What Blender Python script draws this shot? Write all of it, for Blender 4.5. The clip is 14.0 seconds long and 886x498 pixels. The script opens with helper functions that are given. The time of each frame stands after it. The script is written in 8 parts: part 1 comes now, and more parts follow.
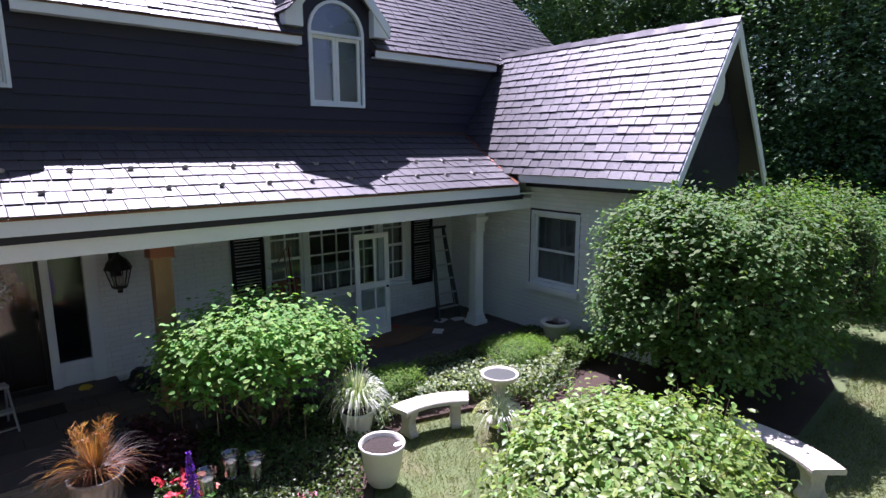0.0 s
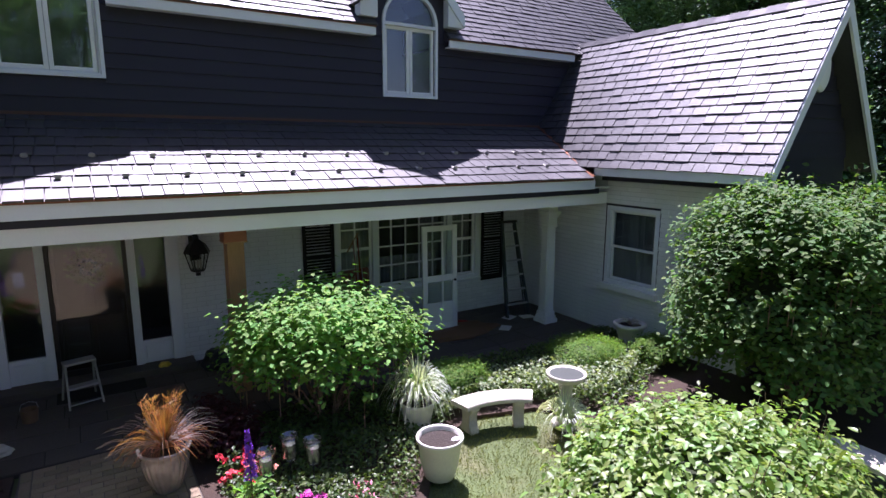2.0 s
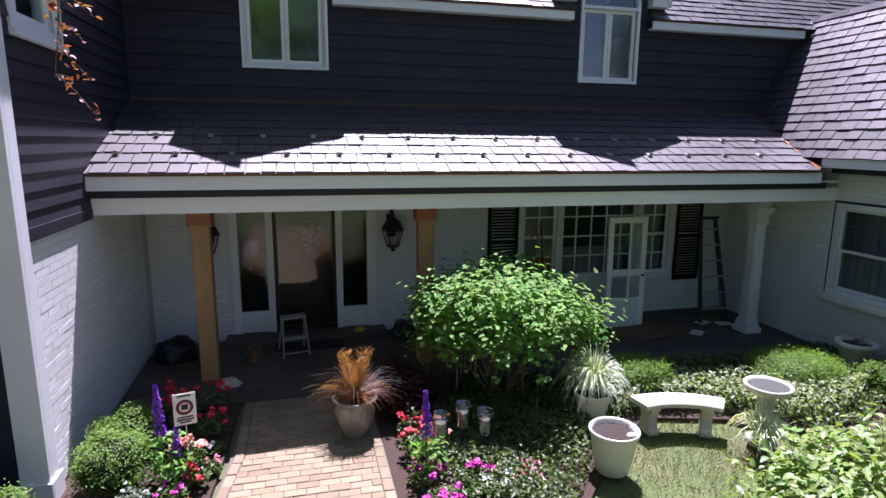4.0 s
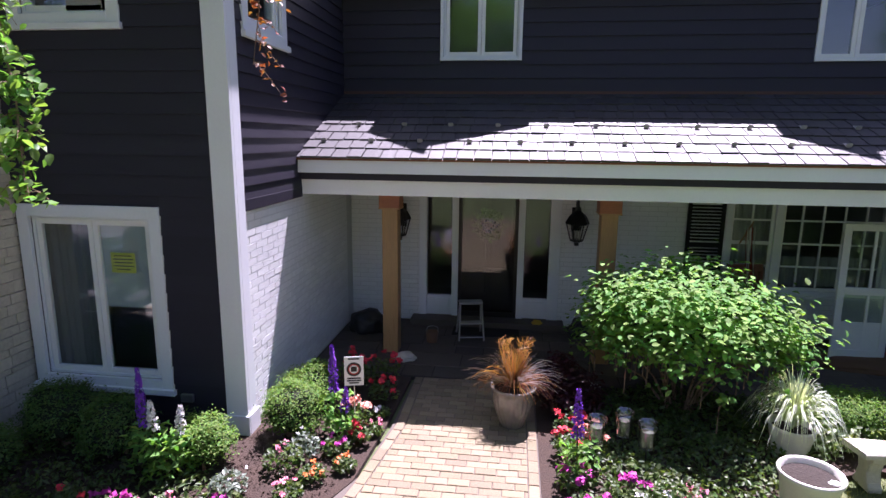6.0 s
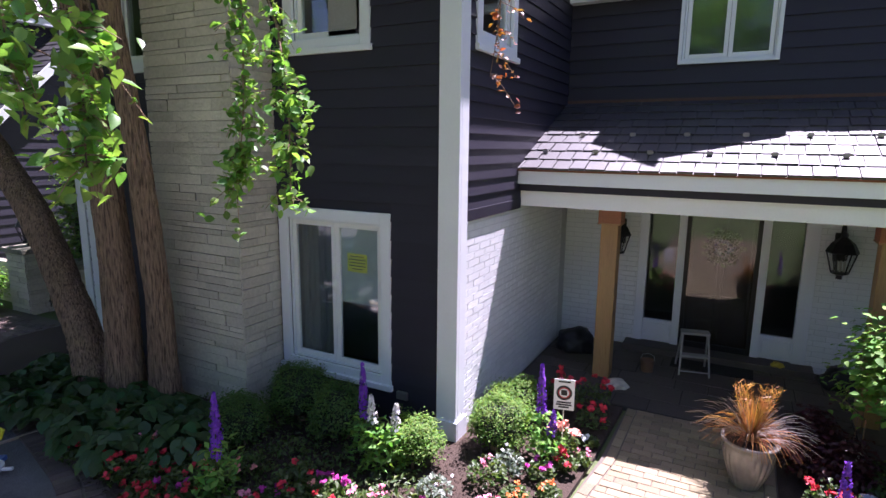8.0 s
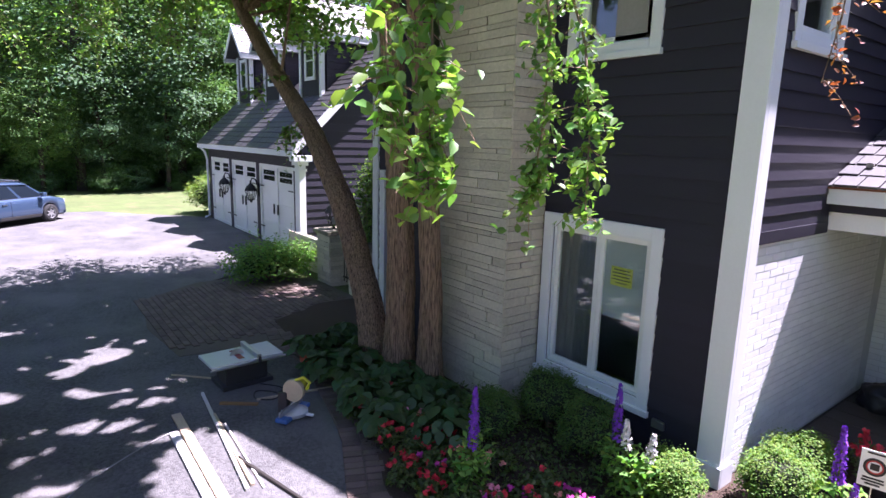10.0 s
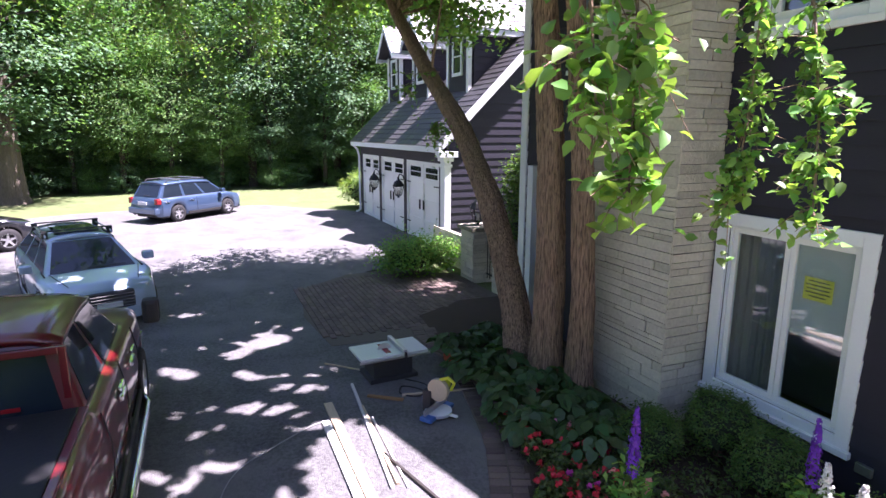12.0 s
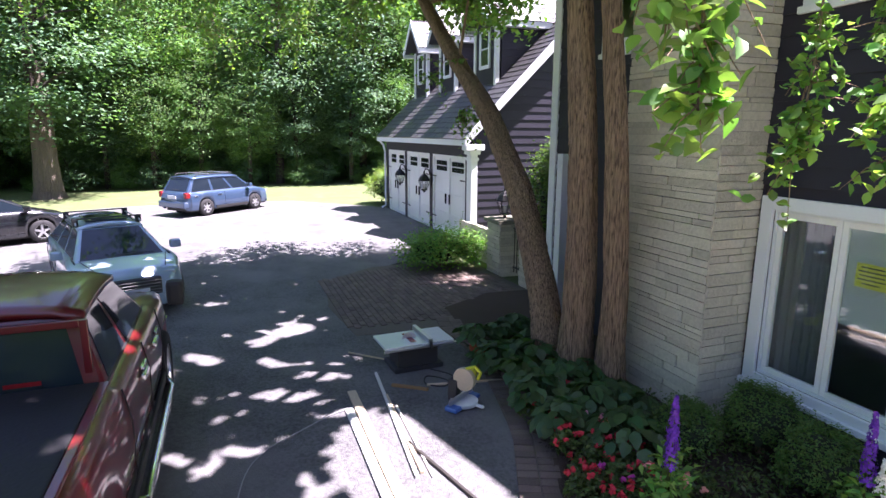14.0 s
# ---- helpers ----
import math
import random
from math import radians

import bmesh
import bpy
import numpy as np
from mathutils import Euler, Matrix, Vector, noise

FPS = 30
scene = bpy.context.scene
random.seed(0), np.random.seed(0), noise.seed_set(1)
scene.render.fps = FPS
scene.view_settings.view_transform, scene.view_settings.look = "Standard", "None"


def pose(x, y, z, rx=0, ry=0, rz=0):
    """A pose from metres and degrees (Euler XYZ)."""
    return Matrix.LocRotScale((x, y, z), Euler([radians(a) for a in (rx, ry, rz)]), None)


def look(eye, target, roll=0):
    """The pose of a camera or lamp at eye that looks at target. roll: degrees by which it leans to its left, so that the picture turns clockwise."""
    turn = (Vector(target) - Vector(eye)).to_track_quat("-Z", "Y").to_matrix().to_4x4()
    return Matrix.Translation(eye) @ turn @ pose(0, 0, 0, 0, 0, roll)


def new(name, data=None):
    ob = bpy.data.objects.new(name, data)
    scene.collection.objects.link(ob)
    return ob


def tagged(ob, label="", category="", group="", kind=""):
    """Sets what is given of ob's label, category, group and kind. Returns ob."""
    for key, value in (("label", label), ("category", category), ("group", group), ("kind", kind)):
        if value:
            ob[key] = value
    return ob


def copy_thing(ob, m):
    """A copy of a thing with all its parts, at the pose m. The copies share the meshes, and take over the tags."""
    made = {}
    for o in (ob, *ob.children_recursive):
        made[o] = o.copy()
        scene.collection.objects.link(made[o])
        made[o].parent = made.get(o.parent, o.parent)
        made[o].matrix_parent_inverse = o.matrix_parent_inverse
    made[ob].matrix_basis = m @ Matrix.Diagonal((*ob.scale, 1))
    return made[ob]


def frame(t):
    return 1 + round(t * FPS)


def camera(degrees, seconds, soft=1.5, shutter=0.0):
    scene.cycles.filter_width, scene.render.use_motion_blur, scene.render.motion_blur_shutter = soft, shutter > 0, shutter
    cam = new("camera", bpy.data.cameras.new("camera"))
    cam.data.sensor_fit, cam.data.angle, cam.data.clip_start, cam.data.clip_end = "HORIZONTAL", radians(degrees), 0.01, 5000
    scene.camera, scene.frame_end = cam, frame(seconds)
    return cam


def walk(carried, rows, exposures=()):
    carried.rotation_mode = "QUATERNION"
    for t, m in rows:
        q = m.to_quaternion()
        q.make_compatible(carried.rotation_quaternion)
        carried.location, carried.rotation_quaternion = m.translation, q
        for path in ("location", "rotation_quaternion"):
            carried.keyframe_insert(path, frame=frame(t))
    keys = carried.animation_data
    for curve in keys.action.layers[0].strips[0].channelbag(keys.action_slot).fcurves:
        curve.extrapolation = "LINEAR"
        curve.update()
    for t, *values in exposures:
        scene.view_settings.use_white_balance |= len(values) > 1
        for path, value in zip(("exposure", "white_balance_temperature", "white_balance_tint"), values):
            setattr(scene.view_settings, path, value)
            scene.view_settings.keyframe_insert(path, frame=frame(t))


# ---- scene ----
cam = camera(76.0, 14.0)
PATH = [
    (0, (0.655, 0.315, 3.656), (1.932, 1.811, 3.294), 0.04),
    (0.5, (0.701, 0.296, 3.600), (1.983, 1.790, 3.244), 0.02),
    (1, (0.763, 0.298, 3.591), (2.008, 1.821, 3.232), 0.04),
    (1.5, (0.826, 0.346, 3.558), (2.008, 1.918, 3.197), 0.19),
    (2, (0.859, 0.397, 3.508), (1.925, 2.050, 3.144), 0.25),
    (2.5, (0.841, 0.426, 3.429), (1.759, 2.165, 3.066), 0.26),
    (3, (0.807, 0.419, 3.428), (1.579, 2.226, 3.051), 0.49),
    (3.5, (0.837, 0.368, 3.389), (1.458, 2.230, 3.005), 0.65),
    (3.7, (0.832, 0.353, 3.360), (1.401, 2.233, 2.981), 0.62),
    (5.8, (1.273, 0.367, 3.130), (1.084, 2.322, 2.752), 0.41),
    (6, (1.298, 0.414, 3.180), (1.055, 2.362, 2.795), 0.61),
    (6.5, (1.316, 0.532, 3.230), (0.936, 2.458, 2.845), 0.65),
    (7, (1.272, 0.621, 3.261), (0.728, 2.506, 2.876), 0.74),
    (7.5, (1.192, 0.652, 3.208), (0.461, 2.478, 2.843), 0.59),
    (8, (1.079, 0.596, 3.197), (0.162, 2.336, 2.837), 0.64),
    (8.5, (0.960, 0.510, 3.253), (-0.136, 2.142, 2.883), 0.82),
    (9, (0.873, 0.435, 3.267), (-0.393, 1.939, 2.901), 0.96),
    (9.2, (0.869, 0.449, 3.257), (-0.454, 1.904, 2.893), 1.36),
    (11.3, (0.666, 0.543, 3.337), (-1.113, 1.364, 2.934), 0.23),
    (11.5, (0.607, 0.538, 3.332), (-1.178, 1.344, 2.928), 0.32),
    (12, (0.516, 0.564, 3.274), (-1.283, 1.340, 2.872), 0.23),
    (12.5, (0.401, 0.566, 3.215), (-1.409, 1.316, 2.812), 0.17),
    (13, (0.264, 0.583, 3.159), (-1.557, 1.308, 2.758), 0.22),
    (13.5, (0.247, 0.596, 3.103), (-1.582, 1.303, 2.704), 0.23),
    (14, (0.373, 0.592, 3.064), (-1.459, 1.288, 2.664), 0.25),
]
walk(cam, [(t, look(eye, target, roll)) for t, eye, target, roll in PATH], exposures=((0, 1.47, 5660, 41), (3.5, 1.42, 5720, 38), (6.5, 1.73, 5800, 42), (9.0, 2.08, 5800, 40), (11.5, 2.42, 5950, 41), (14, 2.60, 6020, 37)))

# ---- light ----
SUN = Vector((-0.15, -0.425, -1.0)).normalized()
sun_lamp = new("sun", bpy.data.lights.new("sun", "SUN"))
sun_lamp.data.energy, sun_lamp.data.angle, sun_lamp.data.color = 5.0, radians(0.55), (1.0, 0.955, 0.89)
sun_lamp.matrix_world = look((0, 0, 40), Vector((0, 0, 40)) + SUN)
world = bpy.data.worlds.new("sky")
scene.world = world
world.use_nodes = True
sky = world.node_tree.nodes.new("ShaderNodeTexSky")
sky.sky_type, sky.sun_disc = "NISHITA", False
sky.sun_elevation = math.asin(-SUN.z)
sky.sun_rotation = math.atan2(-SUN.x, -SUN.y)
world.node_tree.links.new(sky.outputs[0], world.node_tree.nodes["Background"].inputs[0])
world.node_tree.nodes["Background"].inputs[1].default_value = 0.053

# ---- shaping helpers ----
def part(name, bm, material, parent=None, label="", smooth=False, m=None):
    """Links a bmesh (or a mesh) as one object under its thing."""
    if isinstance(bm, bmesh.types.BMesh):
        data = bpy.data.meshes.new(name)
        bm.normal_update()
        bm.to_mesh(data)
        bm.free()
    else:
        data = bm
    if material and not data.materials:
        data.materials.append(material)
    if smooth:
        data.polygons.foreach_set("use_smooth", [True] * len(data.polygons))
    ob = new(name, data)
    if m is not None:
        ob.matrix_basis = m
    if parent:
        ob.parent = parent
    if label:
        ob["label"] = label
    return ob


def thing(name, label, category, m=None, group="", kind=""):
    ob = new(name)
    ob.empty_display_size = 0.1
    if m is not None:
        ob.matrix_basis = m
    return tagged(ob, label, category, group, kind)


def B():
    return bmesh.new()


def box(bm, a, b, bevel=0.0, m=None):
    x0, y0, z0 = a
    x1, y1, z1 = b
    vs = [bm.verts.new(p) for p in ((x0, y0, z0), (x1, y0, z0), (x1, y1, z0), (x0, y1, z0), (x0, y0, z1), (x1, y0, z1), (x1, y1, z1), (x0, y1, z1))]
    fs = [bm.faces.new([vs[i] for i in q]) for q in ((3, 2, 1, 0), (4, 5, 6, 7), (0, 1, 5, 4), (1, 2, 6, 5), (2, 3, 7, 6), (3, 0, 4, 7))]
    if m is not None:
        for v in vs:
            v.co = m @ v.co
    if bevel:
        es = list({e for f in fs for e in f.edges})
        bmesh.ops.bevel(bm, geom=es, offset=bevel, segments=2, affect="EDGES", profile=0.6)
    return bm


def prism(bm, poly, axis, a, b, bevel=0.0):
    """A flat outline, in the two other axes, drawn out along an axis from a to b."""
    def at(p, c):
        q = list(p)
        q.insert("xyz".index(axis), c)
        return q
    lo = [bm.verts.new(at(p, a)) for p in poly]
    hi = [bm.verts.new(at(p, b)) for p in poly]
    n = len(poly)
    fs = [bm.faces.new(lo), bm.faces.new(hi[::-1])]
    for i in range(n):
        fs.append(bm.faces.new((lo[i], hi[i], hi[(i + 1) % n], lo[(i + 1) % n])))
    bmesh.ops.recalc_face_normals(bm, faces=fs)
    if bevel:
        bmesh.ops.bevel(bm, geom=list({e for f in fs for e in f.edges}), offset=bevel, segments=2, affect="EDGES")
    return bm


def tube(bm, pts, radii, n=8, caps=True):
    pts = [Vector(p) for p in pts]
    if not hasattr(radii, "__len__"):
        radii = [radii] * len(pts)
    rings, side = [], None
    for i, p in enumerate(pts):
        d = (pts[min(i + 1, len(pts) - 1)] - pts[max(i - 1, 0)]).normalized()
        if side is None:
            side = d.cross(Vector((0, 0, 1)) if abs(d.z) < 0.9 else Vector((1, 0, 0))).normalized()
        side = (side - d * side.dot(d)).normalized()
        up = side.cross(d)
        rings.append([bm.verts.new(p + (side * math.cos(a) + up * math.sin(a)) * radii[i]) for a in [math.tau * k / n for k in range(n)]])
    for r, s in zip(rings, rings[1:]):
        for k in range(n):
            bm.faces.new((r[k], s[k], s[(k + 1) % n], r[(k + 1) % n]))
    if caps:
        bm.faces.new(rings[0])
        bm.faces.new(rings[-1][::-1])
    return bm


def lathe(bm, profile, n=24, c=(0, 0, 0), squash=1.0):
    rings = []
    for r, z in profile:
        if r < 1e-5:
            rings.append([bm.verts.new((c[0], c[1], c[2] + z))])
        else:
            rings.append([bm.verts.new((c[0] + r * math.cos(math.tau * k / n), c[1] + squash * r * math.sin(math.tau * k / n), c[2] + z)) for k in range(n)])
    for r, s in zip(rings, rings[1:]):
        for k in range(n):
            j = (k + 1) % n
            if len(r) == 1 and len(s) == 1:
                continue
            if len(r) == 1:
                bm.faces.new((r[0], s[j], s[k]))
            elif len(s) == 1:
                bm.faces.new((r[k], r[j], s[0]))
            else:
                bm.faces.new((r[k], r[j], s[j], s[k]))
    return bm


def spans(a, b, holes):
    """What is left of the stretch a to b outside the holes."""
    out = [(a, b)]
    for h0, h1 in holes:
        out = [s for p, q in out for s in ((p, min(q, h0)), (max(p, h1), q)) if s[1] - s[0] > 0.02]
    return out


def grid_wall(bm, u0, u1, z0, z1, y0, y1, holes):
    """A wall in local x and z with openings (ua, ub, za, zb) through it."""
    us = sorted({u0, u1, *[h[i] for h in holes for i in (0, 1)]})
    zs = sorted({z0, z1, *[h[i] for h in holes for i in (2, 3)]})
    us = [u for u in us if u0 <= u <= u1]
    zs = [z for z in zs if z0 <= z <= z1]
    for za, zb in zip(zs, zs[1:]):
        row = [(ua, ub) for ua, ub in zip(us, us[1:]) if not any(h[0] < (ua + ub) / 2 < h[1] and h[2] < (za + zb) / 2 < h[3] for h in holes)]
        run = []
        for c in row:
            if run and abs(run[-1][1] - c[0]) < 1e-6:
                run[-1] = (run[-1][0], c[1])
            else:
                run.append(c)
        for ua, ub in run:
            box(bm, (ua, y0, za), (ub, y1, zb))
    return bm


def leaf_mesh(name, pos, nrm, size, rng, slim=0.55, fold=0.25, along=None, ovate=False):
    """Many small folded leaves as one mesh: pos and nrm are n x 3, size is n."""
    n = len(pos)
    nrm = nrm / np.maximum(np.linalg.norm(nrm, axis=1, keepdims=True), 1e-6)
    d = rng.normal(size=(n, 3)) if along is None else along + 0.25 * rng.normal(size=(n, 3))
    d -= nrm * np.sum(d * nrm, axis=1, keepdims=True)
    d /= np.maximum(np.linalg.norm(d, axis=1, keepdims=True), 1e-6)
    s = np.cross(nrm, d)
    L, W = size[:, None], size[:, None] * slim
    base, tip = pos - d * L * 0.5, pos + d * L * 0.5 - nrm * L * 0.12
    left, right = pos + s * W * 0.5 + nrm * L * fold * 0.5 - d * L * 0.08, pos - s * W * 0.5 + nrm * L * fold * 0.5 - d * L * 0.08
    if ovate:
        def at(t, w, up):
            return pos + d * L * (t - 0.5) + s * W * w + nrm * L * up
        curl = rng.uniform(-0.16, 0.05, (n, 1))
        verts = np.stack([base, at(0.22, -0.42, fold * 0.4), at(0.55, -0.46, fold * 0.4), at(1.0, 0.0, 0) + nrm * L * curl, at(0.55, 0.46, fold * 0.4), at(0.22, 0.42, fold * 0.4), at(0.45, 0.0, 0.02)], axis=1).reshape(-1, 3)
        i = np.arange(n)[:, None] * 7
        tris = np.concatenate([i + np.array([[k, (k + 1) % 6, 6]]) for k in range(6)], axis=1).reshape(-1, 3)
    else:
        verts = np.stack([base, right, tip, left], axis=1).reshape(-1, 3)
        i = np.arange(n)[:, None] * 4
        tris = np.concatenate([i + np.array([[0, 1, 2]]), i + np.array([[0, 2, 3]])], axis=1).reshape(-1, 3)
    me = bpy.data.meshes.new(name)
    me.vertices.add(len(verts))
    me.vertices.foreach_set("co", verts.astype(np.float32).ravel())
    me.loops.add(len(tris) * 3)
    me.loops.foreach_set("vertex_index", tris.astype(np.int32).ravel())
    me.polygons.add(len(tris))
    me.polygons.foreach_set("loop_start", np.arange(0, len(tris) * 3, 3, dtype=np.int32))
    me.update(calc_edges=True)
    return me

# ---- materials ----
def mat(name, color, rough=0.6, metal=0.0, coarse=0.12, fine=0.1, cs=1.5, fs=40.0, bump=0.15, bs=None, rand=0.0, island=0.0, coat=0.0, hue=0.0, stretch=None, spec=0.5, stain=None, bdist=0.02, ior=1.5, wear=0.2):
    """A procedural surface: base colour varied at a coarse and a fine scale and from piece to piece, with a fine relief."""
    m = bpy.data.materials.new(name)
    m.use_nodes = True
    t = m.node_tree
    N, link = t.nodes, t.links.new
    bsdf = N["Principled BSDF"]
    geo = N.new("ShaderNodeNewGeometry")
    at = geo.outputs["Position"]
    if stretch:
        mp = N.new("ShaderNodeMapping")
        mp.inputs["Scale"].default_value = stretch
        link(at, mp.inputs[0])
        at = mp.outputs[0]
    def noise_at(scale, detail=4.0):
        n = N.new("ShaderNodeTexNoise")
        n.inputs["Scale"].default_value, n.inputs["Detail"].default_value = scale, detail
        link(at, n.inputs["Vector"])
        return n.outputs["Fac"]
    def lin(src, k, off):
        a = N.new("ShaderNodeMath")
        a.operation = "MULTIPLY_ADD"
        link(src, a.inputs[0])
        a.inputs[1].default_value, a.inputs[2].default_value = k, off
        return a.outputs[0]
    def add(a, b):
        s = N.new("ShaderNodeMath")
        s.operation = "ADD"
        link(a, s.inputs[0]), link(b, s.inputs[1])
        return s.outputs[0]
    nc, nf = noise_at(cs), noise_at(fs, 6.0)
    value = add(lin(nc, 2.4 * coarse, 1 - 1.2 * coarse), lin(nf, 2.4 * fine, -1.2 * fine))
    pick = None
    if rand:
        info = N.new("ShaderNodeObjectInfo")
        pick = info.outputs["Random"]
        value = add(value, lin(pick, 2 * rand, -rand))
    if island:
        pick = geo.outputs["Random Per Island"]
        value = add(value, lin(pick, 2 * island, -island))
    hsv = N.new("ShaderNodeHueSaturation")
    hsv.inputs["Color"].default_value = (*color, 1)
    link(value, hsv.inputs["Value"])
    if hue and pick:
        fr = N.new("ShaderNodeMath")
        fr.operation = "FRACT"
        link(lin(pick, 7.31, 0), fr.inputs[0])
        link(lin(fr.outputs[0], 2 * hue, 0.5 - hue), hsv.inputs["Hue"])
    out = hsv.outputs[0]
    if stain:
        mixer = N.new("ShaderNodeMix")
        mixer.data_type = "RGBA"
        ramp = N.new("ShaderNodeMapRange")
        ramp.inputs[1].default_value, ramp.inputs[2].default_value = stain[2], stain[3]
        link(noise_at(stain[1], 5.0), ramp.inputs[0])
        link(ramp.outputs[0], mixer.inputs["Factor"])
        link(out, mixer.inputs[6])
        mixer.inputs[7].default_value = (*stain[0], 1)
        out = mixer.outputs[2]
    link(out, bsdf.inputs["Base Color"])
    link(lin(nc, wear, rough - wear / 2), bsdf.inputs["Roughness"])
    bsdf.inputs["Metallic"].default_value = metal
    bsdf.inputs["Coat Weight"].default_value = coat
    bsdf.inputs["Coat Roughness"].default_value = 0.05
    bsdf.inputs["Specular IOR Level"].default_value = spec
    bsdf.inputs["IOR"].default_value = ior
    if bump:
        bp = N.new("ShaderNodeBump")
        bp.inputs["Strength"].default_value, bp.inputs["Distance"].default_value = bump, bdist
        link(noise_at(bs or fs, 6.0), bp.inputs["Height"])
        link(bp.outputs[0], bsdf.inputs["Normal"])
    return m


def leaf_mat(name, color, var=0.35, hue=0.03, gloss=0.45, through_light=0.35, single=False):
    m = mat(name, color, gloss, 0, 0.2, 0.15, 0.8, 30.0, 0.0, island=0.0 if single else var, rand=var if single else 0.0, hue=hue)
    t = m.node_tree
    N, link = t.nodes, t.links.new
    bsdf, outn = N["Principled BSDF"], N["Material Output"]
    src = bsdf.inputs["Base Color"].links[0].from_socket
    tr = N.new("ShaderNodeBsdfTranslucent")
    warm = N.new("ShaderNodeMix")
    warm.data_type, warm.blend_type = "RGBA", "MULTIPLY"
    warm.inputs["Factor"].default_value = 1.0
    link(src, warm.inputs[6])
    warm.inputs[7].default_value = (1.6, 1.75, 0.6, 1)
    link(warm.outputs[2], tr.inputs[0])
    mx = N.new("ShaderNodeMixShader")
    mx.inputs[0].default_value = through_light
    link(bsdf.outputs[0], mx.inputs[1]), link(tr.outputs[0], mx.inputs[2])
    link(mx.outputs[0], outn.inputs[0])
    return m


def glass_mat(name, tint=(0.9, 0.95, 0.95), facing_gloss=0.05):
    """Thin clear glass: see-through, with gloss that rises towards grazing sight lines."""
    m = bpy.data.materials.new(name)
    m.use_nodes = True
    N, link = m.node_tree.nodes, m.node_tree.links.new
    N.remove(N["Principled BSDF"])
    tr, gl, mx, lw = N.new("ShaderNodeBsdfTransparent"), N.new("ShaderNodeBsdfGlossy"), N.new("ShaderNodeMixShader"), N.new("ShaderNodeLayerWeight")
    tr.inputs[0].default_value = (*tint, 1)
    gl.inputs["Roughness"].default_value = 0.015
    lw.inputs[0].default_value = 0.5
    pw, ma = N.new("ShaderNodeMath"), N.new("ShaderNodeMath")
    pw.operation, ma.operation = "POWER", "MULTIPLY_ADD"
    link(lw.outputs["Facing"], pw.inputs[0])
    pw.inputs[1].default_value = 5.0
    link(pw.outputs[0], ma.inputs[0])
    ma.inputs[1].default_value, ma.inputs[2].default_value = 1 - facing_gloss, facing_gloss
    link(ma.outputs[0], mx.inputs[0]), link(tr.outputs[0], mx.inputs[1]), link(gl.outputs[0], mx.inputs[2])
    link(mx.outputs[0], N["Material Output"].inputs[0])
    return m


SIDING = mat("dark_siding_paint", (0.0240, 0.0218, 0.0350), 0.58, spec=0.35, coarse=0.15, fine=0.12, fs=25, bump=0.12, rand=0.12, stretch=(1, 1, 6))
TRIM = mat("white_trim_paint", (0.74, 0.77, 0.80), 0.45, coarse=0.05, fine=0.03, bump=0.05)
WHITE = mat("white_paint", (0.78, 0.79, 0.78), 0.5, coarse=0.06, fine=0.04, bump=0.06)
PBRICK = mat("white_painted_brick", (0.78, 0.80, 0.80), 0.55, coarse=0.08, fine=0.08, fs=60, bump=0.35, bs=90, rand=0.05)
MORTAR = mat("painted_mortar", (0.60, 0.62, 0.62), 0.7, coarse=0.1, fine=0.1, bump=0.3, bs=120)
SHINGLE = mat("grey_slate_shingle", (0.036, 0.035, 0.037), 0.50, wear=0.05, spec=0.65, ior=1.62, coarse=0.15, fine=0.35, fs=30, bump=0.16, bs=60, rand=0.2)
SHINGLES = mat("grey_slate_shingles", (0.036, 0.035, 0.037), 0.50, wear=0.05, spec=0.65, ior=1.62, coarse=0.15, fine=0.35, fs=30, bump=0.16, bs=60, island=0.2)
COPPER = mat("copper_flashing", (0.20, 0.075, 0.035), 0.5, 0.6, coarse=0.25, fine=0.2, bump=0.05)
DARKCOPPER = mat("dark_copper", (0.085, 0.040, 0.028), 0.65, 0.2, coarse=0.3, fine=0.2, bump=0.05)
CEDAR = mat("cedar_post", (0.37, 0.215, 0.085), 0.5, coarse=0.25, fine=0.25, fs=14, bump=0.15, stretch=(6, 6, 0.5), stain=((0.25, 0.10, 0.03), 3.0, 0.62, 0.8))
REDCEDAR = mat("red_cedar_block", (0.34, 0.12, 0.055), 0.55, coarse=0.25, fine=0.25, fs=14, bump=0.15, stretch=(1, 6, 6))
STONE = mat("limestone", (0.52, 0.480, 0.385), 0.75, coarse=0.18, fine=0.2, fs=25, bump=0.6, bs=30, rand=0.16)
JOINT = mat("stone_mortar", (0.43, 0.40, 0.335), 0.85, coarse=0.15, fine=0.15, bump=0.5)
ASPHALT = mat("asphalt", (0.112, 0.111, 0.110), 0.75, coarse=0.5, fine=0.8, cs=1.7, fs=28, bump=1.0, bs=70, stain=((0.19, 0.187, 0.183), 0.5, 0.5, 0.75))
PAVER = mat("tan_clay_paver", (0.240, 0.188, 0.112), 0.75, coarse=0.15, fine=0.2, fs=45, bump=0.4, bs=80, rand=0.2, hue=0.012)
PAVERD = mat("brown_clay_paver", (0.13, 0.095, 0.08), 0.8, coarse=0.2, fine=0.25, fs=45, bump=0.4, bs=80, island=0.25, hue=0.012)
SAND = mat("paver_joint_sand", (0.13, 0.11, 0.09), 0.95, fine=0.3, fs=90, bump=0.4)
FLAGJOINT = mat("dark_floor_joint", (0.045, 0.038, 0.032), 0.9, bump=0.3)
FLAG = mat("flagstone", (0.080, 0.066, 0.055), 0.7, coarse=0.2, fine=0.2, cs=2.5, bump=0.35, rand=0.15)
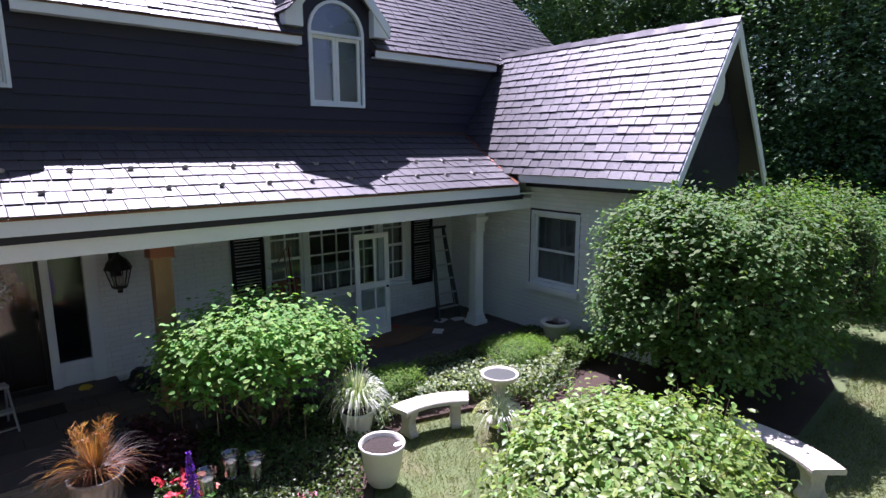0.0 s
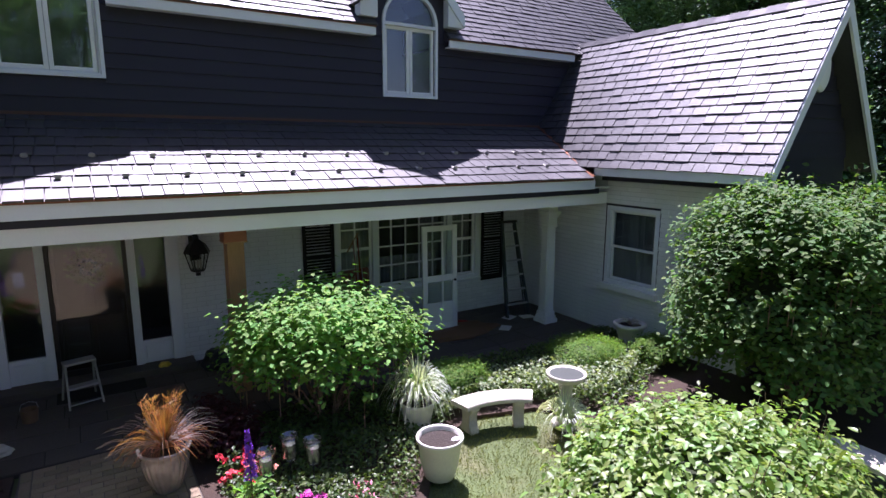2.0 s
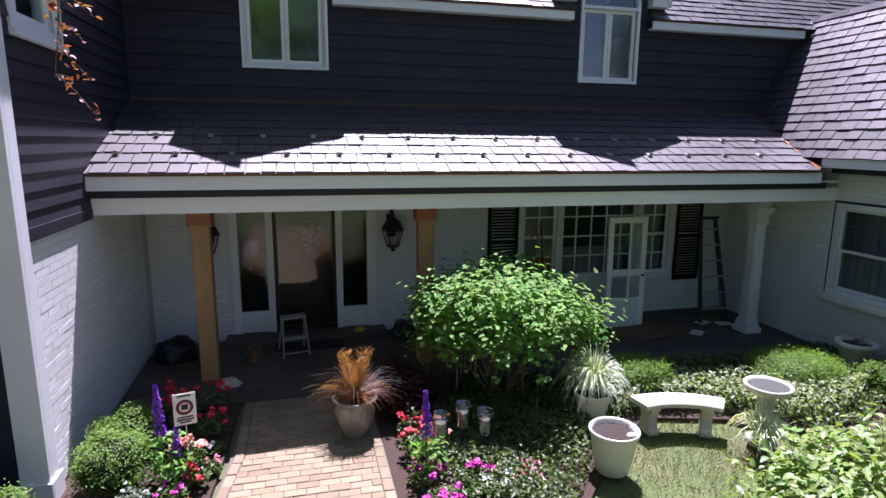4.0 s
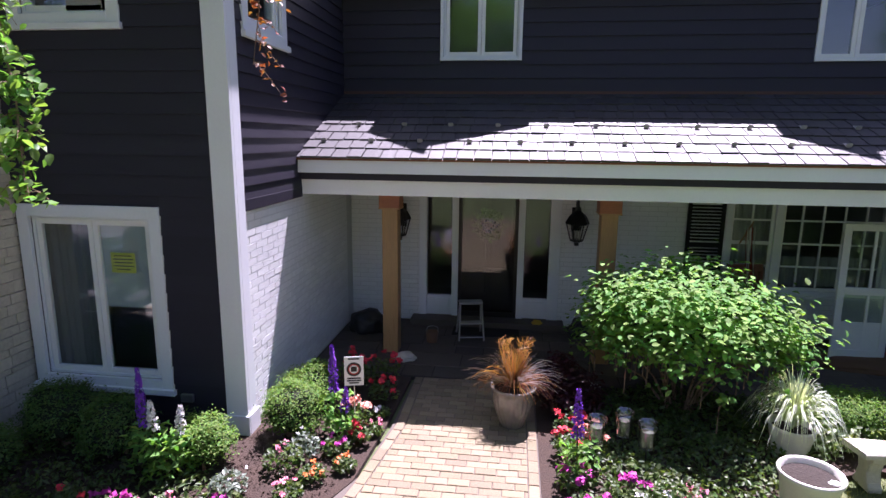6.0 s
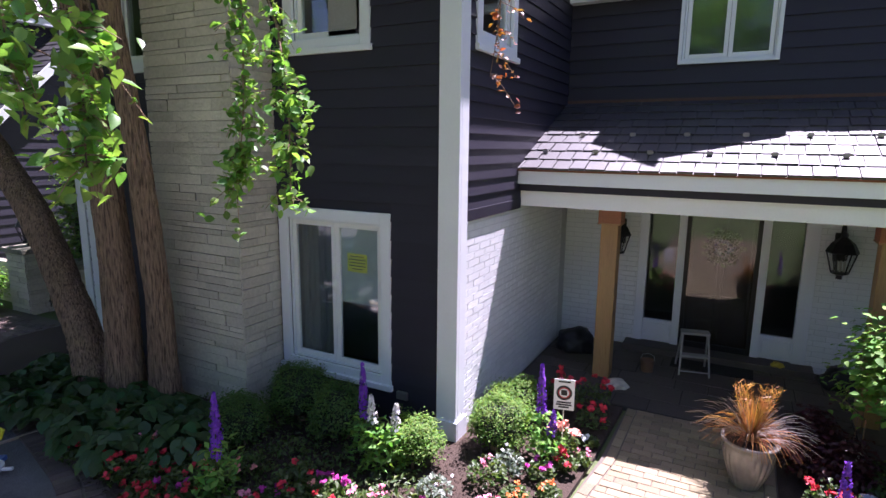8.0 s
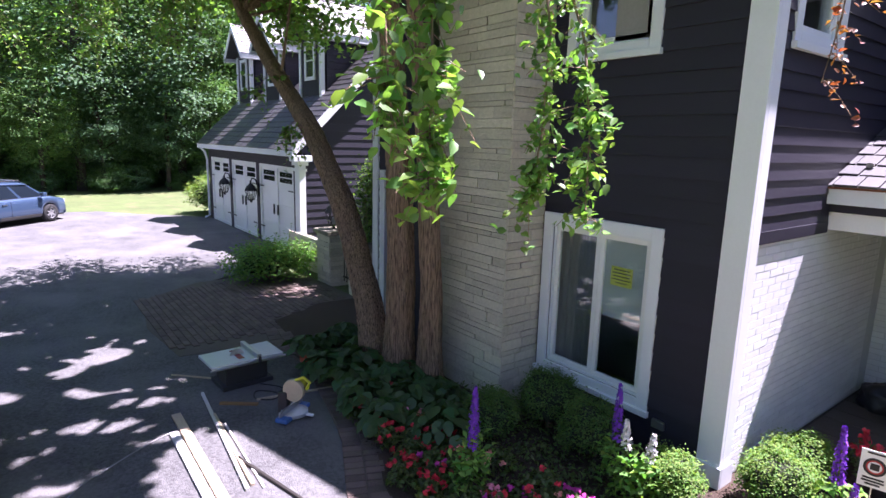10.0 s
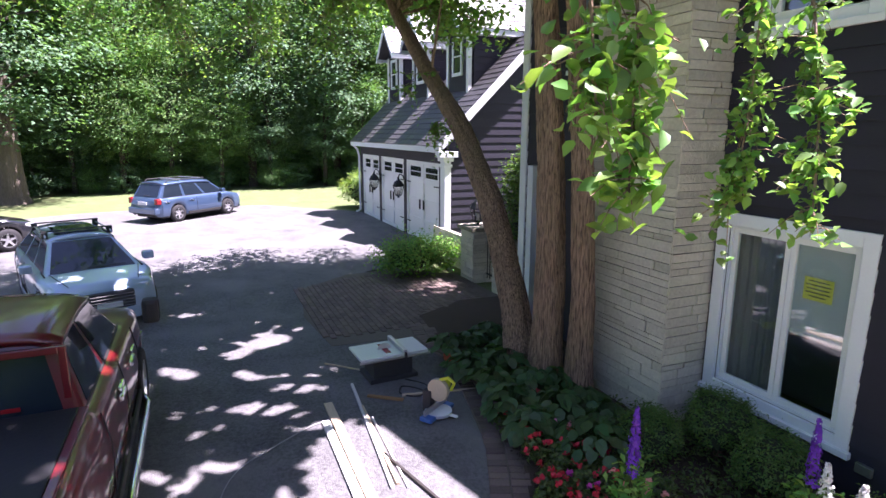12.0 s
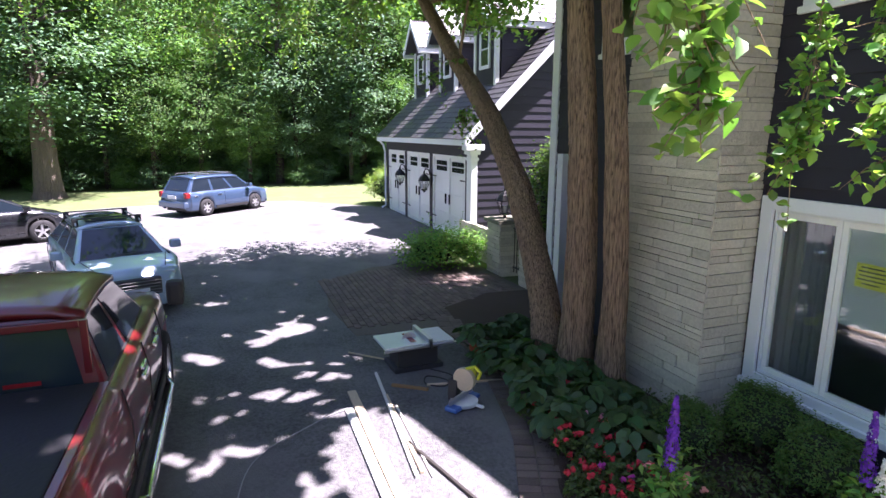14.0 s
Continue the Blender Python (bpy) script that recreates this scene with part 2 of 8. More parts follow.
LAWN = mat("lawn_soil", (0.095, 0.130, 0.042), 0.9, coarse=0.35, fine=0.45, cs=0.9, fs=35, bump=0.8, bs=60, stain=((0.15, 0.14, 0.065), 1.3, 0.52, 0.75))
MULCH = mat("bark_mulch", (0.055, 0.035, 0.024), 0.95, coarse=0.3, fine=0.6, cs=3, fs=55, bump=1.0, bs=55)
DARKIN = mat("dim_interior", (0.28, 0.27, 0.26), 0.9, bump=0.0)
DIMCURTAIN = mat("grey_sheer_curtain", (0.15, 0.15, 0.145), 0.9, bump=0.0)
CURTAIN = mat("pale_curtain", (0.62, 0.61, 0.58), 0.9, bump=0.0)
GLASS = glass_mat("window_glass", facing_gloss=0.09)
DOORGLASS = glass_mat("porch_glass", (0.8, 0.84, 0.84), 0.05)
BARK = mat("brown_bark", (0.30, 0.195, 0.125), 0.9, coarse=0.25, fine=0.55, fs=14, bump=1.0, bs=16, stretch=(3, 3, 0.3), bdist=0.06, stain=((0.085, 0.052, 0.035), 20.0, 0.47, 0.66))
WOODBARK = mat("dark_woodland_bark", (0.055, 0.043, 0.034), 0.95, coarse=0.3, fine=0.4, fs=12, bump=1.0, bs=8, stretch=(3, 3, 0.6), bdist=0.06)
BLACK = mat("black_metal", (0.012, 0.012, 0.013), 0.4, 0.3, bump=0.05)
SHUTTER = mat("black_shutter_paint", (0.012, 0.011, 0.013), 0.65, bump=0.05, spec=0.2)
CONCRETE = mat("cast_concrete", (0.56, 0.52, 0.44), 0.8, coarse=0.15, fine=0.15, bump=0.4, stain=((0.30, 0.28, 0.22), 4.0, 0.58, 0.75))
LEAF_BUSH = leaf_mat("bush_leaf", (0.150, 0.30, 0.060), gloss=0.75)
LEAF_PRIVET = leaf_mat("privet_leaf", (0.085, 0.165, 0.036), gloss=0.7)
LEAF_HYD = leaf_mat("pale_shrub_leaf", (0.175, 0.27, 0.065))
LEAF_TREE = leaf_mat("birch_leaf", (0.135, 0.255, 0.06), through_light=0.45)
LEAF_ONE = leaf_mat("birch_single_leaf", (0.135, 0.255, 0.06), through_light=0.45, single=True)
# woodland green carries extra blue in place of distance haze
LEAF_WOOD = leaf_mat("woodland_leaf", (0.115, 0.225, 0.085), var=0.4, hue=0.03, gloss=0.7, through_light=0.5)
LEAF_BOX = leaf_mat("boxwood_leaf", (0.125, 0.235, 0.028), var=0.3, gloss=0.65)
LEAF_DARK = leaf_mat("groundcover_leaf", (0.08, 0.125, 0.035), var=0.45)

# ---- cladding helpers ----
def boards(parent, m, u0, u1, z0, z1, holes=(), step=0.205, limit=None, material=None):
    """Lapped siding boards, each a wedge with its thick edge below."""
    z, rows = z0, 0
    while z < z1 - 0.02:
        top = min(z + step + 0.03, z1 + 0.02)
        a, b = (u0, u1) if limit is None else limit(min(z + step * 0.5, z1))
        if b - a > 0.05:
            cut = [(h[0], h[1]) for h in holes if h[2] < z + step * 0.6 and h[3] > z + step * 0.4]
            for p, q in spans(a, b, cut):
                bm = B()
                prism(bm, [(-0.030, z), (-0.003, z), (-0.003, top), (-0.006, top), (-0.029, z + 0.005)], "x", p, q)
                part("siding_board", bm, material or SIDING, parent, m=m)
        z += step
        rows += 1


def bricks(parent, m, u0, u1, z0, z1, holes=(), bl=0.295, bh=0.0813, limit=300, from_right=False, order=None, proud=0.007):
    """Painted bricks in running bond: the nearest as objects, the rest joined."""
    rng = random.Random(5)
    cells, row, z = [], 0, z0
    while z < z1 - 0.02:
        u = u0 - (bl / 2 if row % 2 else 0)
        while u < u1:
            for p, q in spans(max(u, u0), min(u + bl, u1), [(h[0], h[1]) for h in holes if h[2] < z + bh * 0.5 < h[3]]):
                cells.append((p + 0.005, q - 0.005, z + 0.005, min(z + bh, z1) - 0.005, proud + rng.uniform(-0.0012, 0.0012)))
            u += bl
        z += bh
        row += 1
    if order:
        cells.sort(key=order)
    unit = B()
    for f in [box(unit, (0, -1, 0), (1, 0, 1))]:
        pass
    unit_me = bpy.data.meshes.new("brick")
    unit.to_mesh(unit_me)
    unit.free()
    unit_me.materials.append(PBRICK)
    for c in cells[:limit]:
        ob = new("brick", unit_me)
        ob.matrix_basis = m @ Matrix.LocRotScale((c[0], 0, c[2]), None, (c[1] - c[0], c[4], c[3] - c[2]))
        ob.parent = parent
    if cells[limit:]:
        bm = B()
        for c in cells[limit:]:
            box(bm, (c[0], -c[4], c[2]), (c[1], 0, c[3]))
        tagged(part("brickwork", bm, PBRICK, parent, m=m), kind="stuff")


SHINGLE_UNIT = None
def shingle_unit():
    global SHINGLE_UNIT
    if SHINGLE_UNIT is None:
        bm = B()
        prism(bm, [(0, 0.0), (0, 1.0), (1, 0.12), (1, 0.0)], "x", 0.0, 1.0)
        SHINGLE_UNIT = bpy.data.meshes.new("shingle")
        bm.to_mesh(SHINGLE_UNIT)
        bm.free()
        SHINGLE_UNIT.materials.append(SHINGLE)
    return SHINGLE_UNIT


def shingles(parent, o, u, v, height, urange, expo=0.2, wid=0.29, count=300, seed=1, first=None):
    """Shingle courses on a slope: o is the eave's start, u along it, v up the slope."""
    u, v, o = Vector(u).normalized(), Vector(v).normalized(), Vector(o)
    n = u.cross(v)
    rng = random.Random(seed)
    cells, r, y = [], 0, -0.03
    while y < height:
        a, b = urange(max(y, 0) + expo * 0.5)
        x = a - rng.uniform(0, wid)
        while x < b:
            w = wid * rng.uniform(0.82, 1.2)
            if b - (x + w) < 0.12:
                w = b - x
            p, q = max(x, a), min(x + w, b)
            if q - p > 0.03:
                cells.append((p + 0.006, q - 0.006, y + rng.uniform(-0.007, 0.007), min(expo * 1.5, height - y + 0.05), 0.029 + rng.uniform(-0.006, 0.006)))
            x += w
        y += expo
        r += 1
    if first:
        cells.sort(key=first)
    rot = Matrix((u, v, n)).transposed().to_4x4()
    rot.translation = o
    for c in cells[:count]:
        ob = new("shingle", shingle_unit())
        ob.matrix_basis = rot @ Matrix.LocRotScale((c[0], c[2], 0.004), None, (c[1] - c[0], c[3], c[4]))
        ob.parent = parent
    rest = cells[count:]
    if rest:
        verts, faces = [], []
        for c in rest:
            i = len(verts)
            for X in (c[0], c[1]):
                for Y, Z in ((c[2], 0.004), (c[2], 0.004 + c[4]), (c[2] + c[3], 0.004 + 0.12 * c[4]), (c[2] + c[3], 0.004)):
                    verts.append(rot @ Vector((X, Y, Z)))
            faces += [(i, i + 1, i + 2, i + 3), (i + 7, i + 6, i + 5, i + 4), (i, i + 4, i + 5, i + 1), (i + 1, i + 5, i + 6, i + 2), (i + 2, i + 6, i + 7, i + 3)]
        me = bpy.data.meshes.new("shingle_courses")
        me.from_pydata(verts, [], faces)
        tagged(part("shingle_courses", me, SHINGLES, parent), kind="stuff")


def slab(bm, a, b, c, d, t):
    """A roof deck from four corners in order, t thick below."""
    a, b, c, d = map(Vector, (a, b, c, d))
    n = (b - a).cross(d - a).normalized()
    if n.z < 0:
        n = -n
    top = [bm.verts.new(p) for p in (a, b, c, d)]
    low = [bm.verts.new(p - n * t) for p in (a, b, c, d)]
    fs = [bm.faces.new(top), bm.faces.new(low[::-1])] + [bm.faces.new((top[i], low[i], low[(i + 1) % 4], top[(i + 1) % 4])) for i in range(4)]
    bmesh.ops.recalc_face_normals(bm, faces=fs)
    return bm


def room_shell(m, u0, u1, z0, z1, deep=1.6, back=None):
    """The dim space behind an opening, closed on five sides."""
    bm = B()
    t = 0.03
    y0 = 0.19
    box(bm, (u0 - t, y0, z0 - t), (u1 + t, deep, z0))
    box(bm, (u0 - t, y0, z1), (u1 + t, deep, z1 + t))
    box(bm, (u0 - t, y0, z0), (u0, deep, z1))
    box(bm, (u1, y0, z0), (u1 + t, deep, z1))
    box(bm, (u0 - t, deep, z0 - t), (u1 + t, deep + t, z1 + t))
    return tagged(part("interior_wall", bm, DARKIN, m=m), "dim painted interior walls behind a window", "interior", kind="structure")


def rect_frame(bm, u0, u1, z0, z1, w, y0, y1, bevel=0.004, bottom=None):
    wb = w if bottom is None else bottom
    box(bm, (u0, y0, z0), (u0 + w, y1, z1), bevel)
    box(bm, (u1 - w, y0, z0), (u1, y1, z1), bevel)
    box(bm, (u0 + w, y0, z1 - w), (u1 - w, y1, z1), bevel)
    box(bm, (u0 + w, y0, z0), (u1 - w, y1, z0 + wb), bevel)
    return bm


WINDOW_NO = [0]
def casement(m, u0, u1, z0, z1, casing, leaves, label, proud=0.04, deep=1.6, bars=None, sill=True, room=True):
    """A window with casing, sashes and panes. Outer size of the casing; local x along the wall, y inwards."""
    WINDOW_NO[0] += 1
    w = thing("window_%d" % WINDOW_NO[0], label, "window", m, kind="structure")
    part("casing", rect_frame(B(), u0, u1, z0, z1, casing, -proud, 0.012), TRIM, w)
    a, b, c, d = u0 + casing, u1 - casing, z0 + casing, z1 - casing
    part("jamb", rect_frame(B(), a - 0.002, b + 0.002, c - 0.002, d + 0.002, 0.03, 0.013, 0.16, 0.0), TRIM, w)
    if sill:
        part("sill", box(B(), (u0 - 0.025, -proud - 0.035, z0 - 0.03), (u1 + 0.025, -proud + 0.02, z0 + 0.035), 0.006), TRIM, w)
    a, b, c, d = a + 0.03, b - 0.03, c + 0.03, d - 0.03
    lw = (b - a) / leaves
    for i in range(leaves):
        p, q = a + i * lw + 0.003, a + (i + 1) * lw - 0.003
        sash = part("sash", rect_frame(B(), p, q, c, d, 0.055, 0.03, 0.075), WHITE, w)
        pane = part("pane", box(B(), (p + 0.05, 0.05, c + 0.05), (q - 0.05, 0.055, d - 0.05)), GLASS, sash)
        pane.visible_shadow = False
        if bars:
            nx, nz = bars
            g0, g1, h0, h1 = p + 0.055, q - 0.055, c + 0.055, d - 0.055
            for k in range(1, nx):
                x = g0 + (g1 - g0) * k / nx
                part("glazing_bar", box(B(), (x - 0.011, 0.036, h0), (x + 0.011, 0.068, h1)), WHITE, sash)
            for k in range(1, nz):
                z = h0 + (h1 - h0) * k / nz
                part("glazing_bar", box(B(), (g0, 0.038, z - 0.011), (g1, 0.066, z + 0.011)), WHITE, sash)
    if room:
        room_shell(m, u0 - 0.3, u1 + 0.3, z0 - 0.5, z1 + 0.2, deep)
    return w


def facing(x, y, turn):
    return pose(x, y, 0, 0, 0, turn)

# ---- ground ----
def sheet(name, poly, z, t, material, label, category, bevel=0.0):
    bm = B()
    prism(bm, poly, "z", z - t, z)
    return tagged(part(name, bm, material), label, category, kind="structure")

bm = B()
bmesh.ops.create_grid(bm, x_segments=40, y_segments=40, size=400)
ground = tagged(part("ground", bm, LAWN, m=pose(0, 0, -0.06)), "lawn and bare earth round the house", "ground", kind="structure")

drive_outline = [(-3.3, -9), (-2.2, -3), (-1.2, 1.0), (-2.1, 2.45), (-3.4, 2.95), (-4.25, 3.3), (-5.6, 3.65), (-6.6, 3.85), (-8.0, 3.8), (-9.2, 3.1), (-11.6, 3.0), (-12.4, 4.1), (-13.2, 5.6), (-13.6, 6.9), (-22.6, 6.9), (-23.6, 6.2), (-25.0, 4.6), (-26.5, 3.4), (-27.2, 0.0), (-26.4, -4.0), (-24.0, -8.5), (-18.0, -13), (-9.0, -14)]
driveway = sheet("driveway", drive_outline, -0.02, 0.2, ASPHALT, "worn grey asphalt driveway with sun patches", "driveway")

porch_floor = tagged(part("porch_floor", box(B(), (-1.5, 7.55, -0.25), (9.2, 10.0, -0.008)), FLAGJOINT), "brown flagstone porch floor in the shade", "floor", kind="structure")

# ---- left wing ----
WF, WS = facing(0, 5.81, 0), facing(-1.52, 0, 90)
w1, w2, w3 = (-3.94, -2.31, 0.42, 2.45), (-3.75, -2.55, 4.21, 5.50), (-6.85, -5.75, 4.15, 5.5)
def inner(w, c):
    return (w[0] + c, w[1] - c, w[2] + c, w[3] - c)
bm = grid_wall(B(), -8.1, -1.54, -0.3, 6.2, 0.0, 0.18, [inner(w1, 0.13), inner(w2, 0.13), inner(w3, 0.13)])
wall_wing_front = tagged(part("wall_wing_front", bm, SIDING, m=WF), "dark charcoal lapped siding wall", "wall", kind="structure")
boards(wall_wing_front, Matrix(), -8.1, -1.71, -0.1, 6.2, [w1, w2, w3, (-5.43, -3.96, -1, 9)])
sw = (6.17, 7.31, 4.20, 5.55)
bm = grid_wall(B(), 5.83, 10.2, -0.3, 6.2, 0.0, 0.18, [inner(sw, 0.13)])
wall_wing_side = tagged(part("wall_wing_side", bm, MORTAR, m=WS), "white painted brick wall with dark siding above", "wall", kind="structure")
boards(wall_wing_side, Matrix(), 5.95, 9.69, 2.50, 6.2, [sw], step=0.165)
part("skirt_board", box(B(), (5.95, -0.04, 2.40), (7.62, -0.003, 2.52)), SIDING, wall_wing_side)
casement(WF, *w1, 0.13, 2, "tall white double casement window in dark siding")
casement(WF, *w2, 0.13, 1, "white upper window in dark siding")
casement(WF, *w3, 0.13, 1, "white upper window beside the chimney")
casement(WS, *sw, 0.13, 1, "white upper side window in dark siding")
bm = B()
box(bm, (-1.705, 5.758, 0.0), (-1.466, 5.81, 6.2), 0.006)
box(bm, (-1.52, 5.81, 0.0), (-1.466, 5.97, 6.2), 0.006)
box(bm, (-1.735, 5.728, -0.05), (-1.44, 5.757, 0.22), 0.008)
box(bm, (-1.465, 5.757, -0.05), (-1.44, 6.0, 0.22), 0.008)
tagged(part("corner_board", bm, TRIM), "wide white corner board on a stepped base", "trim", kind="structure")
bm = B()
box(bm, (-8.14, 5.76, 0.0), (-7.95, 5.80, 6.2), 0.006)
tagged(part("corner_board", bm, TRIM), "white corner board", "trim", kind="structure")
# wing roof
wing_roof = thing("wing_roof", "grey shingled roof over the left wing", "roof", kind="structure")
bm = B()
slab(bm, (-1.17, 5.68, 5.98), (-1.17, 12.0, 5.98), (-4.8, 12.0, 8.52), (-4.8, 5.68, 8.52), 0.12)
slab(bm, (-8.43, 12.0, 5.98), (-8.43, 5.68, 5.98), (-4.8, 5.68, 8.52), (-4.8, 12.0, 8.52), 0.12)
part("roof_deck", bm, SHINGLE, wing_roof)
bm = B()
box(bm, (-1.19, 5.68, 5.72), (-1.15, 12.0, 5.95))
box(bm, (-1.52, 5.70, 5.72), (-1.19, 9.6, 5.75))
part("fascia", bm, TRIM, wing_roof)
bm = B()
prism(bm, [(-8.1, 6.1), (-1.54, 6.1), (-4.8, 8.38)], "y", 5.81, 5.95)
tagged(part("wall_wing_gable", bm, SIDING), "dark siding gable", "wall", kind="structure")

# ---- main house, upper storey ----
UF = facing(0, 9.69, 0)
dw, aw = (0.07, 1.34, 4.37, 5.60), (5.56, 6.69, 4.33, 5.60)
bm = grid_wall(B(), -1.52, 13.0, 2.6, 5.6, 0.0, 0.18, [inner(dw, 0.05)[:3] + (6,), inner(aw, 0.05)[:3] + (6,)])
wall_upper = tagged(part("wall_upper", bm, SIDING, m=UF), "dark charcoal lapped siding of the upper storey", "wall", kind="structure")
boards(wall_upper, Matrix(), -1.5, 10.4, 3.9, 5.42, [dw, aw])
casement(UF, *dw, 0.05, 2, "white double casement window in dark siding", proud=0.05, sill=False)

def arched_window():
    WINDOW_NO[0] += 1
    w = thing("window_%d" % WINDOW_NO[0], "white arched window with two casements and a fanlight", "window", UF, kind="structure")
    u0, u1, z0, zs = aw[0], aw[1], aw[2], 5.6
    r, cx = (u1 - u0) / 2, (u0 + u1) / 2
    part("casing", rect_frame(B(), u0, u1, z0, zs, 0.05, -0.05, 0.012), TRIM, w)
    bm = B()
    steps = 20
    for k in range(steps):
        a, b = math.pi * k / steps, math.pi * (k + 1) / steps
        q = [(cx + rr * math.cos(t), zs + rr * math.sin(t)) for rr, t in ((r, a), (r, b), (r - 0.055, b), (r - 0.055, a))]
        prism(bm, q, "y", -0.05, 0.03)
    part("arch_casing", bm, TRIM, w)
    bm = B()
    prism(bm, [(cx + (r - 0.05) * math.cos(math.pi * k / 20), zs + (r - 0.05) * math.sin(math.pi * k / 20)) for k in range(21)], "y", 0.0, 0.006)
    pane = part("fanlight_pane", bm, GLASS, w)
    pane.visible_shadow = False
    for i in range(2):
        p, q = u0 + 0.05 + i * (r - 0.05), u0 + 0.05 + (i + 1) * (r - 0.05)
        s = part("sash", rect_frame(B(), p + 0.003, q - 0.003, z0 + 0.05, zs - 0.05, 0.06, 0.02, 0.07), WHITE, w)
        pane = part("pane", box(B(), (p + 0.055, 0.045, z0 + 0.1), (q - 0.055, 0.05, zs - 0.1)), GLASS, s)
        pane.visible_shadow = False
    room_shell(UF, u0 - 0.3, u1 + 0.3, z0 - 0.4, 6.25, 1.7)
arched_window()

# main roof
S_MAIN = 0.9
def main_z(y):
    return 5.36 + S_MAIN * (y - 9.53)
main_roof = thing("main_roof", "grey shingled main roof with white eaves", "roof", kind="structure")
bm = B()
for p, q, up in ((-1.3, 0.01, 0.14), (1.45, 5.40, 0.14), (6.84, 13.1, 0.07)):
    slab(bm, (p, 9.53, 5.34 + up), (q, 9.53, 5.34 + up), (q, 14.0, main_z(14.0) + up - 0.02), (p, 14.0, main_z(14.0) + up - 0.02), 0.1)
for p, q in ((0.01, 1.45), (5.40, 6.84)):
    slab(bm, (p, 10.8, main_z(10.8) - 0.02), (q, 10.8, main_z(10.8) - 0.02), (q, 14.0, main_z(14.0) - 0.02), (p, 14.0, main_z(14.0) - 0.02), 0.1)
slab(bm, (13.1, 18.6, 5.31), (-1.3, 18.6, 5.31), (-1.3, 14.0, main_z(14.0) - 0.02), (13.1, 14.0, main_z(14.0) - 0.02), 0.1)
part("roof_deck", bm, SHINGLE, main_roof)
vmain = Vector((0, 1, S_MAIN)).normalized()
for p, q, up in ((-1.3, 0.01, 0.14), (1.45, 5.40, 0.14), (6.84, 13.1, 0.07)):
    shingles(main_roof, (p, 9.5, 5.34 + up), (1, 0, 0), vmain, 6.2, lambda y: (0, q - p), expo=0.17, wid=0.25, count=0, seed=3)
for p, q, up in ((-1.5, 0.05, 0.14), (1.41, 5.36, 0.14), (6.85, 10.05, 0.07)):
    fas = part("fascia", box(B(), (p, 9.49, 5.175 + up), (q, 9.53, 5.31 + up), 0.006), TRIM, main_roof)
    part("soffit", box(B(), (p + 0.01, 9.53, 5.175 + up), (q - 0.01, 9.66, 5.20 + up)), TRIM, main_roof)
    part("drip_edge", box(B(), (p, 9.475, 5.305 + up), (q, 9.54, 5.32 + up)), COPPER, main_roof, "copper drip edge")

def wall_dormer(cx, window_top):
    d = thing("gable_dormer", "dark sided wall dormer with a shingled gable roof and white rakes", "dormer", kind="structure")
    half, foot, fz, slope = 0.72, 1.05, 5.82, 1.1
    peak = fz + foot * slope
    bm = B()
    w = aw if cx > 3 else dw
    prism(bm, [(cx - half, 5.3), (w[0] + 0.03, 5.3), (w[0] + 0.03, window_top), (cx - half, window_top)], "y", 9.68, 9.8)
    prism(bm, [(w[1] - 0.03, 5.3), (cx + half, 5.3), (cx + half, window_top), (w[1] - 0.03, window_top)], "y", 9.68, 9.8)
    if cx > 3:
        r, c = (w[1] - w[0]) / 2 - 0.02, (w[0] + w[1]) / 2
        arc = [(c + r * math.cos(math.pi * k / 12), 5.6 + r * math.sin(math.pi * k / 12)) for k in range(13)]
        for side in (arc[:7], arc[6:]):
            right = side is not None and side[0][0] > c + 0.1
            edge = cx + half if right else cx - half
            for (xa, za), (xb, zb) in zip(side, side[1:]):
                prism(bm, [(xa, za), (edge, za), (edge, zb), (xb, zb)], "y", 9.681, 9.8)
        window_top = 5.6 + r
    prism(bm, [(cx - half, window_top), (cx + half, window_top), (cx + half, peak - half * slope - 0.05), (cx, peak - 0.05), (cx - half, peak - half * slope - 0.05)], "y", 9.679, 9.8)
    part("gable_wall", bm, SIDING, d)
    for s in (-1, 1):
        part("cheek", box(B(), (cx + s * half - 0.05, 9.8, 5.3), (cx + s * half + 0.05, 11.2, 5.98)), SIDING, d)
        bm = B()
        slab(bm, (cx + s * foot, 9.52, fz), (cx + s * foot, 11.0, fz), (cx, 11.0, peak), (cx, 9.52, peak), 0.07)
        part("roof_deck", bm, SHINGLE, d)
        o = (cx + foot, 9.5, fz) if s > 0 else (cx - foot, 11.0, fz)
        u = (0, 1, 0) if s > 0 else (0, -1, 0)
        v = Vector((-s, 0, slope)).normalized()
        shingles(d, o, u, v, foot / v.x * -s, lambda y: (0, 1.7), count=0, seed=7 + s)
        bm = B()
        prism(bm, [(cx + s * foot, fz - 0.21), (cx + s * foot, fz + 0.01), (cx, peak + 0.01), (cx, peak - 0.20)], "y", 9.47, 9.51)
        part("rake_board", bm, TRIM, d)
        bm = B()
        prism(bm, [(cx + s * foot, fz - 0.205), (cx + s * half * 0.99, fz - 0.205), (cx + s * half * 0.99, peak - half * slope - 0.08), (cx + s * foot, fz - 0.03)], "y", 9.512, 9.69)
        part("eave_return", bm, TRIM, d)
wall_dormer(6.12, 5.6)
wall_dormer(0.73, 5.60)

